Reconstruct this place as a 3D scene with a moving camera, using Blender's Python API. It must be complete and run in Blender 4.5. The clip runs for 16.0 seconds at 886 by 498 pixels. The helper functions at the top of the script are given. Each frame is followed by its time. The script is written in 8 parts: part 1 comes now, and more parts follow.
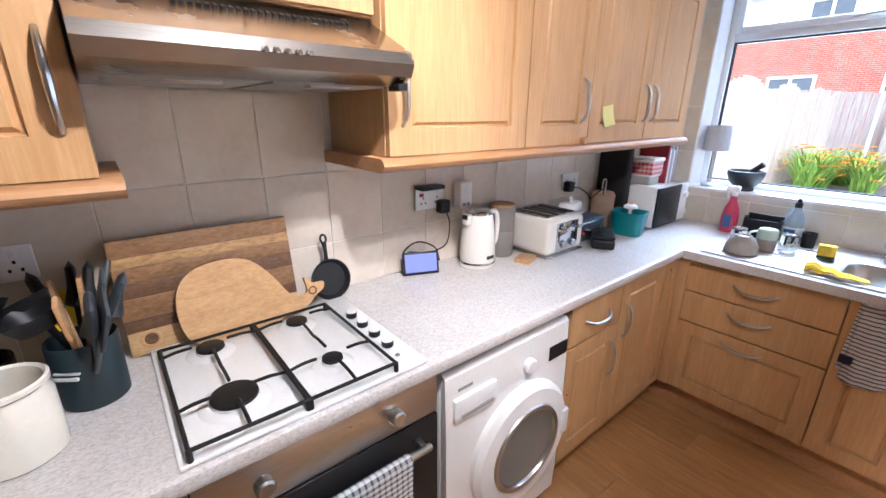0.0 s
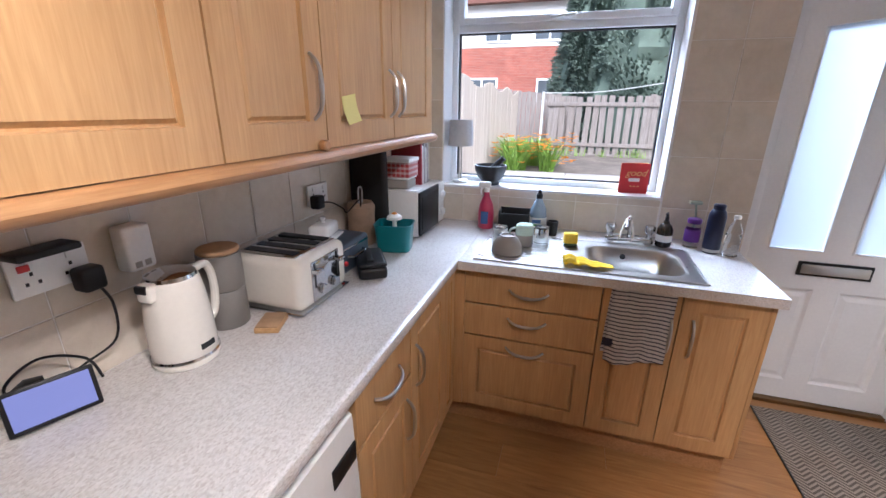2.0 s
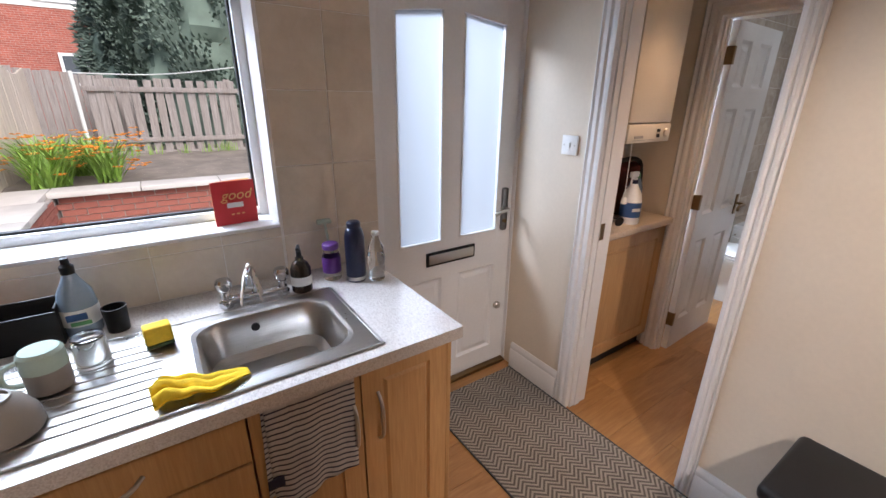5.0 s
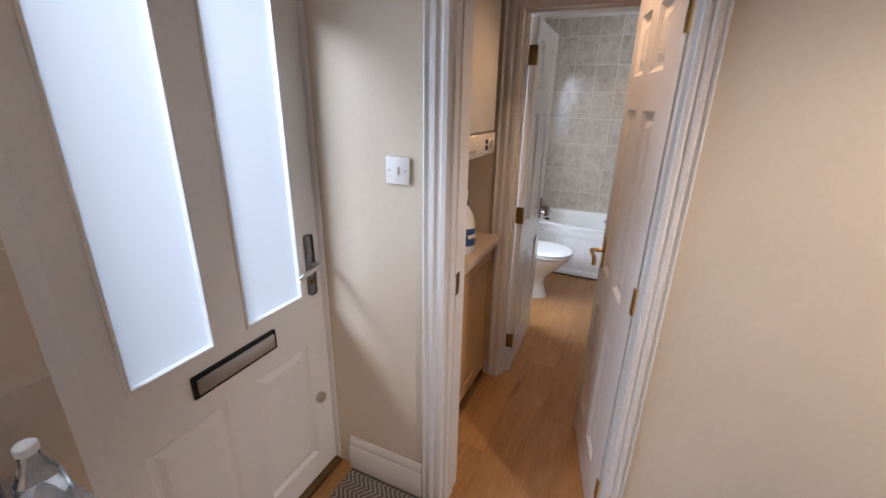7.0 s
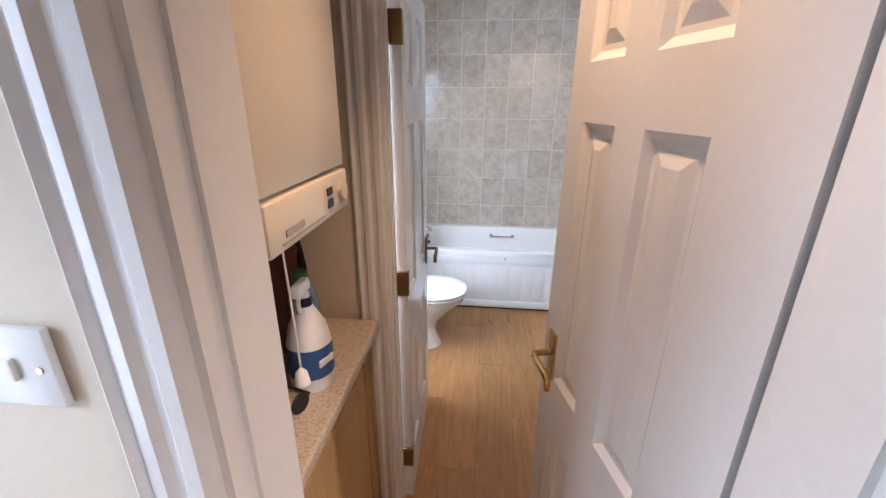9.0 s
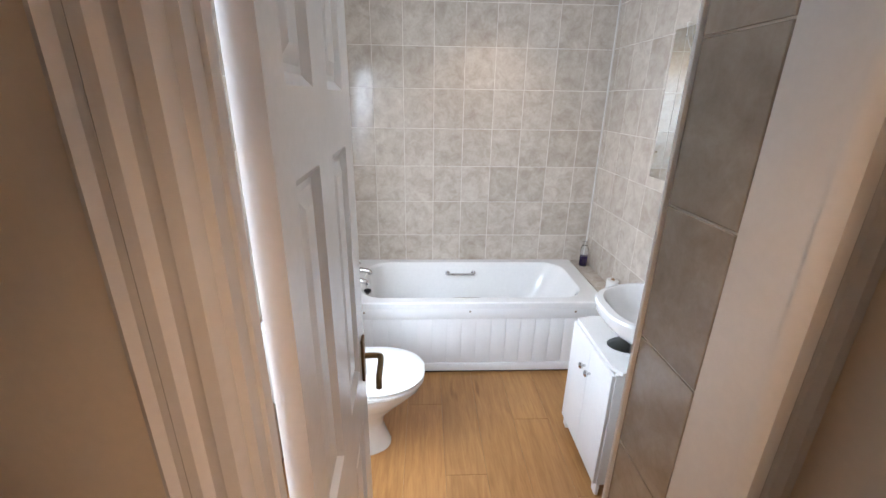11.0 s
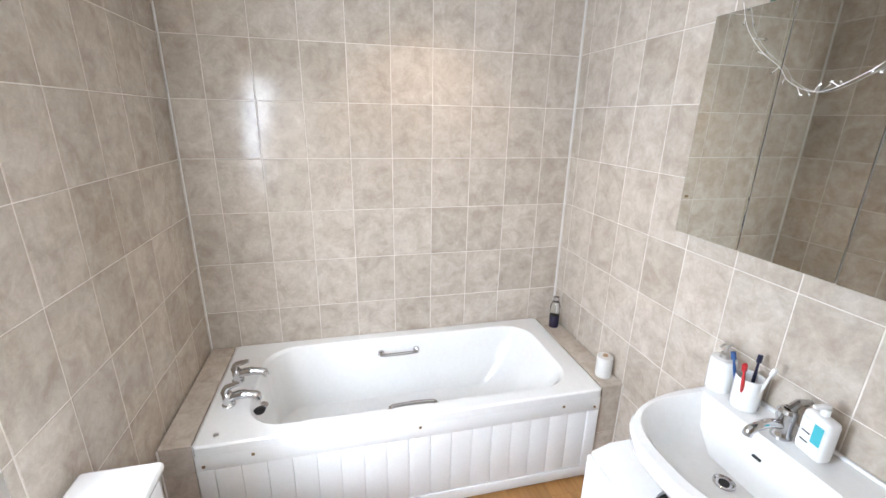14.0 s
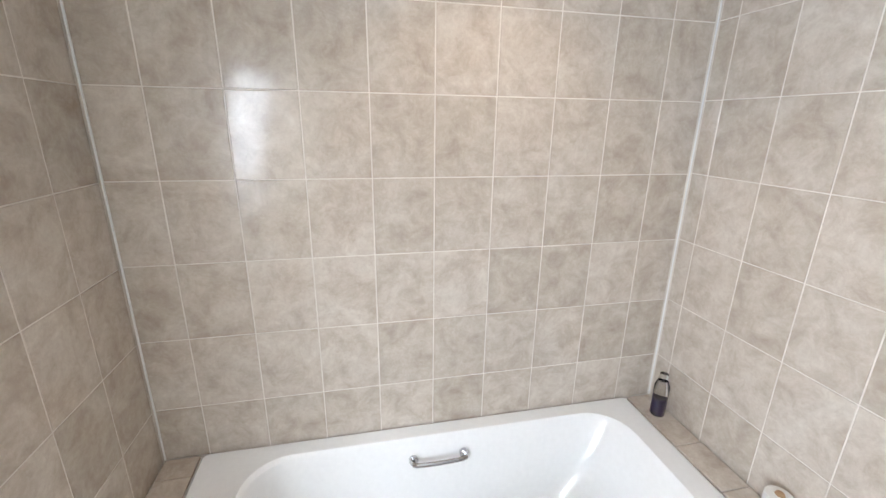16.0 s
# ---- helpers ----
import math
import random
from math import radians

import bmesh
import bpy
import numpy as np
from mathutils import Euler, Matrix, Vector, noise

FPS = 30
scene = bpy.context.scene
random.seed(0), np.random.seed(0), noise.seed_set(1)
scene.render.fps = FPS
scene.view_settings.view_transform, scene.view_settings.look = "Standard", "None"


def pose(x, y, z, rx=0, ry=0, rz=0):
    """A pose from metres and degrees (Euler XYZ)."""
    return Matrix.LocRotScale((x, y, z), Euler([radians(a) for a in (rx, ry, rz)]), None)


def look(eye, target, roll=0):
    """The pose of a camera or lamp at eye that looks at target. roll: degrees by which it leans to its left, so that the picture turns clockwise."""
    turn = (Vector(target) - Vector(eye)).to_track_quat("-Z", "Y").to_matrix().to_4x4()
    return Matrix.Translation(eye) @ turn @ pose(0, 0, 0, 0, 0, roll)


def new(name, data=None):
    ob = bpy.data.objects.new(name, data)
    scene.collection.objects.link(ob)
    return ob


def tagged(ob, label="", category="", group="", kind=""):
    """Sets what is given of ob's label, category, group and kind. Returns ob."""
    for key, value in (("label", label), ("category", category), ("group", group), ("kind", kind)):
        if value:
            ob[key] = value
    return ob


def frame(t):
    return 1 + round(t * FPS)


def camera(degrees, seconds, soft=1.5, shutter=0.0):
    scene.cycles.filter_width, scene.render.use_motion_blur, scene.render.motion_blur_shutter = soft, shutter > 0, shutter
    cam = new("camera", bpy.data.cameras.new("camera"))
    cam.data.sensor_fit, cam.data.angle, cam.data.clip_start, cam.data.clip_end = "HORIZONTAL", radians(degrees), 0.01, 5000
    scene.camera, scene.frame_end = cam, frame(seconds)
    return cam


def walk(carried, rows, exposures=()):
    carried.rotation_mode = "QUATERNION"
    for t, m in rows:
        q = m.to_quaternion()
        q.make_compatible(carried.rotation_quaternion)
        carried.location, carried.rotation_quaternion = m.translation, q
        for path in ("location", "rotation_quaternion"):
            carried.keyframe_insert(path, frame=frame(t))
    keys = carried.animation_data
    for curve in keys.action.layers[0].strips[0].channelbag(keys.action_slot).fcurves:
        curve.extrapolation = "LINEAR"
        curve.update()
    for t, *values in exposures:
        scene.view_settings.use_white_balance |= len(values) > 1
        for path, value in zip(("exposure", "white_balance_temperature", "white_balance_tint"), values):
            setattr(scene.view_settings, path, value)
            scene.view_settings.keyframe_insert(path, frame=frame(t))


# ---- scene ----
cam = camera(94.2, 16.0)

PATH = [
    (0, (1.362, 0.377, 1.544), (-0.111, 1.575, 0.915), 0.3),
    (0.5, (1.25, 0.521, 1.554), (-0.046, 1.907, 0.922), 0.3),
    (1, (1.16, 0.668, 1.557), (0.065, 2.215, 0.917), 0.5),
    (1.5, (1.117, 0.766, 1.546), (0.259, 2.455, 0.902), 0.5),
    (2, (1.058, 0.869, 1.539), (0.497, 2.677, 0.894), 0.6),
    (2.5, (0.979, 0.973, 1.545), (0.735, 2.848, 0.894), 0.5),
    (3, (0.959, 1.067, 1.537), (1.027, 2.955, 0.881), 0.5),
    (3.5, (0.986, 1.168, 1.54), (1.345, 3.02, 0.876), 0.6),
    (4, (1.069, 1.329, 1.543), (1.674, 3.114, 0.874), 0.7),
    (4.5, (1.126, 1.475, 1.547), (1.96, 3.162, 0.87), 0.7),
    (5, (1.169, 1.628, 1.561), (2.235, 3.176, 0.878), 0.7),
    (5.2, (1.187, 1.69, 1.572), (2.344, 3.172, 0.891), 0.7),
    (7.3, (1.715, 2.292, 1.585), (3.473, 2.963, 0.906), 0.8),
    (7.5, (1.789, 2.331, 1.594), (3.57, 2.935, 0.912), 0.5),
    (8, (2.001, 2.445, 1.603), (3.833, 2.869, 0.921), 0.8),
    (8.5, (2.216, 2.489, 1.588), (4.074, 2.777, 0.906), 0.5),
    (9, (2.477, 2.478, 1.609), (4.345, 2.669, 0.921), 0.3),
    (9.2, (2.56, 2.482, 1.61), (4.433, 2.636, 0.926), 0.3),
    (11.3, (3.442, 2.574, 1.632), (5.317, 2.43, 0.951), 1.1),
    (11.5, (3.532, 2.568, 1.634), (5.404, 2.38, 0.956), 1.2),
    (12, (3.688, 2.566, 1.638), (5.549, 2.275, 0.967), 1.3),
    (12.5, (3.806, 2.547, 1.644), (5.659, 2.177, 0.987), 1.1),
    (13, (3.918, 2.548, 1.647), (5.765, 2.125, 1.007), 1.0),
    (13.5, (4.02, 2.542, 1.636), (5.869, 2.095, 1.019), 1.0),
    (14, (4.131, 2.546, 1.635), (5.984, 2.099, 1.029), 1.1),
    (14.5, (4.279, 2.528, 1.63), (6.139, 2.095, 1.034), 1.0),
    (15, (4.493, 2.508, 1.636), (6.356, 2.086, 1.043), 1.0),
    (15.5, (4.638, 2.53, 1.611), (6.507, 2.118, 1.029), 0.9),
    (16, (4.876, 2.57, 1.61), (6.744, 2.161, 1.026), 0.8),
]
walk(cam, [(t, look(eye, target, roll)) for t, eye, target, roll in PATH],
     exposures=[(0.0, 1.28, 5300, 14), (1.5, 0.86, 5450, 15), (2.5, 0.64, 5650, 16), (3.5, 0.54, 5950, 17), (5.0, 0.3, 6200, 17), (7.5, 0.17, 6350, 17), (8.4, 0.2, 6200, 17), (9.0, 0.56, 6050, 17), (11.3, 0.78, 6350, 15), (12.0, 0.99, 6400, 15), (13.0, 1.12, 6500, 14), (15.5, 1.08, 6550, 15), (16.0, 0.94, 6600, 14)])

# ---- world, sun and exposure ----
world = bpy.data.worlds.new("sky")
scene.world = world
world.use_nodes = True
wn = world.node_tree
sky = wn.nodes.new("ShaderNodeTexSky")
sky.sky_type, sky.sun_disc = "NISHITA", False
sky.sun_elevation, sky.sun_rotation = radians(48), radians(150)
sky.air_density, sky.dust_density = 1.0, 4.0
wn.links.new(sky.outputs[0], wn.nodes["Background"].inputs[0])
wn.nodes["Background"].inputs[1].default_value = 0.15
sun_data = bpy.data.lights.new("sun", "SUN")
sun_data.energy, sun_data.angle, sun_data.color = 3.2, radians(40), (1.0, 0.96, 0.9)
sun = new("sun", sun_data)
sun.matrix_world = look((4, -6, 12), (1, 8, 0))


def area(name, at, target, w, h, watts, colour, spread=180):
    d = bpy.data.lights.new(name, "AREA")
    d.shape, d.size, d.size_y, d.energy, d.color = "RECTANGLE", w, h, watts, colour
    d.spread = radians(spread)
    ob = new(name, d)
    ob.matrix_world = look(at, target)
    return ob


def spot(name, at, target, watts, colour, cone=110, radius=0.03):
    d = bpy.data.lights.new(name, "SPOT")
    d.energy, d.color, d.spot_size, d.spot_blend, d.shadow_soft_size = watts, colour, radians(cone), 0.7, radius
    ob = new(name, d)
    ob.matrix_world = look(at, target)
    return ob


DAY = (0.76, 0.88, 1.0)
WARM = (1.0, 0.76, 0.52)
area("window_daylight_kitchen", (0.10, 4.90, 3.40), (1.70, 2.0, 0.8), 2.2, 1.0, 230, DAY)
area("window_daylight_door_a", (2.15, 3.255, 1.40), (2.15, 0, 1.3), 0.22, 0.95, 1.5, DAY, 115)
area("window_daylight_door_b", (2.53, 3.255, 1.40), (2.53, 0, 1.3), 0.22, 0.95, 1.5, DAY, 115)
area("window_daylight_bathroom", (4.315, 3.285, 1.45), (4.50, 0, 0.6), 0.88, 0.92, 35, DAY)
spot("kitchen_spot_a", (1.25, 0.75, 2.30), (0.05, 0.62, 1.05), 50, (1.0, 0.90, 0.77), 92)
spot("kitchen_spot_b", (1.45, 0.95, 2.30), (0.05, 2.00, 1.18), 38, (1.0, 0.88, 0.75), 80)
spot("kitchen_spot_c", (1.65, 0.75, 2.30), (2.75, 1.75, 0.35), 112, (1.0, 0.86, 0.73), 80)
spot("lobby_spot", (3.20, 2.48, 2.33), (3.25, 2.26, 0), 30.0, (1.0, 0.62, 0.34), 88)
spot("bath_spot_a", (5.75, 2.15, 2.33), (5.95, 2.15, 0), 7.2, WARM, 110)
spot("bath_spot_b", (4.75, 2.15, 2.33), (4.75, 2.15, 0), 0.7, WARM, 130)

# ---- materials ----


class Nodes:
    """A small helper round one node material."""

    def __init__(self, name, rough=0.5, metal=0.0):
        self.m = bpy.data.materials.new(name)
        self.m.use_nodes = True
        self.t = self.m.node_tree
        self.p = self.t.nodes["Principled BSDF"]
        self.p.inputs["Roughness"].default_value = rough
        self.p.inputs["Metallic"].default_value = metal

    def add(self, kind, **values):
        n = self.t.nodes.new(kind)
        for k, v in values.items():
            if k == "operation":
                n.operation = v
            elif k == "blend_type":
                n.data_type, n.blend_type = "RGBA", v
            elif k == "feature":
                n.feature = v
            else:
                n.inputs[k.replace("_", " ")].default_value = v
        return n

    def link(self, a, b):
        self.t.links.new(a, b)

    def coords(self, scale=(1, 1, 1), random_shift=0.0):
        c = self.add("ShaderNodeTexCoord")
        mp = self.add("ShaderNodeMapping")
        mp.inputs["Scale"].default_value = scale
        self.link(c.outputs["Object"], mp.inputs["Vector"])
        if random_shift:
            info = self.add("ShaderNodeObjectInfo")
            mul = self.add("ShaderNodeMath", operation="MULTIPLY")
            mul.inputs[1].default_value = random_shift
            self.link(info.outputs["Random"], mul.inputs[0])
            self.link(mul.outputs[0], mp.inputs["Location"])
        return mp.outputs[0]

    def noise(self, vec, scale, detail=4.0, rough=0.6, distortion=0.0):
        n = self.add("ShaderNodeTexNoise", Scale=scale, Detail=detail, Roughness=rough, Distortion=distortion)
        self.link(vec, n.inputs["Vector"])
        return n.outputs[0]

    def ramp(self, fac, stops):
        r = self.add("ShaderNodeValToRGB")
        els = r.color_ramp.elements
        while len(els) < len(stops):
            els.new(0.5)
        for e, (pos, col) in zip(els, stops):
            e.position, e.color = pos, (*col, 1)
        self.link(fac, r.inputs[0])
        return r.outputs[0]

    def mix(self, a, b, fac, blend="MULTIPLY"):
        n = self.add("ShaderNodeMix", blend_type=blend)
        for s, v in ((n.inputs[6], a), (n.inputs[7], b), (n.inputs[0], fac)):
            if isinstance(v, (int, float)):
                s.default_value = v
            elif isinstance(v, tuple):
                s.default_value = (*v, 1)
            else:
                self.link(v, s)
        return n.outputs[2]

    def math(self, op, a, b=0.0):
        n = self.add("ShaderNodeMath", operation=op)
        for s, v in ((n.inputs[0], a), (n.inputs[1], b)):
            if isinstance(v, (int, float)):
                s.default_value = v
            else:
                self.link(v, s)
        return n.outputs[0]

    def colour(self, out):
        self.link(out, self.p.inputs["Base Color"])

    def rough(self, out, lo, hi):
        mr = self.add("ShaderNodeMapRange")
        mr.inputs[3].default_value, mr.inputs[4].default_value = lo, hi
        self.link(out, mr.inputs[0])
        self.link(mr.outputs[0], self.p.inputs["Roughness"])

    def bump(self, out, strength=0.2, dist=0.002):
        b = self.add("ShaderNodeBump", Strength=strength, Distance=dist)
        self.link(out, b.inputs["Height"])
        self.link(b.outputs[0], self.p.inputs["Normal"])


def mixed(c, k):
    return tuple(min(1.0, v * k) for v in c)


def plain(name, c, rough=0.5, metal=0.0, vary=0.08, scale=14, bump=0.05, coat=0.0):
    """A painted, moulded or cast surface with slight mottling and smears."""
    n = Nodes(name, rough, metal)
    v = n.coords()
    big, fine = n.noise(v, scale * 0.25, 3), n.noise(v, scale * 8, 4)
    col = n.ramp(big, [(0.3, mixed(c, 1 - vary)), (0.7, mixed(c, 1 + vary))])
    n.colour(n.mix(col, n.ramp(fine, [(0.3, (0.93, 0.93, 0.93)), (0.7, (1, 1, 1))]), 0.6))
    n.rough(n.noise(v, scale, 5), max(0.02, rough * 0.9), min(1, rough * 1.12))
    if bump:
        n.bump(fine, bump, 0.001)
    if coat:
        n.p.inputs["Coat Weight"].default_value = coat
    return n.m


def wood(name, dark, light, grain=(30, 30, 1.6), rough=0.42, shift=7.0, bump=0.08):
    n = Nodes(name, rough)
    v = n.coords(grain, shift)
    fine = n.noise(v, 4.0, 6, 0.65, 0.3)
    v2 = n.coords((grain[0] * 0.2, grain[1] * 0.2, grain[2] * 0.45), shift)
    broad = n.noise(v2, 2.0, 3, 0.5, 0.8)
    a = n.ramp(fine, [(0.3, dark), (0.72, light)])
    b = n.ramp(broad, [(0.3, (0.86, 0.82, 0.78)), (0.7, (1.04, 1.04, 1.04))])
    n.colour(n.mix(a, b, 0.8))
    n.rough(fine, rough - 0.07, rough + 0.1)
    n.bump(fine, bump, 0.001)
    return n.m


def plank_material(name, dark, light):
    n = Nodes(name, 0.38)
    v = n.coords((1.3, 16, 16), 23.0)
    fine = n.noise(v, 3.0, 7, 0.68, 0.9)
    broad = n.noise(n.coords((0.9, 4, 4), 31.0), 2.2, 4, 0.6, 1.6)
    info = n.add("ShaderNodeObjectInfo")
    tone = n.ramp(info.outputs["Random"], [(0.0, (0.84, 0.82, 0.8)), (0.5, (0.95, 0.95, 0.95)), (1.0, (1.08, 1.05, 1.0))])
    col = n.mix(n.ramp(fine, [(0.28, dark), (0.7, light)]), n.ramp(broad, [(0.3, (0.80, 0.77, 0.74)), (0.65, (1.03, 1.03, 1.03))]), 0.85)
    knots = n.noise(n.coords((1.6, 9, 9), 51.0), 1.3, 2)
    col = n.mix(col, n.ramp(knots, [(0.66, (1, 1, 1)), (0.75, (0.6, 0.52, 0.45))]), 0.9)
    n.colour(n.mix(col, tone, 1.0))
    n.rough(fine, 0.3, 0.48)
    n.bump(fine, 0.12, 0.0008)
    return n.m


def tile_material(name, a, b, c, rough, scale, bump=0.05, contrast=1.0):
    n = Nodes(name, rough)
    v = n.coords((1, 1, 1), 40.0)
    big = n.noise(v, scale, 6, 0.66, 0.45)
    fine = n.noise(v, scale * 5, 5, 0.7, 0.6)
    col = n.ramp(big, [(0.3, a), (0.5, b), (0.7, c)])
    col = n.mix(col, n.ramp(fine, [(0.32, mixed((0.86, 0.84, 0.82), 1)), (0.68, (1.05, 1.05, 1.05))]), 0.75 * contrast)
    info = n.add("ShaderNodeObjectInfo")
    col = n.mix(col, n.ramp(info.outputs["Random"], [(0, (0.91, 0.90, 0.885)), (1, (1.05, 1.05, 1.05))]), 1.0)
    n.colour(col)
    n.rough(fine, rough * 0.8, rough * 1.35)
    n.bump(big, bump, 0.002)
    return n.m


def speckle(name, base, spots, rough=0.3):
    n = Nodes(name, rough)
    v = n.coords()
    cells = n.add("ShaderNodeTexVoronoi", Scale=260.0)
    n.link(n.coords((1.25, 0.6, 1.25)), cells.inputs["Vector"])
    mid = n.noise(v, 120, 3)
    broad = n.noise(v, 5, 3)
    col = n.ramp(cells.outputs["Color"], [(0.15, spots), (0.42, base), (0.8, mixed(base, 1.12))])
    col = n.mix(col, n.ramp(mid, [(0.36, (0.88, 0.86, 0.84)), (0.52, (1, 1, 1))]), 0.7)
    n.colour(n.mix(col, n.ramp(broad, [(0.3, (0.94, 0.93, 0.92)), (0.7, (1.02, 1.02, 1.02))]), 1.0))
    n.rough(mid, rough * 0.8, rough * 1.4)
    n.bump(mid, 0.03, 0.0005)
    return n.m


def brushed(name, c, rough=0.28, along=(4, 90, 90)):
    n = Nodes(name, rough, 1.0)
    v = n.coords(along)
    f = n.noise(v, 5, 4)
    n.colour(n.ramp(f, [(0.3, mixed(c, 0.86)), (0.7, mixed(c, 1.08))]))
    n.rough(n.noise(n.coords(), 9, 4), rough * 0.75, rough * 1.4)
    n.bump(f, 0.05, 0.0004)
    return n.m


def glass(name, tint=(0.98, 1, 0.99), rough=0.0, ior=1.45):
    n = Nodes(name, rough)
    n.p.inputs["Base Color"].default_value = (*tint, 1)
    n.p.inputs["Transmission Weight"].default_value = 1
    n.p.inputs["IOR"].default_value = ior
    if rough == 0:
        n.rough(n.noise(n.coords(), 6, 3), 0.0, 0.03)
    return n.m


def frosted(name):
    n = Nodes(name, 0.35)
    v = n.coords()
    f = n.noise(v, 180, 4)
    n.p.inputs["Base Color"].default_value = (0.9, 0.94, 0.97, 1)
    n.bump(f, 0.3, 0.001)
    tr = n.add("ShaderNodeBsdfTranslucent")
    tr.inputs[0].default_value = (0.58, 0.60, 0.62, 1)
    mx = n.add("ShaderNodeMixShader", Fac=0.85)
    n.link(n.p.outputs[0], mx.inputs[1])
    n.link(tr.outputs[0], mx.inputs[2])
    n.link(mx.outputs[0], n.t.nodes["Material Output"].inputs["Surface"])
    return n.m


def glowing(name, c, strength):
    n = Nodes(name, 0.4)
    n.p.inputs["Base Color"].default_value = (*mixed(c, 0.15), 1)
    n.p.inputs["Emission Color"].default_value = (*c, 1)
    n.p.inputs["Emission Strength"].default_value = strength
    return n.m


def herringbone(name, dark, light):
    n = Nodes(name, 0.95)
    v = n.coords()
    s = n.add("ShaderNodeSeparateXYZ")
    n.link(v, s.inputs[0])
    tri = n.math("PINGPONG", s.outputs[0], 0.042)
    run = n.math("ADD", s.outputs[1], n.math("MULTIPLY", tri, 0.85))
    stripe = n.math("PINGPONG", run, 0.0115)
    f = n.math("ADD", n.math("MULTIPLY", stripe, 87.0), n.math("MULTIPLY", n.math("SUBTRACT", n.noise(v, 500, 3), 0.5), 0.7))
    col = n.ramp(f, [(0.4, dark), (0.6, light)])
    n.colour(n.mix(col, n.ramp(n.noise(v, 7, 4), [(0.3, (0.8, 0.78, 0.75)), (0.7, (1, 1, 1))]), 0.8))
    n.bump(f, 0.6, 0.003)
    return n.m


def checked(name, light, dark, pitch, sx=1.0, sz=1.0):
    """A woven tea towel with thin checks."""
    n = Nodes(name, 0.95)
    v = n.coords()
    s = n.add("ShaderNodeSeparateXYZ")
    n.link(v, s.inputs[0])
    a = n.math("LESS_THAN", n.math("PINGPONG", s.outputs[0], pitch), pitch * 0.36 * sx)
    b = n.math("LESS_THAN", n.math("PINGPONG", s.outputs[2], pitch), pitch * 0.45 * sz)
    both = n.math("ADD", n.math("MULTIPLY", a, 0.4), n.math("MULTIPLY", b, 0.6))
    n.colour(n.mix(n.ramp(both, [(0.05, light), (0.95, dark)]), n.ramp(n.noise(v, 60, 4), [(0.3, (0.8, 0.8, 0.8)), (0.7, (1, 1, 1))]), 0.6))
    n.bump(n.noise(v, 700, 3), 0.5, 0.001)
    return n.m


def striped(name, light, dark, pitch):
    """A woven tea towel with thin dark cross stripes."""
    n = Nodes(name, 0.95)
    v = n.coords()
    s = n.add("ShaderNodeSeparateXYZ")
    n.link(v, s.inputs[0])
    wave = n.math("ADD", s.outputs[2], n.math("MULTIPLY", n.noise(v, 12, 2), 0.006))
    band = n.ramp(n.math("DIVIDE", n.math("PINGPONG", wave, pitch), pitch), [(0.24, dark), (0.36, light)])
    n.colour(n.mix(band, n.ramp(n.noise(v, 90, 4), [(0.3, (0.78, 0.78, 0.78)), (0.7, (1, 1, 1))]), 0.6))
    n.bump(n.noise(v, 600, 3), 0.6, 0.0015)
    return n.m


BEECH = wood("beech_foil", (0.46, 0.26, 0.105), (0.585, 0.36, 0.165))
BEECH_RAIL = wood("beech_rail", (0.36, 0.18, 0.075), (0.52, 0.29, 0.13), (30, 2.0, 30))
WORKTOP = speckle("speckled_worktop", (0.60, 0.575, 0.555), (0.52, 0.485, 0.46), 0.22)
BEIGE_TOP = speckle("beige_worktop", (0.50, 0.42, 0.33), (0.36, 0.28, 0.20), 0.3)
KITCHEN_TILE = tile_material("cream_wall_tile", (0.63, 0.555, 0.46), (0.69, 0.615, 0.52), (0.73, 0.66, 0.565), 0.12, 7, 0.03, 0.4)
BATH_TILE = tile_material("mottled_bath_tile", (0.41, 0.345, 0.285), (0.51, 0.45, 0.385), (0.60, 0.55, 0.485), 0.13, 12, 0.012, 0.9)
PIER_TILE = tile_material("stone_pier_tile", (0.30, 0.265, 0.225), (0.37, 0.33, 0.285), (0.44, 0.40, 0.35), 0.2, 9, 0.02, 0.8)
BATH_TILE.node_tree.nodes["Principled BSDF"].inputs["Specular IOR Level"].default_value = 0.32
GROUT = plain("pale_grout", (0.80, 0.77, 0.73), 0.85, 0, 0.1, 30, 0.2)
BATH_GROUT = plain("ivory_grout", (0.68, 0.63, 0.57), 0.85, 0, 0.12, 30, 0.2)
CREAM_WALL = plain("cream_wall_paint", (0.70, 0.62, 0.51), 0.7, 0, 0.04, 8, 0.08)
WHITE_CEILING = plain("white_ceiling_paint", (0.8, 0.79, 0.76), 0.9, 0, 0.03, 8, 0.08)
GLOSS_WHITE = plain("white_gloss_paint", (0.78, 0.77, 0.76), 0.25, 0, 0.04, 9, 0.05)
UPVC = plain("white_upvc", (0.82, 0.83, 0.84), 0.3, 0, 0.03, 9, 0.03)
GASKET = plain("black_gasket", (0.02, 0.02, 0.022), 0.6, 0, 0.1)
PLANK = plank_material("oak_laminate", (0.33, 0.155, 0.052), (0.49, 0.265, 0.10))
UNDERLAY = plain("dark_joint", (0.15, 0.08, 0.04), 0.8, 0, 0.1)
STEEL = brushed("brushed_steel", (0.52, 0.50, 0.475), 0.28)
PEWTER = plain("pewter_grey", (0.24, 0.24, 0.245), 0.32, 0.9, 0.06)
HOOD_STEEL = brushed("dark_brushed_steel", (0.40, 0.37, 0.34), 0.24)
SATIN = plain("satin_nickel", (0.56, 0.54, 0.51), 0.3, 1.0, 0.05)
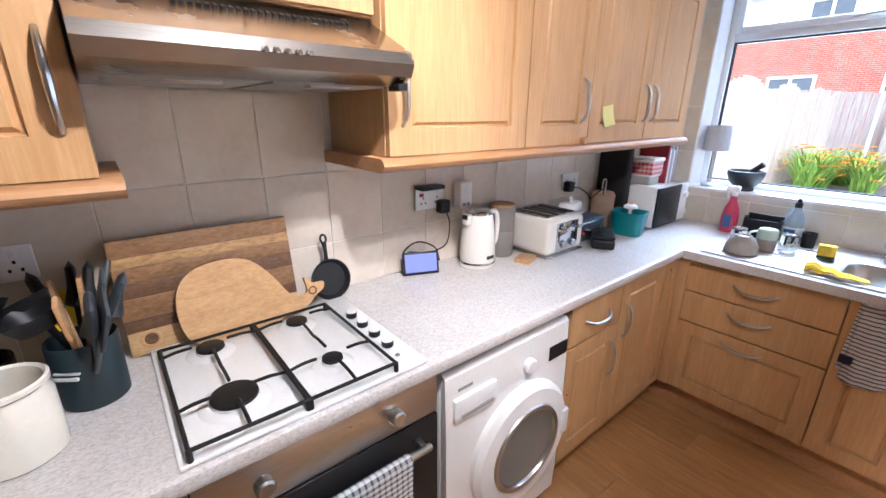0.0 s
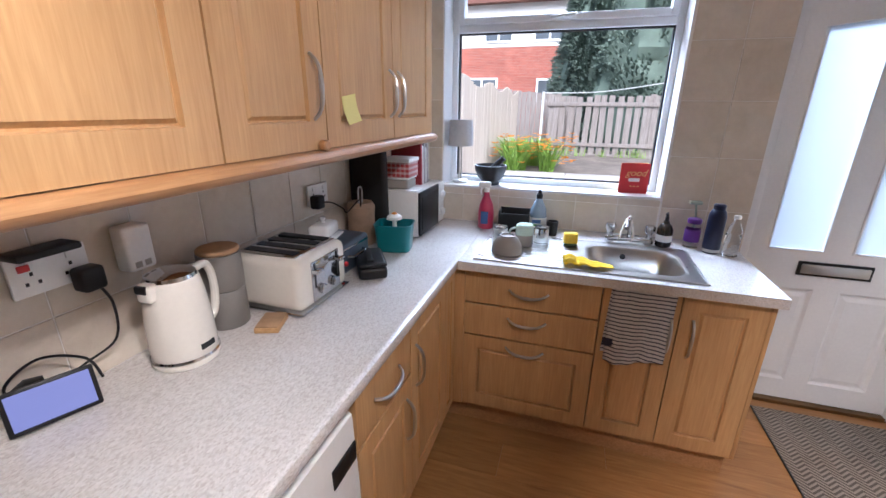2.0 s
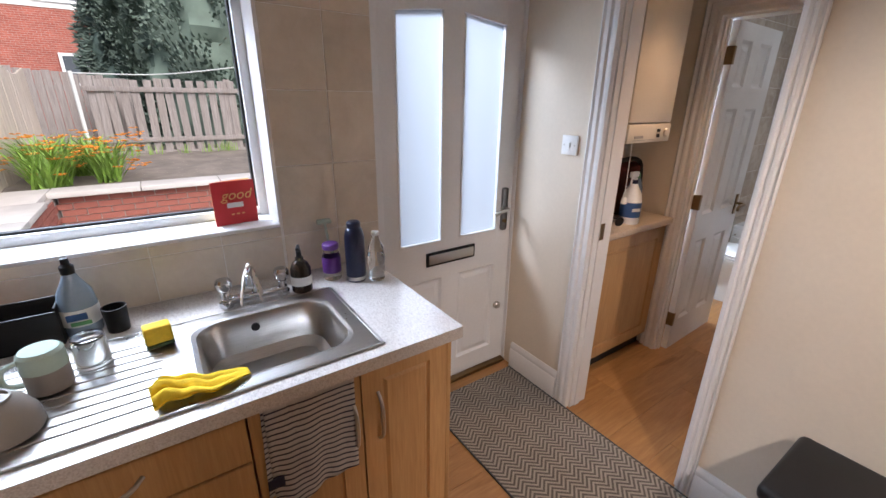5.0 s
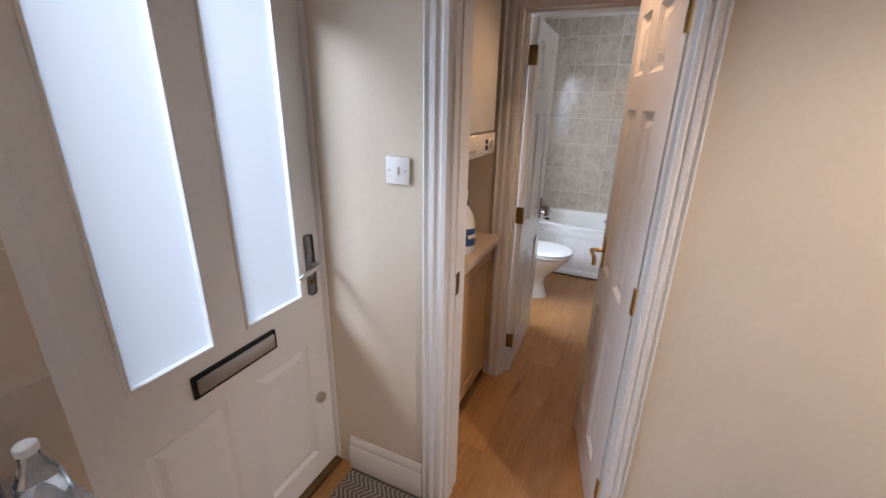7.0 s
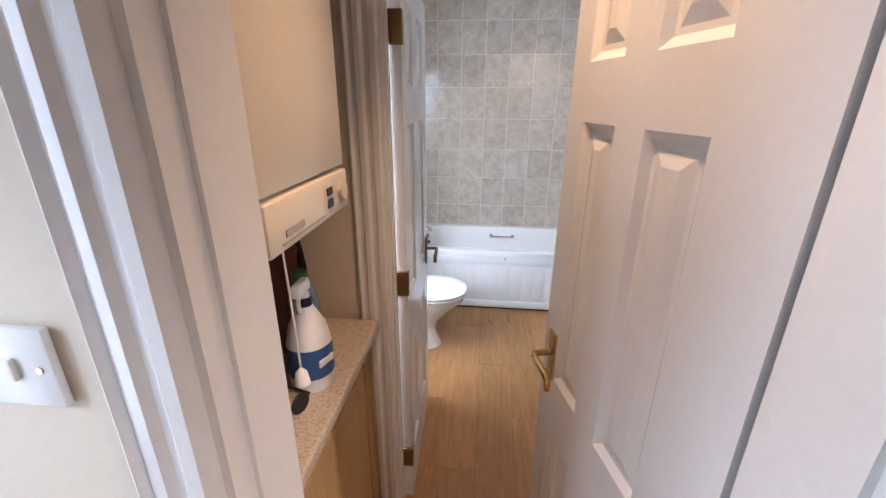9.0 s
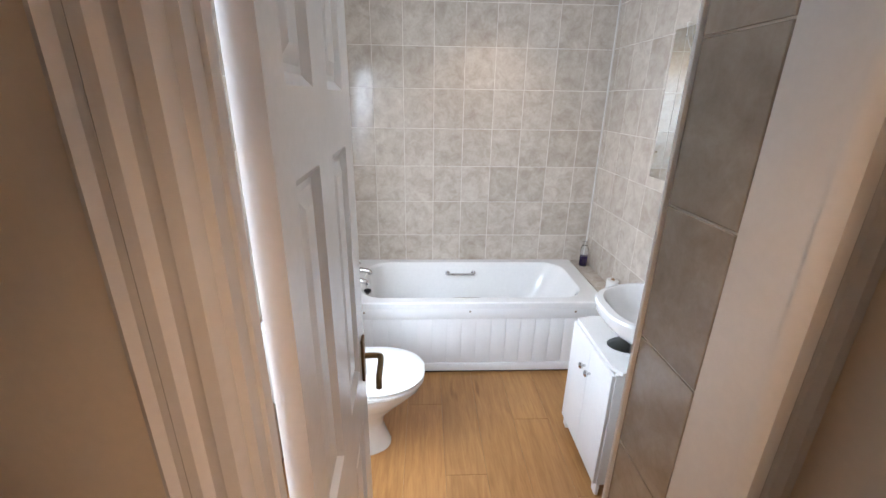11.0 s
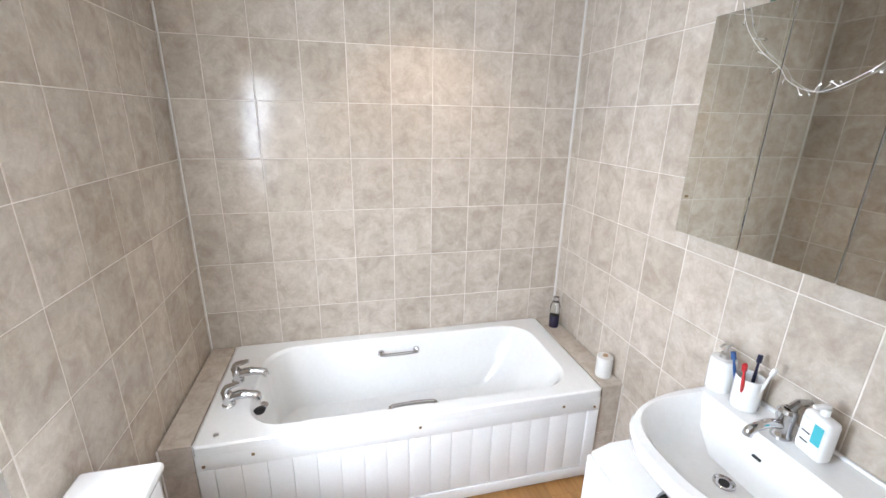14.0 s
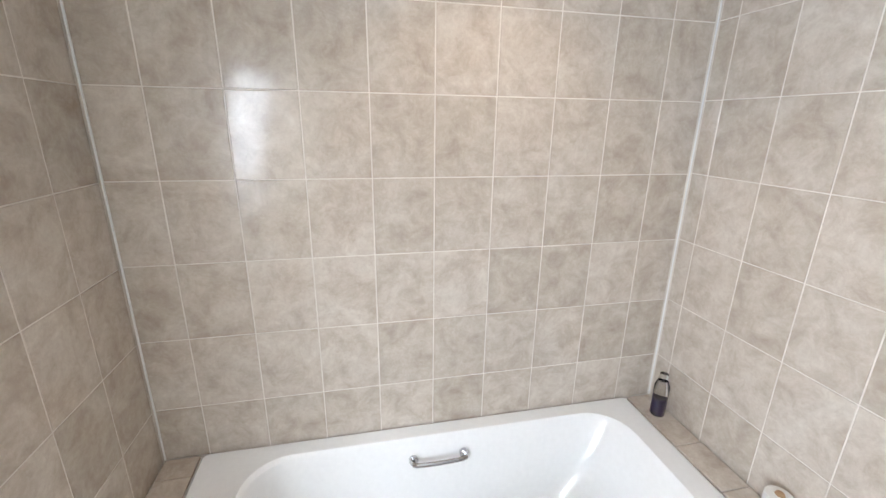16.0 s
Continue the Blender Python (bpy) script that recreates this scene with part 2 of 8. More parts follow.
CHROME = plain("chrome", (0.60, 0.60, 0.61), 0.07, 1.0, 0.03, 9, 0)
BRASS = plain("brass", (0.62, 0.42, 0.17), 0.2, 1.0, 0.1)
ANTIQUE = plain("dark_brass", (0.25, 0.17, 0.09), 0.35, 1.0, 0.15)
BLACK = plain("black_plastic", (0.012, 0.012, 0.013), 0.4, 0, 0.2)
MATT_BLACK = plain("matt_black_metal", (0.014, 0.013, 0.012), 0.55, 0, 0.25, 20, 0.15)
for dull in (BLACK, MATT_BLACK):
    dull.node_tree.nodes["Principled BSDF"].inputs["Specular IOR Level"].default_value = 0.3
CAST_IRON = plain("cast_iron", (0.018, 0.018, 0.02), 0.5, 0.3, 0.3, 30, 0.3)
WHITE_ENAMEL = plain("white_enamel", (0.80, 0.79, 0.77), 0.12, 0, 0.03, 9, 0.02, 0.3)
WHITE_PLASTIC = plain("white_plastic", (0.80, 0.80, 0.79), 0.35, 0, 0.03)
CERAMIC = plain("white_ceramic", (0.82, 0.82, 0.81), 0.07, 0, 0.02, 6, 0.0, 0.4)
CREAM_GLAZE = plain("cream_glaze", (0.78, 0.73, 0.63), 0.15, 0, 0.05, 10, 0.03, 0.3)
CREAM_METAL = plain("cream_enamelled_metal", (0.74, 0.70, 0.63), 0.2, 0, 0.03, 9, 0.02, 0.3)
GREY_CERAMIC = plain("taupe_stoneware", (0.24, 0.21, 0.185), 0.35, 0, 0.12, 22, 0.1)
GREY_TIN = plain("grey_tin", (0.20, 0.185, 0.17), 0.45, 0, 0.08)
CORK = plain("cork", (0.40, 0.25, 0.14), 0.8, 0, 0.25, 60, 0.3)
SLATE_TIN = plain("slate_blue_tin", (0.018, 0.032, 0.038), 0.4, 0, 0.12)
SLATE_PLASTIC = plain("slate_silicone", (0.05, 0.06, 0.068), 0.5, 0, 0.15)
NAVY_STEEL = plain("navy_steel", (0.012, 0.016, 0.05), 0.35, 0.2, 0.15)
DARK_BLUE = plain("dark_blue_enamel", (0.04, 0.055, 0.08), 0.3, 0, 0.1)
TEAL = plain("teal_plastic", (0.01, 0.17, 0.19), 0.35, 0, 0.1)
PINK = plain("pink_plastic", (0.50, 0.04, 0.10), 0.3, 0, 0.15)
RED = plain("red_card", (0.50, 0.02, 0.025), 0.5, 0, 0.1)
GOLD = plain("gold_foil", (0.75, 0.50, 0.2), 0.35, 0.7, 0.1)
YELLOW = plain("yellow_cloth", (0.75, 0.50, 0.01), 0.9, 0, 0.12, 60, 0.4)
SPONGE = plain("yellow_sponge", (0.72, 0.48, 0.03), 0.95, 0, 0.2, 90, 0.6)
SPONGE_PAD = plain("green_scouring_pad", (0.05, 0.09, 0.04), 0.95, 0, 0.2, 120, 0.6)
POSTIT = plain("yellow_paper", (0.72, 0.66, 0.25), 0.8, 0, 0.03)
BLUE_LABEL = plain("blue_label", (0.03, 0.09, 0.25), 0.4, 0, 0.2)
GREEN_LABEL = plain("green_label", (0.10, 0.30, 0.12), 0.45, 0, 0.2)
WHITE_LABEL = plain("white_label", (0.75, 0.76, 0.75), 0.5, 0, 0.05)
PURPLE = plain("purple_plastic", (0.13, 0.03, 0.25), 0.35, 0, 0.1)
MINT = plain("pale_green_glaze", (0.42, 0.52, 0.45), 0.2, 0, 0.08)
GLASS = glass("clear_glass")
PANE = glass("window_glass", (0.99, 1, 1), 0.0, 1.05)
CLEAR_PLASTIC = glass("clear_plastic", (0.93, 0.96, 0.98), 0.05, 1.3)
BLUE_LIQUID = plain("pale_blue_plastic", (0.42, 0.55, 0.68), 0.12, 0, 0.06, 9, 0.0, 0.3)
BLUE_LIQUID.node_tree.nodes["Principled BSDF"].inputs["Transmission Weight"].default_value = 0.35
VIOLET_LIQUID = plain("violet_liquid", (0.02, 0.008, 0.06), 0.1, 0, 0.1, 9, 0)
AMBER = plain("dark_amber_bottle", (0.02, 0.012, 0.007), 0.12, 0, 0.1, 9, 0)
FROST = frosted("frosted_glass")
WALNUT = wood("walnut_strip", (0.09, 0.045, 0.022), (0.21, 0.11, 0.055), (14, 1.2, 40), 0.5)
MAPLE = wood("maple_strip", (0.48, 0.30, 0.13), (0.66, 0.45, 0.22), (14, 1.2, 40), 0.5)
ACACIA = wood("acacia_strip", (0.17, 0.085, 0.035), (0.34, 0.19, 0.085), (14, 1.2, 40), 0.5)
HONEY_STRIP = wood("honey_strip", (0.26, 0.14, 0.055), (0.60, 0.38, 0.16), (10, 3.0, 30), 0.5)
OLIVE_WOOD = wood("honey_board", (0.50, 0.29, 0.12), (0.68, 0.43, 0.21), (14, 1.6, 34), 0.5)
RUG = herringbone("herringbone_weave", (0.13, 0.115, 0.10), (0.37, 0.335, 0.295))
TOWEL = striped("striped_towel", (0.60, 0.58, 0.57), (0.05, 0.055, 0.10), 0.0085)
OVEN_TOWEL = checked("checked_towel", (0.66, 0.66, 0.65), (0.06, 0.06, 0.065), 0.0085)
SCREEN = glowing("lit_screen", (0.42, 0.46, 0.95), 0.28)
BULB = glowing("warm_bulb", (1.0, 0.72, 0.42), 12)
MIRROR = plain("mirror_silver", (0.72, 0.73, 0.70), 0.02, 1.0, 0.01, 9, 0)
GREY_SIDE = plain("grey_cabinet_side", (0.36, 0.34, 0.31), 0.5, 0, 0.05)
BOILER = plain("cream_boiler_enamel", (0.70, 0.64, 0.53), 0.35, 0, 0.03)
FABRIC_BROWN = plain("brown_cloth", (0.30, 0.20, 0.13), 0.95, 0, 0.15, 80, 0.5)
RED_SPOT = checked("red_spotted_paper", (0.45, 0.06, 0.07), (0.62, 0.45, 0.44), 0.012)
PAPER = plain("paper", (0.7, 0.69, 0.66), 0.9, 0, 0.05)
BOOK_RED = plain("red_book_cloth", (0.28, 0.02, 0.03), 0.7, 0, 0.1)
BOOK_GREY = plain("grey_book_cloth", (0.36, 0.34, 0.35), 0.7, 0, 0.1)
SHADE = plain("grey_lamp_fabric", (0.50, 0.50, 0.52), 0.9, 0, 0.05, 200, 0.4)
GRANITE = plain("black_granite", (0.02, 0.02, 0.022), 0.5, 0, 0.4, 60, 0.3)
# outdoors
BRICK = plain("red_brick", (0.30, 0.10, 0.07), 0.9, 0, 0.3, 9, 0.4)
MORTAR = plain("mortar", (0.36, 0.33, 0.30), 0.95, 0, 0.12, 25, 0.4)
COPING = plain("concrete_coping", (0.52, 0.49, 0.45), 0.9, 0, 0.1, 14, 0.3)
PAVING = plain("patio_paving", (0.38, 0.36, 0.33), 0.9, 0, 0.15, 6, 0.3)
SOIL = plain("garden_soil", (0.20, 0.17, 0.14), 1.0, 0, 0.25, 12, 0.6)
PALE_FENCE = wood("pale_fence_board", (0.56, 0.49, 0.41), (0.72, 0.65, 0.56), (20, 20, 1.2), 0.85)
GREY_FENCE = wood("weathered_fence_board", (0.19, 0.165, 0.15), (0.36, 0.33, 0.31), (24, 24, 1.2), 0.9)
LEAF = plain("flower_leaves", (0.20, 0.34, 0.05), 0.6, 0, 0.3, 30, 0.1)
FLOWER = plain("orange_petals", (0.85, 0.30, 0.03), 0.6, 0, 0.2, 30, 0.1)
CONIFER = plain("conifer_foliage", (0.12, 0.165, 0.13), 0.85, 0, 0.25, 5, 0.2)
BARK = plain("bark", (0.12, 0.08, 0.05), 0.95, 0, 0.3, 20, 0.5)
ROPE = plain("washing_line", (0.6, 0.62, 0.6), 0.6, 0, 0.05)


def house_brick(name):
    n = Nodes(name, 0.9)
    c = n.add("ShaderNodeTexCoord")
    sw = n.add("ShaderNodeSeparateXYZ")
    cb = n.add("ShaderNodeCombineXYZ")
    n.link(c.outputs["Object"], sw.inputs[0])
    n.link(sw.outputs[0], cb.inputs[0])
    n.link(sw.outputs[2], cb.inputs[1])
    b = n.add("ShaderNodeTexBrick", Scale=1.0)
    b.inputs["Color1"].default_value, b.inputs["Color2"].default_value = (0.42, 0.12, 0.08, 1), (0.33, 0.09, 0.06, 1)
    b.inputs["Mortar"].default_value = (0.42, 0.30, 0.26, 1)
    b.inputs["Brick Width"].default_value, b.inputs["Row Height"].default_value, b.inputs["Mortar Size"].default_value = 0.225, 0.075, 0.006
    n.link(cb.outputs[0], b.inputs["Vector"])
    n.colour(n.mix(b.outputs[0], n.ramp(n.noise(n.coords(), 1.2, 4), [(0.3, (0.8, 0.8, 0.8)), (0.7, (1.05, 1.05, 1.05))]), 1.0))
    n.bump(b.outputs[1], -0.4, 0.01)
    return n.m


HOUSE_BRICK = house_brick("house_brickwork")
RENDER_WHITE = plain("white_render", (0.75, 0.74, 0.71), 0.9, 0, 0.05, 4, 0.2)
ROOF_TILE = plain("roof_tile", (0.16, 0.07, 0.05), 0.85, 0, 0.2, 6, 0.3)
DARK_PANE = plain("house_window_pane", (0.10, 0.12, 0.14), 0.08, 0, 0.2, 3, 0)

# ---- building blocks ----


def finish(bm, name, material, smooth=True):
    bmesh.ops.recalc_face_normals(bm, faces=bm.faces)
    me = bpy.data.meshes.new(name)
    bm.to_mesh(me)
    bm.free()
    for m in material if isinstance(material, (list, tuple)) else (material,):
        me.materials.append(m)
    if smooth:
        me.shade_smooth()
        me.set_sharp_from_angle(angle=radians(35))
    return me


def part(name, bm, material, parent=None, label="", smooth=True):
    ob = new(name, finish(bm, name, material, smooth))
    ob.parent = parent
    return tagged(ob, label)


def thing(name, label, category, at=(0, 0, 0), rz=0, group="", kind=""):
    ob = new(name)
    ob.empty_display_size = 0.05
    ob.matrix_world = pose(*at, 0, 0, rz)
    return tagged(ob, label, category, group, kind)


def solid(name, bm, material, label, category, at=(0, 0, 0), rz=0, kind="", group="", smooth=True):
    ob = new(name, finish(bm, name, material, smooth))
    ob.matrix_world = pose(*at, 0, 0, rz)
    return tagged(ob, label, category, group, kind)


def box(x0, y0, z0, x1, y1, z1, bevel=0.0, seg=2, bm=None):
    bm = bm or bmesh.new()
    made = bmesh.ops.create_cube(bm, size=1)["verts"]
    for v in made:
        v.co = Vector((x0 + (v.co.x + 0.5) * (x1 - x0), y0 + (v.co.y + 0.5) * (y1 - y0), z0 + (v.co.z + 0.5) * (z1 - z0)))
    if bevel:
        edges = list({e for v in made for e in v.link_edges})
        bmesh.ops.bevel(bm, geom=edges, offset=bevel, segments=seg, profile=0.5, affect="EDGES")
    return bm


def lathe(profile, seg=32, bm=None, at=(0, 0, 0), axis="z"):
    """Turns a list of (radius, height) about an axis through at."""
    bm = bm or bmesh.new()
    rings = []
    for r, h in profile:
        ring = []
        for i in range(seg if r > 1e-6 else 1):
            a = 2 * math.pi * i / seg
            p = (r * math.cos(a), r * math.sin(a), h)
            if axis == "x":
                p = (p[2], p[0], p[1])
            elif axis == "y":
                p = (p[0], p[2], p[1])
            ring.append(bm.verts.new(Vector(p) + Vector(at)))
        rings.append(ring)
    for a, b in zip(rings, rings[1:]):
        for i in range(seg):
            if len(a) == 1 and len(b) == 1:
                break
            if len(a) == 1:
                bm.faces.new((a[0], b[i], b[(i + 1) % seg]))
            elif len(b) == 1:
                bm.faces.new((a[i], a[(i + 1) % seg], b[0]))
            else:
                bm.faces.new((a[i], a[(i + 1) % seg], b[(i + 1) % seg], b[i]))
    return bm


def rod(r, z0, z1, at=(0, 0, 0), axis="z", seg=20, bm=None, bevel=0.0):
    b = min(bevel, r * 0.5) if bevel else 0
    prof = [(0, z0), (r - b, z0), (r, z0 + b), (r, z1 - b), (r - b, z1), (0, z1)] if b else [(0, z0), (r, z0), (r, z1), (0, z1)]
    return lathe(prof, seg, bm, at, axis)


def tube(points, r, seg=8, bm=None):
    """A round bar along a line of points; r may be one radius or one for each point."""
    bm = bm or bmesh.new()
    pts = [Vector(p) for p in points]
    rs = r if isinstance(r, (list, tuple)) else [r] * len(pts)
    rings = []
    side = None
    for i, p in enumerate(pts):
        d = (pts[min(i + 1, len(pts) - 1)] - pts[max(i - 1, 0)]).normalized()
        if side is None:
            side = d.orthogonal().normalized()
        side = (side - d * side.dot(d)).normalized()
        up = d.cross(side)
        rings.append([bm.verts.new(p + rs[i] * (math.cos(2 * math.pi * k / seg) * side + math.sin(2 * math.pi * k / seg) * up)) for k in range(seg)])
    for a, b in zip(rings, rings[1:]):
        for k in range(seg):
            bm.faces.new((a[k], a[(k + 1) % seg], b[(k + 1) % seg], b[k]))
    bm.faces.new(rings[0])
    bm.faces.new(rings[-1])
    return bm


def curve_points(ctrl, n=8):
    """A smooth line through the control points."""
    p = [Vector(c) for c in ctrl]
    out = []
    for i in range(len(p) - 1):
        a, b, c, d = p[max(i - 1, 0)], p[i], p[i + 1], p[min(i + 2, len(p) - 1)]
        for k in range(n):
            t = k / n
            out.append(0.5 * ((2 * b) + (c - a) * t + (2 * a - 5 * b + 4 * c - d) * t * t + (3 * b - a - 3 * c + d) * t ** 3))
    out.append(p[-1])
    return out


def panelled(w, h, t, xs, zs, cells, moulding=(0.012, 0.010, 0.03, 0.004), both=False):
    """A slab w x t x h, front at y=-t, with cells of its grid sunk as moulded panels ('p') or left open ('g')."""
    bm = bmesh.new()
    xs, zs = [0, *xs, w], [0, *zs, h]
    cache = {}

    def v(x, y, z):
        k = (round(x, 5), round(y, 5), round(z, 5))
        if k not in cache:
            cache[k] = bm.verts.new(k)
        return cache[k]

    def quad(*p):
        try:
            bm.faces.new([v(*q) for q in p])
        except ValueError:
            pass

    m1, deep, m2, rise = moulding
    for front in (True, False):
        y0, s = (-t, 1) if front else (0.0, -1)
        for i in range(len(xs) - 1):
            for j in range(len(zs) - 1):
                kind = cells.get((i, j), "")
                x0, x1, z0, z1 = xs[i], xs[i + 1], zs[j], zs[j + 1]
                if kind == "g":
                    if front:
                        for a, b in (((x0, z0), (x1, z0)), ((x1, z0), (x1, z1)), ((x1, z1), (x0, z1)), ((x0, z1), (x0, z0))):
                            quad((a[0], -t, a[1]), (b[0], -t, b[1]), (b[0], 0, b[1]), (a[0], 0, a[1]))
                elif kind == "p" and (front or both):
                    rings = [(0, 0), (m1, deep), (m1 + m2 * 0.3, deep), (m1 + m2, deep - rise)]
                    for (a, da), (b, db) in zip(rings, rings[1:]):
                        A = [(x0 + a, y0 + s * da, z0 + a), (x1 - a, y0 + s * da, z0 + a), (x1 - a, y0 + s * da, z1 - a), (x0 + a, y0 + s * da, z1 - a)]
                        B = [(x0 + b, y0 + s * db, z0 + b), (x1 - b, y0 + s * db, z0 + b), (x1 - b, y0 + s * db, z1 - b), (x0 + b, y0 + s * db, z1 - b)]
                        for k in range(4):
                            quad(A[k], A[(k + 1) % 4], B[(k + 1) % 4], B[k])
                    quad(*B)
                else:
                    quad((x0, y0, z0), (x1, y0, z0), (x1, y0, z1), (x0, y0, z1))
    for a, b in zip(xs, xs[1:]):
        quad((a, -t, 0), (b, -t, 0), (b, 0, 0), (a, 0, 0))
        quad((a, -t, h), (b, -t, h), (b, 0, h), (a, 0, h))
    for a, b in zip(zs, zs[1:]):
        quad((0, -t, a), (0, -t, b), (0, 0, b), (0, 0, a))
        quad((w, -t, a), (w, -t, b), (w, 0, b), (w, 0, a))
    return bm


def shift(bm, x=0, y=0, z=0, rz=0, ry=0, rx=0):
    bm.transform(pose(x, y, z, rx, ry, rz))
    return bm


def cupboard_front(w, h, t=0.02, rail=0.075):
    """A foil-wrapped door front with one routed panel."""
    f = min(rail, w * 0.3, h * 0.3)
    return panelled(w, h, t, [f, w - f], [f, h - f], {(1, 1): "p"}, (0.003, 0.011, 0.013, 0.0095))


def bow_handle(length=0.16, upright=True, bm=None):
    """A bowed bar handle centred on the origin, standing off towards -y."""
    pts, rs = [], []
    for k in range(13):
        u = k / 12 * 2 - 1
        pts.append((0, -0.030 * (1 - u ** 4) - 0.001, u * length / 2) if upright else (u * length / 2, -0.030 * (1 - u ** 4) - 0.001, -0.018 * (1 - u * u)))
        rs.append(0.0075 - 0.0025 * abs(u))
    return tube(pts, rs, 8, bm)


def rect_tiles(parent, name, material, origin, rz, u0, u1, v0, v1, pu, pv, su, sv, gap=0.003, thick=0.003, cache={}):
    """Lays single tiles over a rectangle of a wall: u runs along the wall from origin, v up; cut tiles at the edges."""
    m = pose(*origin, 0, 0, rz)
    i0, i1 = math.floor((u0 - su) / pu) - 1, math.ceil((u1 - su) / pu) + 1
    j0, j1 = math.floor((v0 - sv) / pv) - 1, math.ceil((v1 - sv) / pv) + 1
    for i in range(i0, i1):
        for j in range(j0, j1):
            a0, a1 = max(u0, su + i * pu) + gap / 2, min(u1, su + (i + 1) * pu) - gap / 2
            b0, b1 = max(v0, sv + j * pv) + gap / 2, min(v1, sv + (j + 1) * pv) - gap / 2
            w, h = round(a1 - a0, 3), round(b1 - b0, 3)
            if w < 0.012 or h < 0.012:
                continue
            key = (material.name, w, h, thick)
            if key not in cache:
                bm = bmesh.new()
                e = 0.0012
                back = [bm.verts.new((x, 0, z)) for x, z in ((-w / 2, -h / 2), (w / 2, -h / 2), (w / 2, h / 2), (-w / 2, h / 2))]
                mid = [bm.verts.new((x, -thick + e, z)) for x, z in ((-w / 2, -h / 2), (w / 2, -h / 2), (w / 2, h / 2), (-w / 2, h / 2))]
                top = [bm.verts.new((x, -thick, z)) for x, z in ((-w / 2 + e, -h / 2 + e), (w / 2 - e, -h / 2 + e), (w / 2 - e, h / 2 - e), (-w / 2 + e, h / 2 - e))]
                for a, b in ((back, mid), (mid, top)):
                    for k in range(4):
                        bm.faces.new((a[k], a[(k + 1) % 4], b[(k + 1) % 4], b[k]))
                bm.faces.new(top)
                cache[key] = finish(bm, name, material, False)
            ob = new(name, cache[key])
            ob.parent = parent
            tilt = pose(0, 0, 0, random.uniform(-0.12, 0.12), 0, random.uniform(-0.12, 0.12))
            ob.matrix_world = m @ pose((a0 + a1) / 2, 0, (b0 + b1) / 2) @ tilt


def structure(name, bm, material, label, smooth=False):
    return solid(name, bm, material, label, "", kind="structure", smooth=smooth)


# ---- shell: kitchen, lobby, bathroom ----
CEIL = 2.38
fb_ = box(-0.1, -1.75, -0.12, 2.89, 3.30, -0.012)
box(2.89, 1.24, -0.12, 6.32, 3.30, -0.012, bm=fb_)
kitchen_floor = structure("floor", fb_, UNDERLAY, "oak-look laminate floor running through all rooms")
wall_west = structure("wall_west", box(-0.12, -1.75, 0, 0, 3.32, CEIL), GROUT, "kitchen wall with cream ceramic tiles over the worktop")
wn_bm = box(0, 3.19, 0, 0.33, 3.46, CEIL)
box(0.33, 3.19, 0, 1.505, 3.46, 1.105, bm=wn_bm)
box(0.33, 3.19, 2.26, 1.505, 3.46, CEIL, bm=wn_bm)
box(1.505, 3.19, 0, 1.905, 3.46, CEIL, bm=wn_bm)
box(1.905, 3.19, 2.08, 2.77, 3.46, CEIL, bm=wn_bm)
wall_north = structure("wall_north", wn_bm, GROUT, "outer kitchen wall with a window, tiled in beige")
we = box(2.77, 2.745, 0, 2.89, 3.46, CEIL)
box(2.77, -1.75, 0, 2.89, 2.135, CEIL, bm=we)
box(2.77, 2.135, 2.03, 2.89, 2.745, CEIL, bm=we)
structure("wall_east", we, CREAM_WALL, "cream painted kitchen wall with a doorway")
structure("wall_south", box(-0.12, -1.87, 0, 2.89, -1.75, CEIL), CREAM_WALL, "plain cream painted wall at the kitchen's far end")
cb_ = box(-0.12, -1.87, CEIL, 2.89, 3.46, CEIL + 0.1)
box(2.89, 1.24, CEIL, 6.32, 3.46, CEIL + 0.1, bm=cb_)
structure("ceiling", cb_, WHITE_CEILING, "plain white painted ceiling")
lob = box(2.89, 2.03, 0, 3.70, 2.10, CEIL)
structure("wall_lobby_south", lob, CREAM_WALL, "cream painted lobby wall behind the open door")
structure("wall_lobby_north", box(2.89, 3.21, 0, 3.80, 3.46, CEIL), CREAM_WALL, "cream painted back wall of the boiler alcove")
wb = box(3.70, 2.795, 0, 3.745, 3.21, CEIL)
box(3.70, 1.24, 0, 3.80, 2.135, CEIL, bm=wb)
box(3.70, 2.135, 1.99, 3.80, 2.795, CEIL, bm=wb)
structure("wall_bath_west", wb, CREAM_WALL, "painted wall between lobby and bathroom with a doorway")
wall_pier = structure("wall_bath_pier", box(3.80, 1.24, 0, 3.972, 2.157, CEIL), BATH_GROUT, "tiled wall pier beside the bathroom door")
wall_bath_east = structure("wall_bath_east", box(6.187, 1.24, 0, 6.32, 3.46, CEIL), BATH_GROUT, "bathroom wall behind the bath in mottled beige tiles")
bn = box(3.80, 3.252, 0, 3.83, 3.46, CEIL)
box(4.80, 3.252, 0, 6.187, 3.46, CEIL, bm=bn)
box(3.83, 3.252, 0, 4.80, 3.46, 0.95, bm=bn)
box(3.83, 3.252, 1.95, 4.80, 3.46, CEIL, bm=bn)
wall_bath_north = structure("wall_bath_north", bn, BATH_GROUT, "outer bathroom wall in mottled beige tiles with a window")
wall_bath_south = structure("wall_bath_south", box(3.80, 1.24, 0, 6.187, 1.353, CEIL), BATH_GROUT, "bathroom wall behind the basin in mottled pale tiles")


# skirting and door casings
SK = "white gloss moulded skirting board"


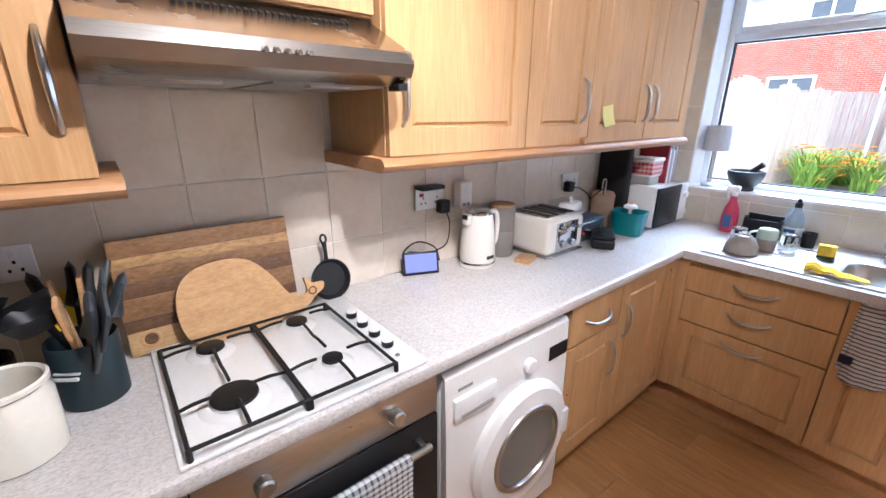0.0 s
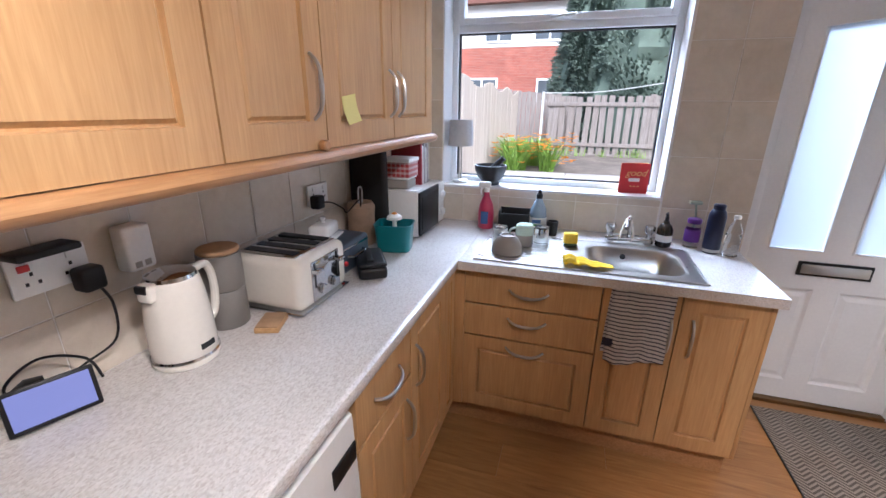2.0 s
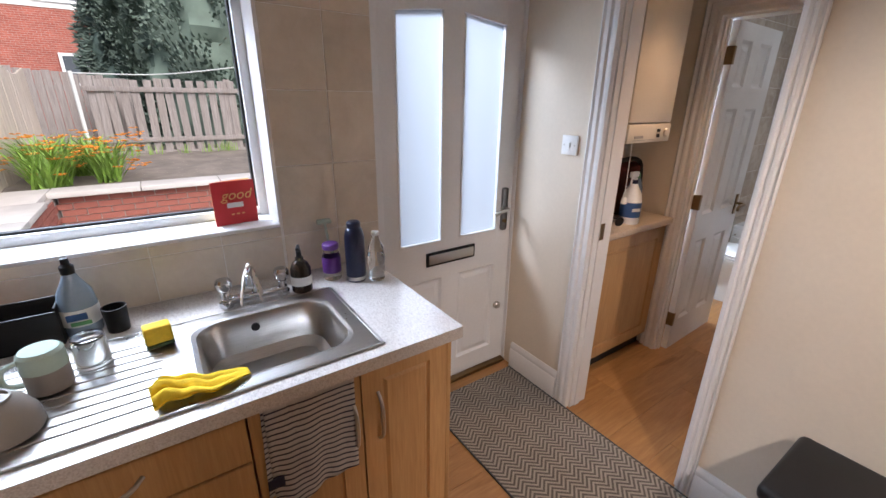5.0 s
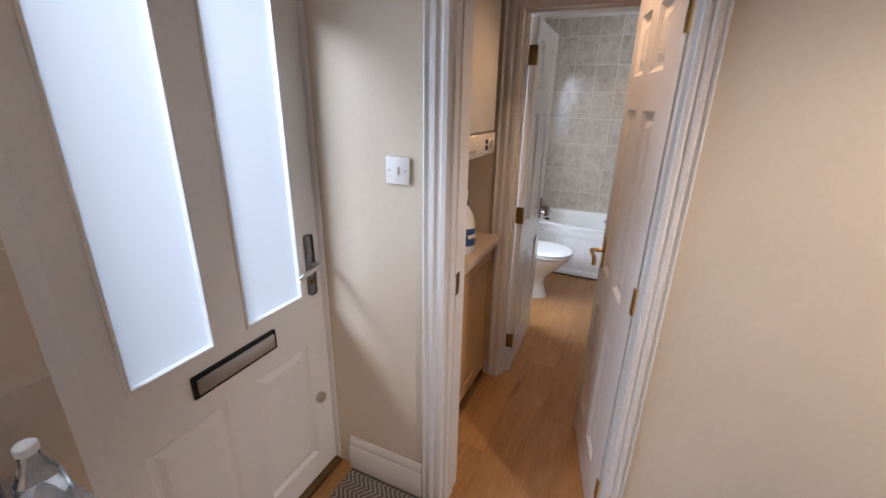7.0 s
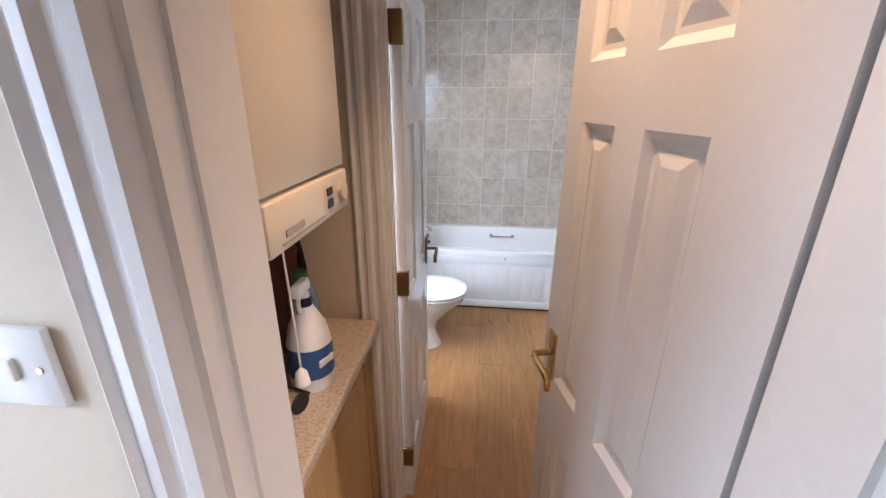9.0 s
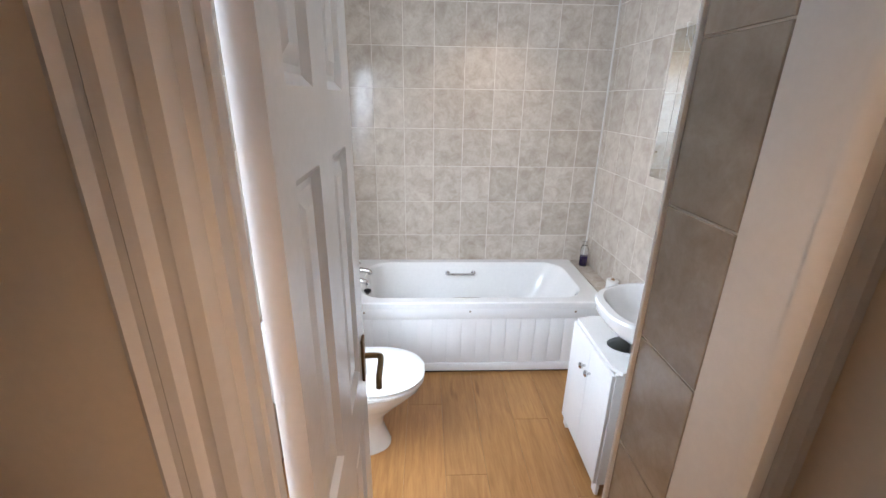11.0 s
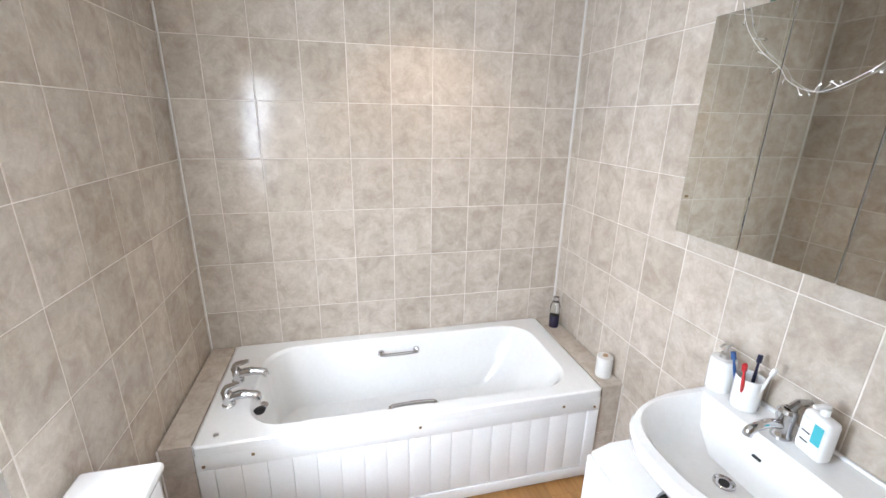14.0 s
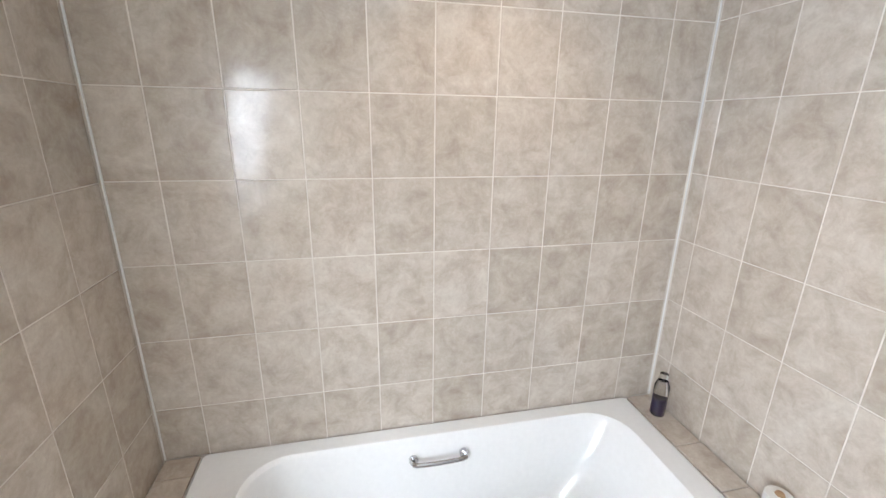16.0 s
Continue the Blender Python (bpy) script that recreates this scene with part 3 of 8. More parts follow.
def skirting(length, at, rz):
    bm = bmesh.new()
    prof = [(0, 0), (0, -0.018), (0.115, -0.018), (0.125, -0.012), (0.135, -0.014), (0.15, -0.012), (0.165, -0.005), (0.165, 0)]
    a = [bm.verts.new((0, y, z)) for z, y in prof]
    b = [bm.verts.new((length, y, z)) for z, y in prof]
    for k in range(len(prof) - 1):
        bm.faces.new((a[k], a[k + 1], b[k + 1], b[k]))
    bm.faces.new(a)
    bm.faces.new(b)
    return solid("baseboard", bm, GLOSS_WHITE, SK, "trim", at, rz, "structure")


skirting(0.36, (2.768, 3.185, 0), -90)
skirting(3.75, (2.768, 2.088, 0), -90)


def casing(name, x, ya, yb, top, facing, w=0.085, dep=0.024, dz=0.0, w_right=None):
    """Moulded boards round a doorway in a wall of constant x, one each side and one above."""
    head = w
    for side, y, w in (("left", yb, w), ("right", ya, w_right or w)):
        bm = bmesh.new()
        prof = [(0, 0), (0, 0.6), (0.08, 0.8), (0.18, 0.5), (0.28, 0.55), (0.36, 0.95), (0.5, 1.0), (0.6, 0.7), (0.7, 0.75), (0.78, 1.0), (0.95, 1.0), (1.0, 0.7), (1.0, 0)]
        s = 1 if side == "left" else -1
        lo = [bm.verts.new((x + facing * dep * d, y + s * w * (1 - u), dz)) for u, d in prof]
        hi = [bm.verts.new((x + facing * dep * d, y + s * w * (1 - u), top + head * (1 - u))) for u, d in prof]
        for k in range(len(prof) - 1):
            bm.faces.new((lo[k], lo[k + 1], hi[k + 1], hi[k]))
        bm.faces.new(lo)
        solid("trim", bm, GLOSS_WHITE, "white gloss moulded door architrave", "trim", kind="structure")
    bm = bmesh.new()
    prof = [(0, 0), (0, 0.6), (0.08, 0.8), (0.18, 0.5), (0.28, 0.55), (0.36, 0.95), (0.5, 1.0), (0.6, 0.7), (0.7, 0.75), (0.78, 1.0), (0.95, 1.0), (1.0, 0.7), (1.0, 0)]
    lo = [bm.verts.new((x + facing * dep * d, ya - (w_right or head) * (1 - u), top + head * (1 - u))) for u, d in prof]
    hi = [bm.verts.new((x + facing * dep * d, yb + head * (1 - u), top + head * (1 - u))) for u, d in prof]
    for k in range(len(prof) - 1):
        bm.faces.new((lo[k], lo[k + 1], hi[k + 1], hi[k]))
    solid("trim", bm, GLOSS_WHITE, "white gloss moulded door architrave", "trim", kind="structure")


def lining(x0, x1, ya, yb, top, t=0.022, hinge_x=None):
    hx = hinge_x or x1
    bm = box(x0, yb, 0, hx, yb + t, top + t)
    box(x0, ya - t, 0, x1, ya, top + t, bm=bm)
    box(x0, ya, top, x1, yb, top + t, bm=bm)
    xs = (x0 + x1) / 2
    box(xs - 0.03, yb - 0.006, 0, min(xs + 0.008, hx - 0.006), yb, top, bm=bm)
    return solid("trim", bm, GLOSS_WHITE, "white gloss door lining", "trim", kind="structure", smooth=False)


casing("kitchen", 2.768, 2.145, 2.732, 2.0, -1, 0.088, w_right=0.055)
lining(2.766, 2.893, 2.155, 2.722, 1.99)
casing("bath", 3.698, 2.165, 2.782, 1.975, -1, 0.10)
lining(3.696, 3.803, 2.160, 2.770, 1.965, hinge_x=3.746)
solid("strike_plate", box(2.80, 2.714, 0.95, 2.83, 2.719, 1.03, 0.001), ANTIQUE, "small dark metal strike plate in the door lining", "strike plate")


# ---- doors ----
def lever(parent, at, mat, side=-1, toward=-1):
    """Back plate and lever; at on the face, side: which way it stands off (y)."""
    x, y, z = at
    plate = part("handle_plate", box(x - 0.02, min(y, y + side * 0.008), z - 0.075, x + 0.02, max(y, y + side * 0.008), z + 0.06, 0.003), mat, parent, "metal lever plate")
    pts = curve_points([(x, y, z), (x, y + side * 0.045, z), (x + toward * 0.02, y + side * 0.055, z), (x + toward * 0.095, y + side * 0.055, z - 0.004), (x + toward * 0.105, y + side * 0.055, z - 0.03)], 5)
    part("lever", tube(pts, 0.0085, 10), mat, plate, "metal door lever")


def six_panel_door(name, label, at, rz, w, h, t=0.036, handle=BRASS, hand_x=None, hand_z=0.985, xs=None, mid_top=1.558):
    d = thing(name, label, "door", at, rz, kind="structure")
    st, mid = 0.095 * w / 0.61, 0.09 * w / 0.61
    pw = (w - 2 * st - mid) / 2
    xs = xs or [st, st + pw, st + pw + mid, w - st]
    zs = [0.20, 0.745, 0.915, mid_top, mid_top + 0.114, 1.87]
    cells = {(i, j): "p" for i in (1, 3) for j in (1, 3, 5)}
    part("door_leaf", panelled(w, h, t, xs, zs, cells, (0.016, 0.012, 0.035, 0.008), True), GLOSS_WHITE, d, "white panelled door leaf", False)
    hx = w - 0.055 if hand_x is None else hand_x
    lever(d, (hx, -t, hand_z), handle, -1, -1)
    lever(d, (hx, 0, hand_z), handle, 1, -1)
    for z in (0.22, 1.0, 1.79):
        part("hinge", box(-0.008 if handle is BRASS else -0.010, -t - 0.006, z - 0.045, 0.016, 0.004, z + 0.045, 0.003), ANTIQUE if handle is not BRASS else BRASS, d, "metal butt hinge")
    return d


six_panel_door("door_2", "white six-panel bathroom door standing wide open", (3.754, 2.767, 0.006), 2.0, 0.622, 1.955, handle=ANTIQUE, hand_z=0.925, xs=[0.077, 0.223, 0.340, 0.506], mid_top=1.522)
six_panel_door("door_3", "white six-panel kitchen door standing open", (2.900, 2.161, 0.006), 13.5, 0.585, 1.955, handle=BRASS, xs=[0.150, 0.294, 0.384, 0.510])

# back door
bd = thing("door_1", "white back door with two frosted glass lights and a letter plate", "door", (1.905, 3.30, 0), kind="structure")
dfm = box(0, -0.05, 0, 0.058, 0.05, 2.08, 0.004)
box(0.856, -0.05, 0, 0.865, 0.05, 2.08, 0.003, bm=dfm)
box(0.058, -0.05, 2.02, 0.856, 0.05, 2.08, 0.004, bm=dfm)
part("door_frame", dfm, UPVC, bd, "white door frame")
part("threshold", box(0.058, -0.06, 0, 0.856, 0.05, 0.02, 0.004), ANTIQUE, bd, "dark metal threshold")
LX = 0.062
leaf = panelled(0.791, 1.985, 0.045, [0.078, 0.325, 0.433, 0.688], [0.115, 0.655, 0.855, 1.905], {(1, 1): "p", (3, 1): "p", (1, 3): "g", (3, 3): "g"}, (0.014, 0.010, 0.03, 0.006), True)
shift(leaf, LX, 0.015, 0.025)
leaf_ob = part("door_leaf", leaf, UPVC, bd, "white moulded door leaf", False)
for x0, x1, zl, zr in ((0.078, 0.325, 1.868, 1.898), (0.433, 0.688, 1.898, 1.868)):
    arch = bmesh.new()
    vs = [arch.verts.new((LX + x, y, 0.025 + z)) for y in (-0.031, 0.012) for x, z in ((x0 - 0.001, zl), (x1 + 0.001, zr), (x1 + 0.001, 1.906), (x0 - 0.001, 1.906))]
    for q in ((0, 1, 2, 3), (4, 5, 6, 7), (0, 1, 5, 4)):
        arch.faces.new([vs[k] for k in q])
    part("arched_head", arch, UPVC, bd, "", False)
    pane = part("pane", box(LX + x0 - 0.003, -0.012, 0.875, LX + x1 + 0.003, -0.006, 1.935), FROST, bd, "frosted glass pane")
    pane.visible_shadow = False
    bead = bmesh.new()
    X0, X1, Z0 = LX + x0, LX + x1, 0.88
    box(X0, -0.034, Z0, X0 + 0.010, -0.014, Z0 + zl - 0.86, 0.002, bm=bead)
    box(X1 - 0.010, -0.034, Z0, X1, -0.014, Z0 + zr - 0.86, 0.002, bm=bead)
    box(X0 + 0.010, -0.034, Z0, X1 - 0.010, -0.014, Z0 + 0.010, 0.002, bm=bead)
    part("glazing_bead", bead, UPVC, bd)
letter = part("letter_plate", box(LX + 0.228, -0.042, 0.758, LX + 0.535, -0.030, 0.832, 0.004), BLACK, bd, "black-framed letter plate")
part("flap", box(LX + 0.240, -0.048, 0.77, LX + 0.523, -0.040, 0.82, 0.004), SATIN, letter, "satin metal letter flap")
hp = part("handle_plate", box(LX + 0.716, -0.040, 0.875, LX + 0.756, -0.029, 1.115, 0.0125, 3), PEWTER, bd, "dull grey handle plate")
part("lever", tube(curve_points([(LX + 0.736, -0.03, 1.0), (LX + 0.736, -0.072, 1.0), (LX + 0.712, -0.084, 1.002), (LX + 0.66, -0.086, 0.995), (LX + 0.625, -0.082, 0.982)], 5), 0.0095, 10), SATIN, hp, "satin lever")
part("lock_barrel", rod(0.011, -0.046, -0.036, (LX + 0.736, 0, 0.93), "y"), ANTIQUE, hp)
part("door_knob", rod(0.022, -0.055, -0.028, (LX + 0.718, 0, 0.41), "y", 20, None, 0.006), SATIN, bd, "small round metal door stop")

# light switch
sw = thing("light_switch", "white light switch plate on the cream wall", "switch", (2.768, 2.915, 1.368), -90)
part("plate", box(-0.044, -0.009, -0.044, 0.044, 0, 0.044, 0.003), WHITE_PLASTIC, sw)
part("rocker", shift(box(-0.006, -0.014, -0.012, 0.006, -0.008, 0.012, 0.001)), WHITE_PLASTIC, sw, "small rocker")
for s in (-0.03, 0.03):
    part("screw", rod(0.0035, -0.0105, -0.008, (s, 0, 0), "y", 10), SATIN, sw)

# ---- kitchen window ----
win = thing("window_1", "white framed kitchen window with a small top-hung fanlight", "window", (0.33, 3.39, 1.105), kind="structure")
W, H = 1.175, 1.155


def bars(w0, w1, h0, h1, t, y0, y1, bevel=0.006):
    bm = box(w0, y0, h0, w0 + t, y1, h1, bevel)
    box(w1 - t, y0, h0, w1, y1, h1, bevel, bm=bm)
    box(w0 + t, y0, h0, w1 - t, y1, h0 + t, bevel, bm=bm)
    box(w0 + t, y0, h1 - t, w1 - t, y1, h1, bevel, bm=bm)
    return bm


part("window_frame", bars(0, W, 0.01, H, 0.036, -0.03, 0.04), UPVC, win)
part("transom", box(0.036, -0.03, 0.835, W - 0.036, 0.04, 0.875, 0.006), UPVC, win)
sash = part("fanlight_sash", bars(0.036, W - 0.036, 0.875, H - 0.036, 0.035, -0.045, 0.02), UPVC, win, "white fanlight sash")
part("window_handle", tube([(0.5 * W - 0.05, -0.05, 0.893), (0.5 * W, -0.075, 0.893), (0.5 * W + 0.07, -0.078, 0.897)], 0.007, 8), SATIN, sash, "satin window handle")
part("gasket", bars(0.036, W - 0.036, 0.046, 0.835, 0.008, -0.012, 0.012, 0), GASKET, win, "black rubber gasket")
for z0, z1 in ((0.054, 0.827), (0.91, H - 0.071)):
    p = part("pane", box(0.044, -0.003, z0, W - 0.044, 0.003, z1), PANE, win, "clear glass pane")
    p.visible_shadow = False
part("window_sill", box(0.0, -0.205, 0.0, W, -0.03, 0.014, 0.005), GLOSS_WHITE, win, "white painted window sill")
rv = box(-0.001, -0.198, 0.014, 0.004, -0.03, H)
box(W - 0.004, -0.198, 0.014, W + 0.001, -0.03, H, bm=rv)
box(0.004, -0.198, H - 0.004, W - 0.004, -0.03, H, bm=rv)
part("reveal", rv, GLOSS_WHITE, win, "white painted window reveal", False)
blind = thing("roller_blind", "rolled-up cream blind at the head of the window", "blind", (0.36, 3.29, 2.19))
part("roll", rod(0.028, 0, 1.11, (0, 0, 0), "x", 20, None, 0.004), PAPER, blind)
part("bracket", box(-0.01, -0.03, -0.03, 0.0, 0.03, 0.07, 0.003), WHITE_PLASTIC, blind)
part("bracket", box(1.11, -0.03, -0.03, 1.12, 0.03, 0.07, 0.003), WHITE_PLASTIC, blind)

# bathroom window, mostly behind the open door
bw = thing("window_2", "white framed frosted bathroom window behind the door", "window", (3.83, 3.335, 0.95), kind="structure")
part("window_frame", bars(0, 0.97, 0, 1.0, 0.05, -0.03, 0.04), UPVC, bw)
part("transom", box(0.05, -0.03, 0.66, 0.92, 0.04, 0.71, 0.006), UPVC, bw)
for z0, z1 in ((0.05, 0.66), (0.71, 0.95)):
    p = part("pane", box(0.05, -0.003, z0, 0.92, 0.003, z1), FROST, bw, "frosted glass pane")
    p.visible_shadow = False
part("window_sill", box(0, -0.083, -0.002, 0.97, -0.03, 0.012, 0.004), GLOSS_WHITE, bw, "white tiled sill")

# ceiling fittings
def ceiling_spots(name, label, at, heads):
    f = thing(name, label, "ceiling light", at)
    part("ceiling_plate", rod(0.06, -0.025, 0, seg=28, bevel=0.006), CHROME, f)
    if len(heads) > 1:
        part("bar", tube([(heads[0][0], heads[0][1], -0.02), (0, 0, -0.02), (heads[-1][0], heads[-1][1], -0.02)], 0.009), CHROME, f)
    for hx, hy in heads:
        hd = part("spot_head", lathe([(0.0, -0.02), (0.03, -0.022), (0.034, -0.055), (0.030, -0.055), (0.026, -0.03), (0, -0.028)], 24, None, (hx, hy, 0)), CHROME, f)
        part("bulb", lathe([(0, -0.04), (0.018, -0.036), (0.022, -0.03), (0, -0.029)], 16, None, (hx, hy, 0)), BULB, hd, "warm bulb")


ceiling_spots("ceiling_light", "chrome three-head ceiling spotlight", (1.45, 0.8, CEIL), [(-0.2, -0.05), (0, 0.15), (0.2, -0.05)])
ceiling_spots("ceiling_light", "small round chrome ceiling downlight", (3.20, 2.48, CEIL), [(0, 0)])
ceiling_spots("ceiling_light", "small round chrome bathroom downlight", (5.75, 2.15, CEIL), [(0, 0)])
ceiling_spots("ceiling_light", "small round chrome bathroom downlight", (4.75, 2.15, CEIL), [(0, 0)])


# ---- kitchen cabinets ----
def base_unit(label, at, rz, w, fronts, h=0.735, d=0.56, z=0.14):
    """fronts: (x0, x1, z0, z1, handle) with handle (x, z, upright) or None; x along the run, front towards -y."""
    u = thing("base_cabinet", label, "kitchen cabinet", at, rz, "kitchen base cabinets")
    part("carcass", box(0.001, -d, z, w - 0.001, -0.02, z + h - 0.008), BEECH, u)
    for x0, x1, z0, z1, hd in fronts:
        f = cupboard_front(x1 - x0 - 0.004, z1 - z0 - 0.004, 0.02, 0.065) if z1 - z0 > 0.25 else box(0, -0.02, 0, x1 - x0 - 0.004, 0, z1 - z0 - 0.004, 0.003)
        shift(f, x0 + 0.002, -d - 0.001, z0 + 0.002)
        fr = part("door" if z1 - z0 > 0.4 else "drawer_front", f, BEECH, u, "", False)
        if hd:
            part("handle", shift(bow_handle(0.17, hd[2]), hd[0], -d - 0.021, hd[1]), SATIN, fr, "bowed satin metal handle")
    return u


# run along the tiled west wall: local x is world y, front faces the room
base_unit("beech-effect base cabinet under the worktop end", (0.0, -0.62, 0), 90, 0.985, [(0, 0.49, 0.14, 0.865, (0.44, 0.62, True)), (0.49, 0.985, 0.14, 0.865, (0.55, 0.62, True))], d=0.58)
base_unit("beech-effect drawer-over-door cabinet beside the washing machine", (0.0, 1.615, 0), 90, 0.37,
          [(0, 0.37, 0.685, 0.865, (0.185, 0.775, False)), (0, 0.37, 0.14, 0.68, (0.325, 0.52, True))], d=0.58)
base_unit("beech-effect corner base cabinet with one door", (0.0, 1.986, 0), 90, 0.56, [(0, 0.40, 0.14, 0.865, (0.045, 0.68, True)), (0.40, 0.545, 0.14, 0.865, None)], d=0.58)
base_unit("beech-effect three-drawer cabinet under the drainer", (0.622, 3.145, 0), 0, 0.608,
          [(0.022, 0.608, 0.70, 0.865, (0.31, 0.785, False)), (0.022, 0.608, 0.535, 0.697, (0.31, 0.645, False)), (0.022, 0.608, 0.14, 0.532, (0.31, 0.495, False))], d=0.58, h=0.60)
base_unit("beech-effect sink base cabinet with a towel over its door", (1.231, 3.145, 0), 0, 0.293, [(0, 0.293, 0.14, 0.865, (0.265, 0.68, True))], d=0.58, h=0.60)
base_unit("beech-effect end base cabinet with one door", (1.525, 3.145, 0), 0, 0.297, [(0, 0.297, 0.14, 0.865, (0.05, 0.675, True))], d=0.58, h=0.60)
solid("end_panel", box(1.8225, 2.545, 0.14, 1.838, 3.185, 0.868, 0.002), BEECH, "beech-effect end panel of the sink run", "panel")
solid("corner_post", box(0.583, 2.533, 0.14, 0.646, 2.575, 0.867, 0.002), BEECH, "beech-effect corner post between the two cabinet runs", "corner post")
pl = box(0.52, 1.612, 0.002, 0.535, 2.62, 0.138)
box(0.536, 2.605, 0.002, 1.83, 2.62, 0.138, bm=pl)
box(1.815, 2.62, 0.002, 1.83, 3.185, 0.138, bm=pl)
solid("plinth", pl, BEECH_RAIL, "beech-effect plinth under the base cabinets", "plinth", smooth=False)
wt1 = thing("worktop", "pale grey speckled laminate worktop over the base cabinets", "worktop")
part("slab", box(0.002, -0.62, 0.87, 0.598, 3.188, 0.91), WORKTOP, wt1, "", False)
wt_edge = bmesh.new()
prof = [(0.598, 0.87), (0.612, 0.87), (0.618, 0.873), (0.62, 0.879), (0.62, 0.900), (0.6175, 0.907), (0.611, 0.91), (0.598, 0.91)]
a = [wt_edge.verts.new((x, -0.62, z)) for x, z in prof]
b = [wt_edge.verts.new((x, 3.188, z)) for x, z in prof]
for k in range(len(prof) - 1):
    wt_edge.faces.new((a[k], a[k + 1], b[k + 1], b[k]))
wt_edge.faces.new(a)
wt_edge.faces.new(b)
part("front_edge", wt_edge, WORKTOP, wt1, "rounded laminate front edge")
wt2 = bmesh.new()
wx, wy, wv = [0.6205, 0.70, 1.58, 1.848], [2.5, 2.56, 2.96, 3.188], {}


def wvert(i, j, z):
    if (i, j, z) not in wv:
        wv[i, j, z] = wt2.verts.new((wx[i], wy[j], z))
    return wv[i, j, z]


for i in range(3):
    for j in range(3):
        if (i, j) != (1, 1):
            for z in (0.8702, 0.9098):
                wt2.faces.new([wvert(*q, z) for q in ((i, j), (i + 1, j), (i + 1, j + 1), (i, j + 1))])
        for (a0, a1), nb_ in ((((i, j), (i + 1, j)), (i, j - 1)), (((i, j + 1), (i + 1, j + 1)), (i, j + 1)), (((i, j), (i, j + 1)), (i - 1, j)), (((i + 1, j), (i + 1, j + 1)), (i + 1, j))):
            inside = 0 <= nb_[0] < 3 and 0 <= nb_[1] < 3 and nb_ != (1, 1)
            if (i, j) != (1, 1) and not inside:
                wt2.faces.new([wvert(*a0, 0.8702), wvert(*a1, 0.8702), wvert(*a1, 0.9098), wvert(*a0, 0.9098)])
bmesh.ops.bevel(wt2, geom=[e for e in wt2.edges if len(e.link_faces) == 2 and e.calc_face_angle() > 1 and abs(e.verts[0].co.z - e.verts[1].co.z) < 1e-6], offset=0.007, segments=3, profile=0.5, affect="EDGES")
solid("worktop", wt2, WORKTOP, "pale grey speckled laminate worktop round the sink", "worktop")


def wall_unit(label, y0, doors, z0=1.425, h=0.72, d=0.345):
    u = thing("wall_cabinet", label, "kitchen cabinet", (0.008, y0, z0), 90, "kitchen wall cabinets")
    w = doors[-1][1]
    part("carcass", box(0, -d + 0.001, 0, w, 0, h), BEECH, u)
    for x0, x1, hx in doors:
        dr = part("door", shift(cupboard_front(x1 - x0 - 0.004, h - 0.004, 0.02, 0.075), x0 + 0.002, -d, 0.002), BEECH, u, "", False)
        part("handle", shift(bow_handle(0.165, True), hx, -d - 0.021, 0.165), SATIN, dr, "bowed satin metal handle")
    return u


wall_unit("beech-effect wall cabinet beside the cooker hood", 0.99, [(0, 0.565, 0.045)])
wall_unit("beech-effect single wall cabinet", 1.557, [(0, 0.385, 0.325)])
wall_unit("beech-effect double wall cabinet beside the window", 1.944, [(0, 0.47, 0.435), (0.472, 0.925, 0.51)])
wall_unit("beech-effect wall cabinet at the hob end", -0.24, [(0, 0.605, 0.572)])
solid("knob_catch", rod(0.016, -0.012, 0.012, (0.385, 1.905, 1.438), "x", 18, None, 0.004), BEECH_RAIL, "small round wooden knob on the cabinet edge", "knob")


def pelmet(y0, y1):
    prof = [(0.02, -0.038), (0.385, -0.038), (0.397, -0.03), (0.402, -0.019), (0.397, -0.008), (0.385, 0), (0.02, 0)]
    bm = bmesh.new()
    a = [bm.verts.new((x, y0, 1.424 + z)) for x, z in prof]
    b = [bm.verts.new((x, y1, 1.424 + z)) for x, z in prof]
    for k in range(len(prof)):
        bm.faces.new((a[k], a[(k + 1) % len(prof)], b[(k + 1) % len(prof)], b[k]))
    bm.faces.new(a)
    bm.faces.new(b)
    solid("pelmet", bm, BEECH_RAIL, "rounded beech pelmet under the wall cabinets", "pelmet")


pelmet(0.955, 2.875)
pelmet(-0.24, 0.40)
note = box(-0.041, -0.0015, -0.041, 0.041, 0, 0.041)
bmesh.ops.subdivide_edges(note, edges=note.edges, cuts=4, use_grid_fill=True)
for v in note.verts:
    v.co.y -= 0.014 * max(0.0, (0.03 - v.co.z) / 0.07) ** 2
solid("sticky_note", shift(note, ry=-8), POSTIT, "yellow sticky note on a cabinet door", "note", (0.3755, 2.075, 1.535), 90)

# cooker hood
hood = thing("cooker_hood", "brushed steel visor cooker hood over the hob", "cooker hood", (0.01, 0.372, 1.605), 90)
hp_bm = bmesh.new()
prof = [(0, 0), (-0.44, 0.0), (-0.485, 0.018), (-0.497, 0.045), (-0.485, 0.07), (-0.29, 0.165), (0, 0.165)]
a = [hp_bm.verts.new((0, y, z)) for y, z in prof]
b = [hp_bm.verts.new((0.612, y, z)) for y, z in prof]
for k in range(len(prof)):
    hp_bm.faces.new((a[k], a[(k + 1) % len(prof)], b[(k + 1) % len(prof)], b[k]))
hp_bm.faces.new(a)
hp_bm.faces.new(b)
hb = part("canopy", hp_bm, HOOD_STEEL, hood, "brushed steel canopy")
part("filter", box(0.03, -0.40, -0.004, 0.295, -0.04, 0.001, 0.001), GREY_SIDE, hood, "grease filter panel")
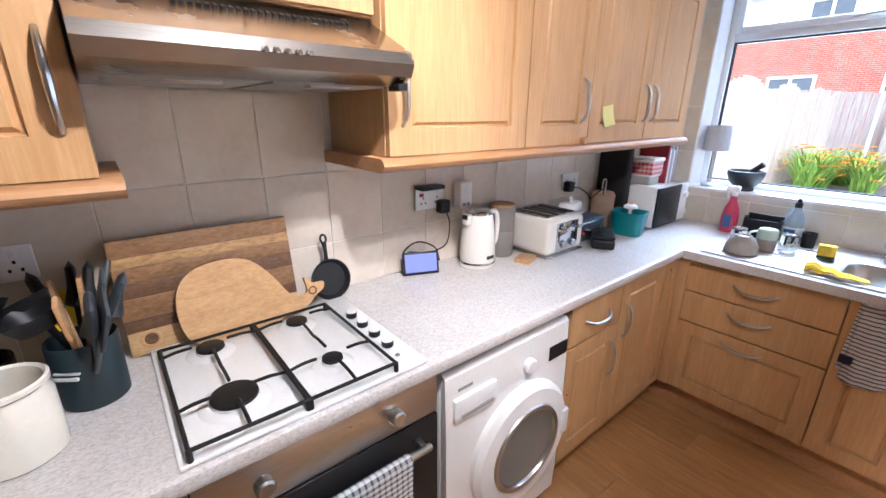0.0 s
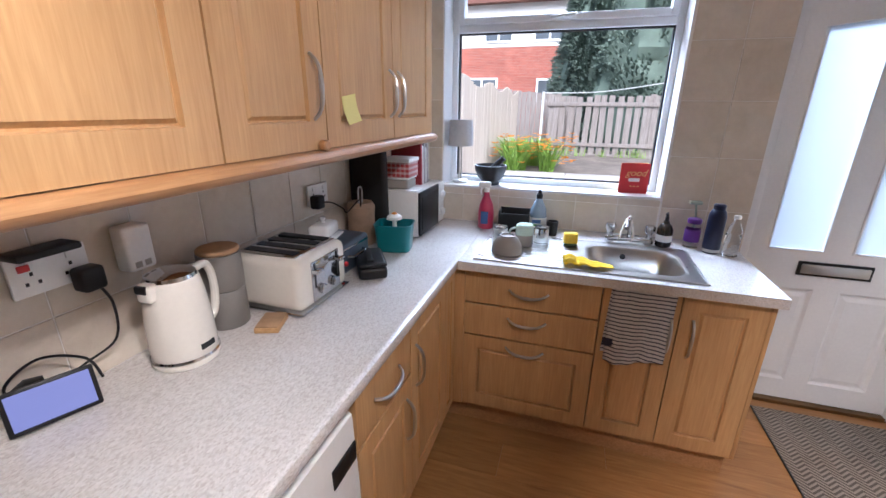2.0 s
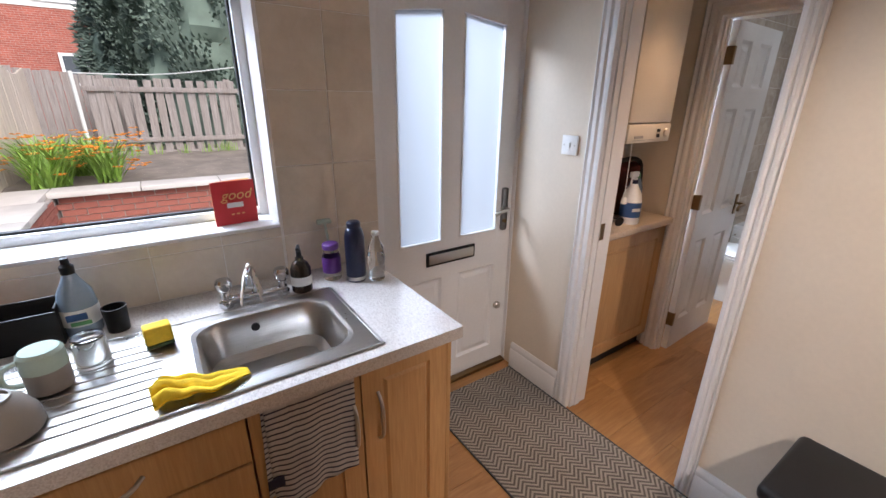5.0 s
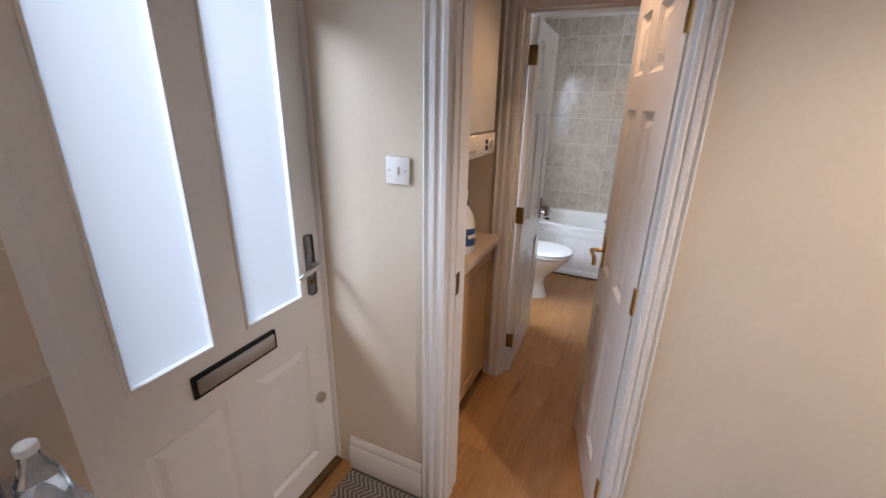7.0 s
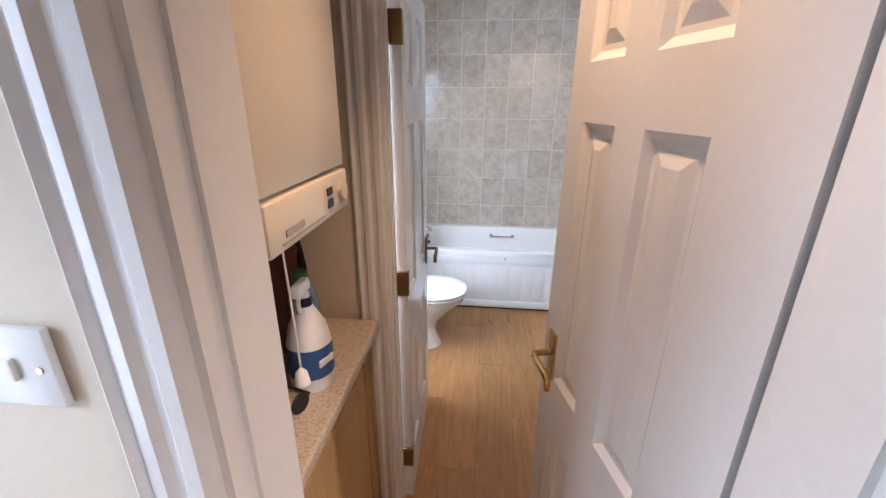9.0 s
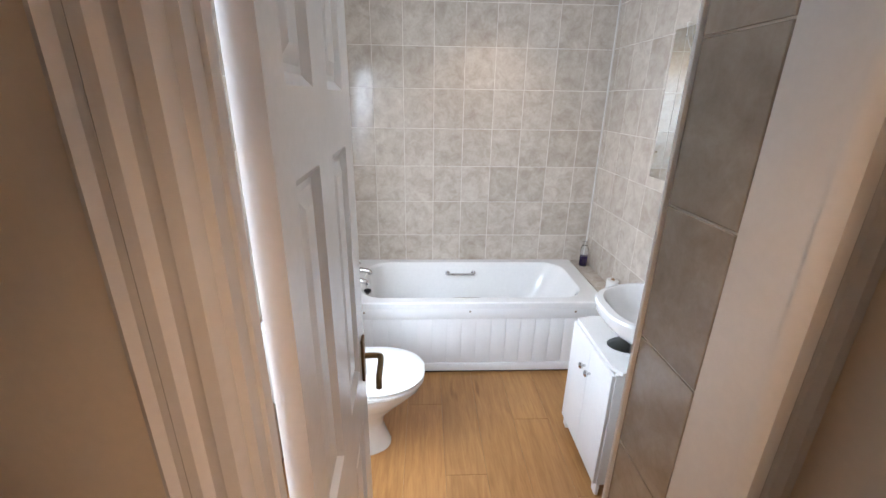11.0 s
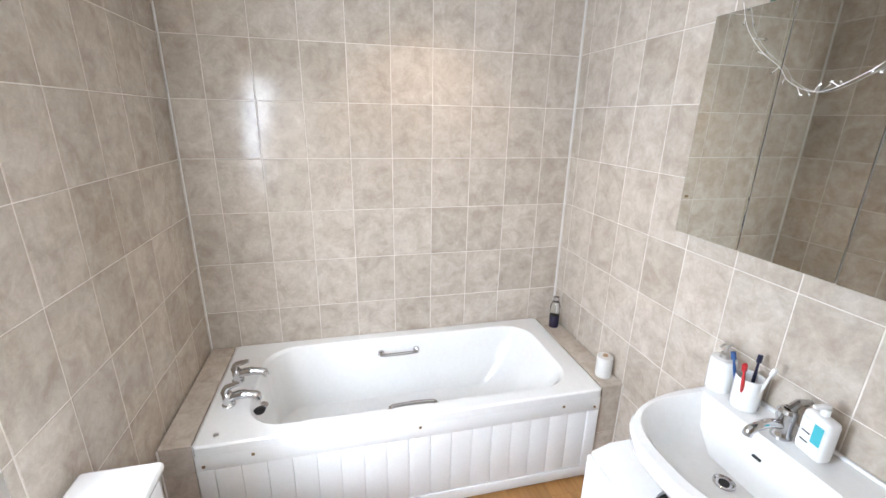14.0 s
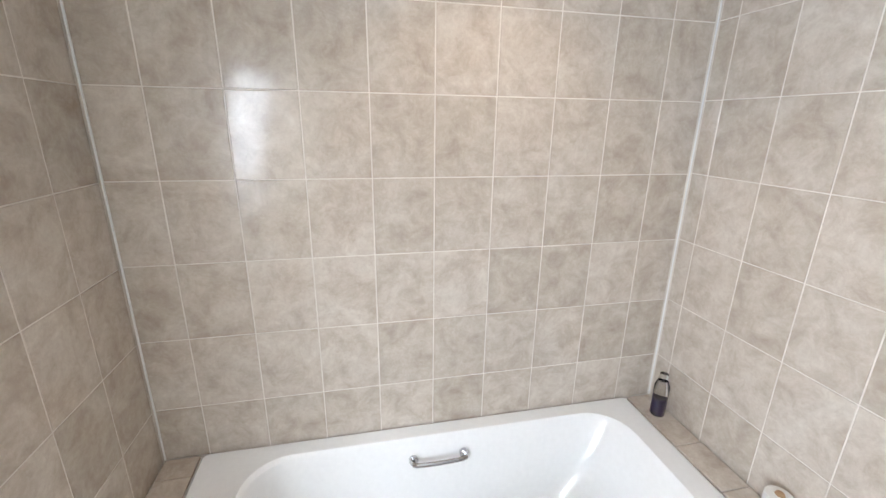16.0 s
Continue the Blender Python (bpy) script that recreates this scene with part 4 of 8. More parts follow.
part("filter", box(0.315, -0.40, -0.004, 0.585, -0.04, 0.001, 0.001), GREY_SIDE, hood, "grease filter panel")
part("filter_catch", box(0.12, -0.39, -0.009, 0.22, -0.35, -0.003, 0.002), STEEL, hood)
part("filter_catch", box(0.40, -0.39, -0.009, 0.50, -0.35, -0.003, 0.002), STEEL, hood)
for k in range(5):
    part("button", rod(0.006, -0.507, -0.49, (0.275 + 0.021 * k, 0, 0.048), "y", 12, None, 0.002), CHROME, hood, "small chrome push button")
for k in range(26):
    slot = box(0.16 + 0.0145 * k, -0.002, -0.008, 0.168 + 0.0145 * k, 0.002, 0.008)
    part("vent_slot", shift(slot, 0, -0.345, 0.1395, 0, 0, -64), BLACK, hood, "", False)
part("end_cap", box(0.585, -0.47, -0.012, 0.61, -0.42, 0.004, 0.003), BLACK, hood, "black plastic lamp end")
bridge = thing("bridging_cabinet", "beech-effect bridging cabinet above the cooker hood", "kitchen cabinet", (0.008, 0.369, 1.775), 90, "kitchen wall cabinets")
part("carcass", box(0, -0.30, 0, 0.618, 0, 0.37), BEECH, bridge)
part("door", shift(cupboard_front(0.305, 0.36, 0.02, 0.07), 0.002, -0.301, 0.005), BEECH, bridge)
part("door", shift(cupboard_front(0.305, 0.36, 0.02, 0.07), 0.311, -0.301, 0.005), BEECH, bridge)

# hob: local x is world y (0..0.571), local -y towards the room
hob = thing("gas_hob", "white four-burner gas hob set into the worktop", "hob", (0.077, 0.374, 0.911), 90)
part("hob_plate", box(0, -0.528, 0, 0.571, 0, 0.012, 0.005, 3), WHITE_ENAMEL, hob, "white enamelled hob plate")
for bx_, by_, r in ((0.13, -0.135, 0.034), (0.365, -0.135, 0.030), (0.13, -0.388, 0.05), (0.365, -0.388, 0.026)):
    bn_ = part("burner", lathe([(r + 0.028, 0.011), (r + 0.02, 0.017), (r + 0.002, 0.018), (r, 0.024), (0, 0.024)], 32, None, (bx_, by_, 0)), WHITE_ENAMEL, hob, "white burner cup")
    part("burner_cap", lathe([(r - 0.002, 0.022), (r + 0.001, 0.026), (r, 0.032), (r - 0.005, 0.034), (0, 0.034)], 32, None, (bx_, by_, 0)), MATT_BLACK, bn_, "black burner cap")
for x0, x1, cx in ((0.02, 0.248, 0.13), (0.254, 0.475, 0.365)):
    g = part("pan_support", tube([(x0, -0.09, 0.036), (x0, -0.53 + 0.01, 0.036)], 0.0045), MATT_BLACK, hob, "black pan support")
    gb = bmesh.new()
    tube([(x1, -0.09, 0.036), (x1, -0.52, 0.036)], 0.0045, 8, gb)
    tube([(x0, -0.09, 0.036), (x1, -0.09, 0.036)], 0.0045, 8, gb)
    tube([(x0, -0.52, 0.036), (x1, -0.52, 0.036)], 0.0045, 8, gb)
    part("support_bar", gb, MATT_BLACK, g)
    for cy in (-0.135, -0.388):
        for p0, p1 in (((x0, cy), (cx - 0.042, cy)), ((x1, cy), (cx + 0.042, cy)), ((cx, cy + 0.12 if cy > -0.2 else cy + 0.13), (cx, cy + 0.042)), ((cx, cy - 0.13), (cx, cy - 0.042))):
            y_0 = max(-0.52, min(-0.09, p0[1]))
            if abs(y_0 - p1[1]) < 0.005 and p0[0] == p1[0]:
                continue
            part("support_bar", tube(curve_points([(p0[0], y_0, 0.036), ((p0[0] + p1[0]) / 2, (y_0 + p1[1]) / 2, 0.042), (p1[0], p1[1], 0.042)], 4), 0.0042), MATT_BLACK, g)
    for fx, fy in ((x0, -0.09), (x1, -0.09), (x0, -0.52), (x1, -0.52)):
        part("support_foot", rod(0.006, 0.011, 0.037, (fx, fy, 0), "z", 10), MATT_BLACK, g)
for k in range(4):
    kn = part("knob", rod(0.017, 0.012, 0.033, (0.52, -0.19 - 0.072 * k, 0), "z", 20, None, 0.004), BLACK, hob, "black hob knob with a white cap")
    part("knob_cap", lathe([(0.0168, 0.0325), (0.0165, 0.036), (0.014, 0.038), (0, 0.0385)], 20, None, (0.52, -0.19 - 0.072 * k, 0)), WHITE_ENAMEL, kn, "white knob cap")
part("ignition_button", rod(0.007, 0.012, 0.018, (0.515, -0.465, 0), "z", 14, None, 0.002), CHROME, hob)

# oven
oven = thing("built_under_oven", "stainless steel oven built in under the hob", "oven", (0.0, 0.378, 0.0), 90)
part("oven_body", box(0.0, -0.575, 0.14, 0.605, -0.02, 0.865), MATT_BLACK, oven)
part("control_panel", box(0.002, -0.597, 0.735, 0.603, -0.576, 0.866, 0.003), STEEL, oven, "brushed steel control panel")
odoor = part("oven_door", box(0.002, -0.600, 0.16, 0.603, -0.576, 0.73, 0.004), BLACK, oven, "black glass oven door")
part("door_handle", rod(0.011, 0.06, 0.548, (0, -0.640, 0.672), "x", 16, None, 0.003), STEEL, odoor, "steel bar handle")
for hx in (0.075, 0.53):
    part("handle_post", box(hx - 0.008, -0.640, 0.664, hx + 0.008, -0.598, 0.680, 0.002), STEEL, odoor)
for kx in (0.13, 0.46):
    part("knob", rod(0.021, -0.627, -0.596, (kx, 0, 0.795), "y", 24, None, 0.005), STEEL, oven, "steel oven knob")
part("oven_plinth", box(0.0, -0.53, 0.002, 0.605, -0.515, 0.14), BEECH_RAIL, oven)


def hanging_cloth(name, label, at, rz, w, top, drop_front, drop_back, r, material, folds=0.008, skew=0.0, seed=1):
    """A towel folded over a bar or an edge: down the front, over, and down behind."""
    rng = random.Random(seed)
    bm = bmesh.new()
    nx, ny = 22, 40
    total = drop_front + drop_back + math.pi * r
    rows = []
    ph = rng.uniform(0, 6)
    for j in range(ny + 1):
        s = j / ny * total
        row = []
        for i in range(nx + 1):
            u = i / nx
            x = u * w
            if s < drop_front:
                z, y = top - (drop_front - s), -r
                dz = (drop_front - s) / drop_front
                y -= folds * dz * (1 + math.sin(u * 9 + ph + 2 * dz)) + 0.004 * dz * math.sin(u * 23 + ph)
                x += skew * dz * (0.35 + 0.65 * (0.5 - u)) - 0.02 * dz * (u - 0.5)
                z += 0.02 * dz * math.sin(u * 4 + ph)
            elif s < drop_front + math.pi * r:
                a = (s - drop_front) / r
                z, y = top + r * math.sin(a), -r * math.cos(a)
            else:
                z, y = top - (s - drop_front - math.pi * r), r
            row.append(bm.verts.new((x, y, z)))
        rows.append(row)
    for A, B in zip(rows, rows[1:]):
        for i in range(nx):
            bm.faces.new((A[i], A[i + 1], B[i + 1], B[i]))
    ob = solid(name, bm, material, label, "towel", at, rz)
    sol = ob.modifiers.new("thick", "SOLIDIFY")
    sol.thickness, sol.offset = 0.003, 0
    return ob


hanging_cloth("tea_towel", "black and white checked tea towel over the oven handle", (0.640, 0.565, 0), 90, 0.29, 0.672, 0.34, 0.30, 0.0145, OVEN_TOWEL, 0.005, 0, 3)

# washing machine
wm = thing("washing_machine", "white front-loading washing machine under the worktop", "washing machine", (0.0, 1.003, 0.0), 90)
part("casing", box(0.0, -0.585, 0.02, 0.598, -0.03, 0.835, 0.012, 3), WHITE_ENAMEL, wm, "white casing")
fp = bmesh.new()
prof = [(-0.584, 0.03), (-0.605, 0.035), (-0.612, 0.3), (-0.608, 0.62), (-0.600, 0.82), (-0.584, 0.835)]
a = [fp.verts.new((0.003, y, z)) for y, z in prof]
b = [fp.verts.new((0.595, y, z)) for y, z in prof]
for k in range(len(prof) - 1):
    fp.faces.new((a[k], a[k + 1], b[k + 1], b[k]))
fp.faces.new(a)
fp.faces.new(b)
part("front_panel", fp, WHITE_ENAMEL, wm)
part("detergent_drawer", box(0.03, -0.617, 0.665, 0.205, -0.600, 0.745, 0.005), WHITE_PLASTIC, wm, "white detergent drawer")
part("drawer_recess", box(0.055, -0.6185, 0.675, 0.19, -0.616, 0.69, 0.001), GREY_SIDE, wm)
part("dial", rod(0.026, -0.630, -0.603, (0.365, 0, 0.73), "y", 28, None, 0.005), WHITE_PLASTIC, wm, "white programme dial")
part("display", box(0.487, -0.608, 0.69, 0.592, -0.5995, 0.745, 0.002), BLACK, wm, "black display window")
for k in range(5):
    part("printed_mark", box(0.052 + k * 0.012, -0.6065, 0.766, 0.060 + k * 0.012, -0.6035, 0.776), GREY_SIDE, wm, "", False)
dr = part("porthole_ring", lathe([(0.245, -0.600), (0.243, -0.628), (0.225, -0.646), (0.165, -0.650), (0.155, -0.640), (0.150, -0.620)], 48, None, (0.345, 0, 0.415), "y"), WHITE_PLASTIC, wm, "round white porthole door")
part("chrome_ring", lathe([(0.170, -0.649), (0.166, -0.656), (0.150, -0.654), (0.146, -0.642)], 48, None, (0.345, 0, 0.415), "y"), SATIN, dr, "grey metal rim")
part("porthole_glass", lathe([(0.150, -0.646), (0.12, -0.652), (0.06, -0.655), (0, -0.656)], 40, None, (0.345, 0, 0.415), "y"), GLASS, dr, "curved porthole glass")
part("drum", lathe([(0.150, -0.622), (0.14, -0.615), (0.10, -0.612), (0, -0.611)], 40, None, (0.345, 0, 0.415), "y"), GREY_SIDE, dr, "grey drum and seal")
part("door_catch", box(0.545, -0.652, 0.36, 0.585, -0.625, 0.47, 0.008, 3), WHITE_PLASTIC, dr, "white door catch")
part("marker_dot", rod(0.005, -0.654, -0.648, (0.555, 0, 0.54), "y", 12), RED, dr, "small red dot")
for fx in (0.05, 0.55):
    part("foot", rod(0.02, 0.0, 0.03, (fx, -0.5, 0)), BLACK, wm)
    part("foot", rod(0.02, 0.0, 0.03, (fx, -0.1, 0)), BLACK, wm)

# ---- sockets and counter things along the west wall ----


def socket(label, y, z, gangs=2, at_x=0.008):
    s = thing("wall_socket", label, "socket", (at_x, y, z), 90)
    w = 0.146 if gangs == 2 else 0.086
    part("plate", box(-w / 2, -0.011, -0.043, w / 2, 0, 0.043, 0.004), WHITE_PLASTIC, s)
    for k in range(gangs):
        cx = (-0.036 + 0.072 * k) if gangs == 2 else 0
        part("rocker", box(cx - 0.006, -0.0145, 0.016, cx + 0.006, -0.010, 0.032, 0.001), WHITE_PLASTIC, s)
        for px, pz in ((0, 0.004), (-0.011, -0.016), (0.011, -0.016)):
            part("pin_hole", box(cx + px - 0.003, -0.0118, pz - 0.004, cx + px + 0.003, -0.0105, pz + 0.004), BLACK, s, "", False)
    return s


socket("white double wall socket at the hob end", 0.13, 1.20)
socket("white double wall socket with a plug in it", 1.40, 1.205)
socket("white double wall socket behind the kettle", 2.39, 1.185)
router = thing("wifi_extender", "white plug-in box beside the socket", "extender", (0.012, 1.565, 1.205), 90)
part("body", box(-0.035, -0.05, -0.055, 0.035, 0, 0.06, 0.01, 3), WHITE_PLASTIC, router)
for k in range(2):
    part("slot", box(-0.022 + 0.024 * k, -0.0515, -0.045, -0.006 + 0.024 * k, -0.049, -0.03), GREY_SIDE, router, "", False)
box_b = thing("black_sensor", "small black box on top of the socket", "sensor", (0.010, 1.385, 1.2485), 90)
part("body", box(-0.06, -0.06, 0, 0.055, 0, 0.016, 0.005), BLACK, box_b)
neon = thing("red_switch", "red lit rocker on the socket plate", "switch", (0.0225, 1.352, 1.225), 90)
part("rocker", box(-0.010, -0.004, -0.007, 0.010, 0.001, 0.007, 0.001), RED, neon)


def plug(label, y, z, cord):
    pg = thing("plug", label, "plug", (0.0195, y, z), 90)
    part("body", box(-0.025, -0.045, -0.028, 0.025, 0, 0.028, 0.009, 3), BLACK, pg)
    part("cord", tube(curve_points(cord, 8), 0.0032, 6), BLACK, pg, "thin black cord")


plug("black mains plug with a cord to the display", 1.45, 1.17, [(0.01, -0.03, -0.02), (0.03, -0.03, -0.08), (0.02, -0.02, -0.17), (-0.06, -0.01, -0.20), (-0.15, -0.01, -0.235), (-0.17, -0.02, -0.26)])
plug("black mains plug with a trailing cord", 2.345, 1.16, [(0.0, -0.045, 0), (0.05, -0.06, -0.01), (0.12, -0.07, -0.05), (0.17, -0.06, -0.08), (0.19, -0.12, -0.02), (0.21, -0.09, -0.12), (0.17, -0.03, -0.24)])

disp = thing("smart_display", "small black smart display with its screen lit", "display", (0.075, 1.305, 0.91), 68)
part("housing", shift(box(-0.075, -0.012, 0, 0.075, 0, 0.092, 0.004), 0, -0.01, 0.004, rx=-14), BLACK, disp)
part("screen", shift(box(-0.066, -0.0135, 0.010, 0.066, -0.0118, 0.084), 0, -0.01, 0.004, rx=-14), SCREEN, disp, "bright blue-white screen", False)
part("speaker_back", lathe([(0, -0.06), (0.03, -0.058), (0.045, -0.03), (0.04, 0.0), (0, 0.0)], 24, None, (0, 0.055, 0.038), "x"), BLACK, disp)
part("cord", tube(curve_points([(-0.03, 0.04, 0.02), (-0.06, 0.05, 0.08), (0.0, 0.045, 0.125), (0.07, 0.03, 0.10), (0.09, 0.03, 0.04)], 8), 0.003, 6), BLACK, disp, "thin black cord")

kettle = thing("kettle", "cream electric jug kettle with a chrome lid", "kettle", (0.135, 1.568, 0.91), 2)
part("base", rod(0.080, 0, 0.018, seg=36, bevel=0.005), CREAM_METAL, kettle)
part("base_ring", lathe([(0.079, 0.019), (0.081, 0.022), (0.079, 0.028)], 36), CHROME, kettle, "chrome base ring")
part("body", lathe([(0.076, 0.024), (0.078, 0.05), (0.075, 0.12), (0.068, 0.19), (0.062, 0.225), (0.058, 0.232)], 40), CREAM_METAL, kettle, "cream body")
part("lid", lathe([(0.059, 0.230), (0.056, 0.240), (0.03, 0.250), (0.0, 0.252)], 36), CHROME, kettle, "polished chrome lid")
part("spout", shift(box(-0.02, -0.02, 0.19, 0.02, 0.02, 0.236, 0.009, 3), 0, -0.062, 0.0), CREAM_METAL, kettle)
part("spout_lip", box(-0.016, -0.085, 0.215, 0.016, -0.07, 0.235, 0.004), BLACK, kettle, "dark spout opening")
part("handle", tube(curve_points([(0.0, 0.058, 0.222), (0, 0.105, 0.225), (0, 0.122, 0.17), (0, 0.112, 0.09), (0, 0.076, 0.06)], 7), 0.011, 10), CREAM_METAL, kettle, "cream loop handle")
part("badge", box(0.066, -0.02, 0.045, 0.079, 0.02, 0.06, 0.001), BLACK, kettle, "small dark badge", False)

can = thing("storage_canister", "two stacked grey tins with a cork lid", "canister", (0.095, 1.755, 0.91))
part("lower_tin", lathe([(0, 0), (0.058, 0), (0.060, 0.004), (0.060, 0.115), (0.058, 0.118), (0, 0.118)], 36), GREY_TIN, can)
part("upper_tin", lathe([(0, 0.119), (0.058, 0.119), (0.060, 0.123), (0.060, 0.228), (0, 0.228)], 36), GREY_TIN, can)
part("cork_lid", rod(0.058, 0.228, 0.243, seg=36, bevel=0.004), CORK, can, "cork lid")
coast = thing("coaster_block", "small wooden coaster beside the toaster", "coaster", (0.235, 1.775, 0.91), 20)
part("block", box(-0.035, -0.05, 0, 0.035, 0.05, 0.016, 0.003), OLIVE_WOOD, coast)
part("block", box(-0.033, -0.045, 0.016, 0.033, 0.047, 0.020, 0.001), CORK, coast)

# toaster: long side along x, controls face the room
toast = thing("toaster", "cream four-slot toaster with chrome trim", "toaster", (0.165, 1.985, 0.91))
part("body", box(-0.145, -0.145, 0.012, 0.135, 0.135, 0.185, 0.028, 4), CREAM_METAL, toast, "cream enamelled body")
part("top_plate", box(-0.115, -0.118, 0.1845, 0.105, 0.108, 0.190, 0.002), CHROME, toast, "chrome slot plate")
for k in range(4):
    part("slot", box(-0.10, -0.10 + 0.056 * k, 0.1895, 0.09, -0.068 + 0.056 * k, 0.1925), BLACK, toast, "dark bread slot", False)
part("base_trim", box(-0.148, -0.148, 0.004, 0.138, 0.138, 0.014, 0.004), CHROME, toast)
cp = part("control_panel", box(0.134, -0.085, 0.03, 0.140, 0.075, 0.165, 0.003), CHROME, toast, "chrome control panel")
for yy in (-0.07, 0.06):
    part("lever_slot", box(0.139, yy - 0.004, 0.075, 0.1415, yy + 0.004, 0.16), BLACK, cp, "", False)
    part("lever", box(0.139, yy - 0.016, 0.128, 0.166, yy + 0.016, 0.142, 0.004), CHROME, cp, "chrome lever")
    part("dial", rod(0.017, 0.139, 0.155, (0, yy * 0.55, 0.06), "x", 20, None, 0.003), CHROME, cp, "chrome browning dial")
for fx in (-0.11, 0.10):
    part("foot", rod(0.010, 0, 0.008, (fx, -0.11, 0)), BLACK, toast)
    part("foot", rod(0.010, 0, 0.008, (fx, 0.10, 0)), BLACK, toast)

scale_ = thing("bread_bin", "dark blue enamelled box with a chrome-trimmed front", "box", (0.02, 2.15, 0.91))
part("body", box(0, 0, 0, 0.225, 0.255, 0.125, 0.018, 3), DARK_BLUE, scale_)
part("front_trim", box(0.223, 0.02, 0.098, 0.229, 0.235, 0.108, 0.002), CHROME, scale_, "chrome strip")
part("front_handle", tube([(0.225, 0.07, 0.07), (0.247, 0.08, 0.07), (0.247, 0.18, 0.07), (0.225, 0.19, 0.07)], 0.005), CHROME, scale_, "chrome bar handle")
part("knob", rod(0.010, 0.225, 0.238, (0, 0.045, 0.05), "x", 16, None, 0.003), RED, scale_, "small red knob")
dish = thing("butter_dish", "white ceramic butter dish with a domed lid", "butter dish", (0.125, 2.25, 1.035), 12)
part("tray", box(-0.055, -0.085, 0, 0.055, 0.085, 0.012, 0.006, 3), CERAMIC, dish)
part("lid", box(-0.042, -0.068, 0.011, 0.042, 0.068, 0.068, 0.018, 4), CERAMIC, dish)
part("finial", lathe([(0.008, 0.066), (0.007, 0.075), (0.013, 0.083), (0.010, 0.091), (0, 0.093)], 18), CERAMIC, dish)
bx1 = thing("black_case", "low black plastic case in front of the blue box", "case", (0.315, 2.275, 0.91), 33)
part("base", box(-0.055, -0.105, 0, 0.055, 0.105, 0.048, 0.014, 3), BLACK, bx1)
part("lid", box(-0.054, -0.104, 0.0485, 0.054, 0.104, 0.066, 0.012, 3), BLACK, bx1)
part("strap", box(-0.022, -0.08, 0.0655, 0.006, 0.08, 0.074, 0.004), MATT_BLACK, bx1)

caddy = thing("teal_caddy", "teal plastic tub with a mushroom-topped brush in it", "tub", (0.295, 2.565, 0.91), 12)
cb = bmesh.new()
rings = []
for z, sx, sy in ((0, 0.072, 0.060), (0.004, 0.076, 0.064), (0.118, 0.086, 0.072), (0.128, 0.090, 0.076), (0.128, 0.084, 0.070), (0.02, 0.072, 0.060)):
    ring = []
    for k in range(32):
        an = 2 * math.pi * k / 32
        c_, s_ = math.cos(an), math.sin(an)
        ring.append(cb.verts.new((sx * math.copysign(abs(c_) ** 0.4, c_), sy * math.copysign(abs(s_) ** 0.4, s_), z)))
    rings.append(ring)
for A, B in zip(rings, rings[1:]):
    for k in range(32):
        cb.faces.new((A[k], A[(k + 1) % 32], B[(k + 1) % 32], B[k]))
cb.faces.new(rings[0])
cb.faces.new(rings[-1])
part("tub", cb, TEAL, caddy)
part("brush_stem", rod(0.010, 0.02, 0.15, (0.0, 0.0, 0)), WHITE_PLASTIC, caddy)
part("brush_top", lathe([(0.012, 0.140), (0.036, 0.145), (0.034, 0.158), (0.018, 0.168), (0, 0.171)], 24), WHITE_PLASTIC, caddy, "white mushroom brush top")
part("brush_button", lathe([(0.014, 0.168), (0.010, 0.175), (0, 0.177)], 16), FLOWER, caddy, "orange cap")

bag = thing("cloth_bag", "brown cloth-covered kitchen roll holder with a wire loop", "holder", (0.105, 2.60, 0.91))
part("cover", lathe([(0, 0), (0.062, 0), (0.066, 0.02), (0.064, 0.13), (0.068, 0.185), (0.055, 0.205), (0.02, 0.20), (0, 0.195)], 28), FABRIC_BROWN, bag)
part("wire_loop", tube(curve_points([(0, -0.016, 0.19), (0, -0.018, 0.26), (0, 0, 0.275), (0, 0.018, 0.26), (0, 0.016, 0.19)], 6), 0.004, 8), SATIN, bag, "wire loop")
tray = thing("black_board", "tall black bag propped against the wall", "bag", (0.008, 2.60, 0.91))
bb = box(0.0, 0.0, 0.0, 0.19, 0.056, 0.46, 0.02, 3)
for v in bb.verts:
    v.co.x += 0.05 * (0.46 - v.co.z) * 0.2 * (v.co.x > 0.1)
part("bag", shift(bb, 0, 0.07, 0), MATT_BLACK, tray)
mw = thing("microwave", "silver microwave oven with a dark door", "microwave", (0.02, 2.735, 0.91))
part("casing", box(0.0, 0.0, 0.01, 0.325, 0.40, 0.24, 0.006), WHITE_ENAMEL, mw, "pale casing")
md = part("door", box(0.3255, 0.004, 0.014, 0.338, 0.30, 0.236, 0.004), BLACK, mw, "black glass microwave door")
part("door_window", box(0.3375, 0.03, 0.04, 0.341, 0.275, 0.21, 0.002), BLACK, md, "dark door window")
part("control_strip", box(0.3255, 0.303, 0.014, 0.338, 0.398, 0.236, 0.004), WHITE_PLASTIC, mw)
for z in (0.07, 0.17):
    part("dial", rod(0.020, 0.337, 0.357, (0, 0.35, z), "x", 20, None, 0.004), WHITE_PLASTIC, mw, "white dial")
for fy in (0.05, 0.35):
    part("foot", rod(0.015, 0, 0.011, (0.28, fy, 0)), BLACK, mw)
    part("foot", rod(0.015, 0, 0.011, (0.05, fy, 0)), BLACK, mw)
tub = thing("food_tub", "clear plastic tub on the microwave", "tub", (0.22, 2.83, 1.151))
part("tub", box(-0.06, -0.06, 0, 0.06, 0.06, 0.05, 0.012, 3), GREY_SIDE, tub)
part("lid", box(-0.063, -0.063, 0.05, 0.063, 0.063, 0.058, 0.003), WHITE_PLASTIC, tub)
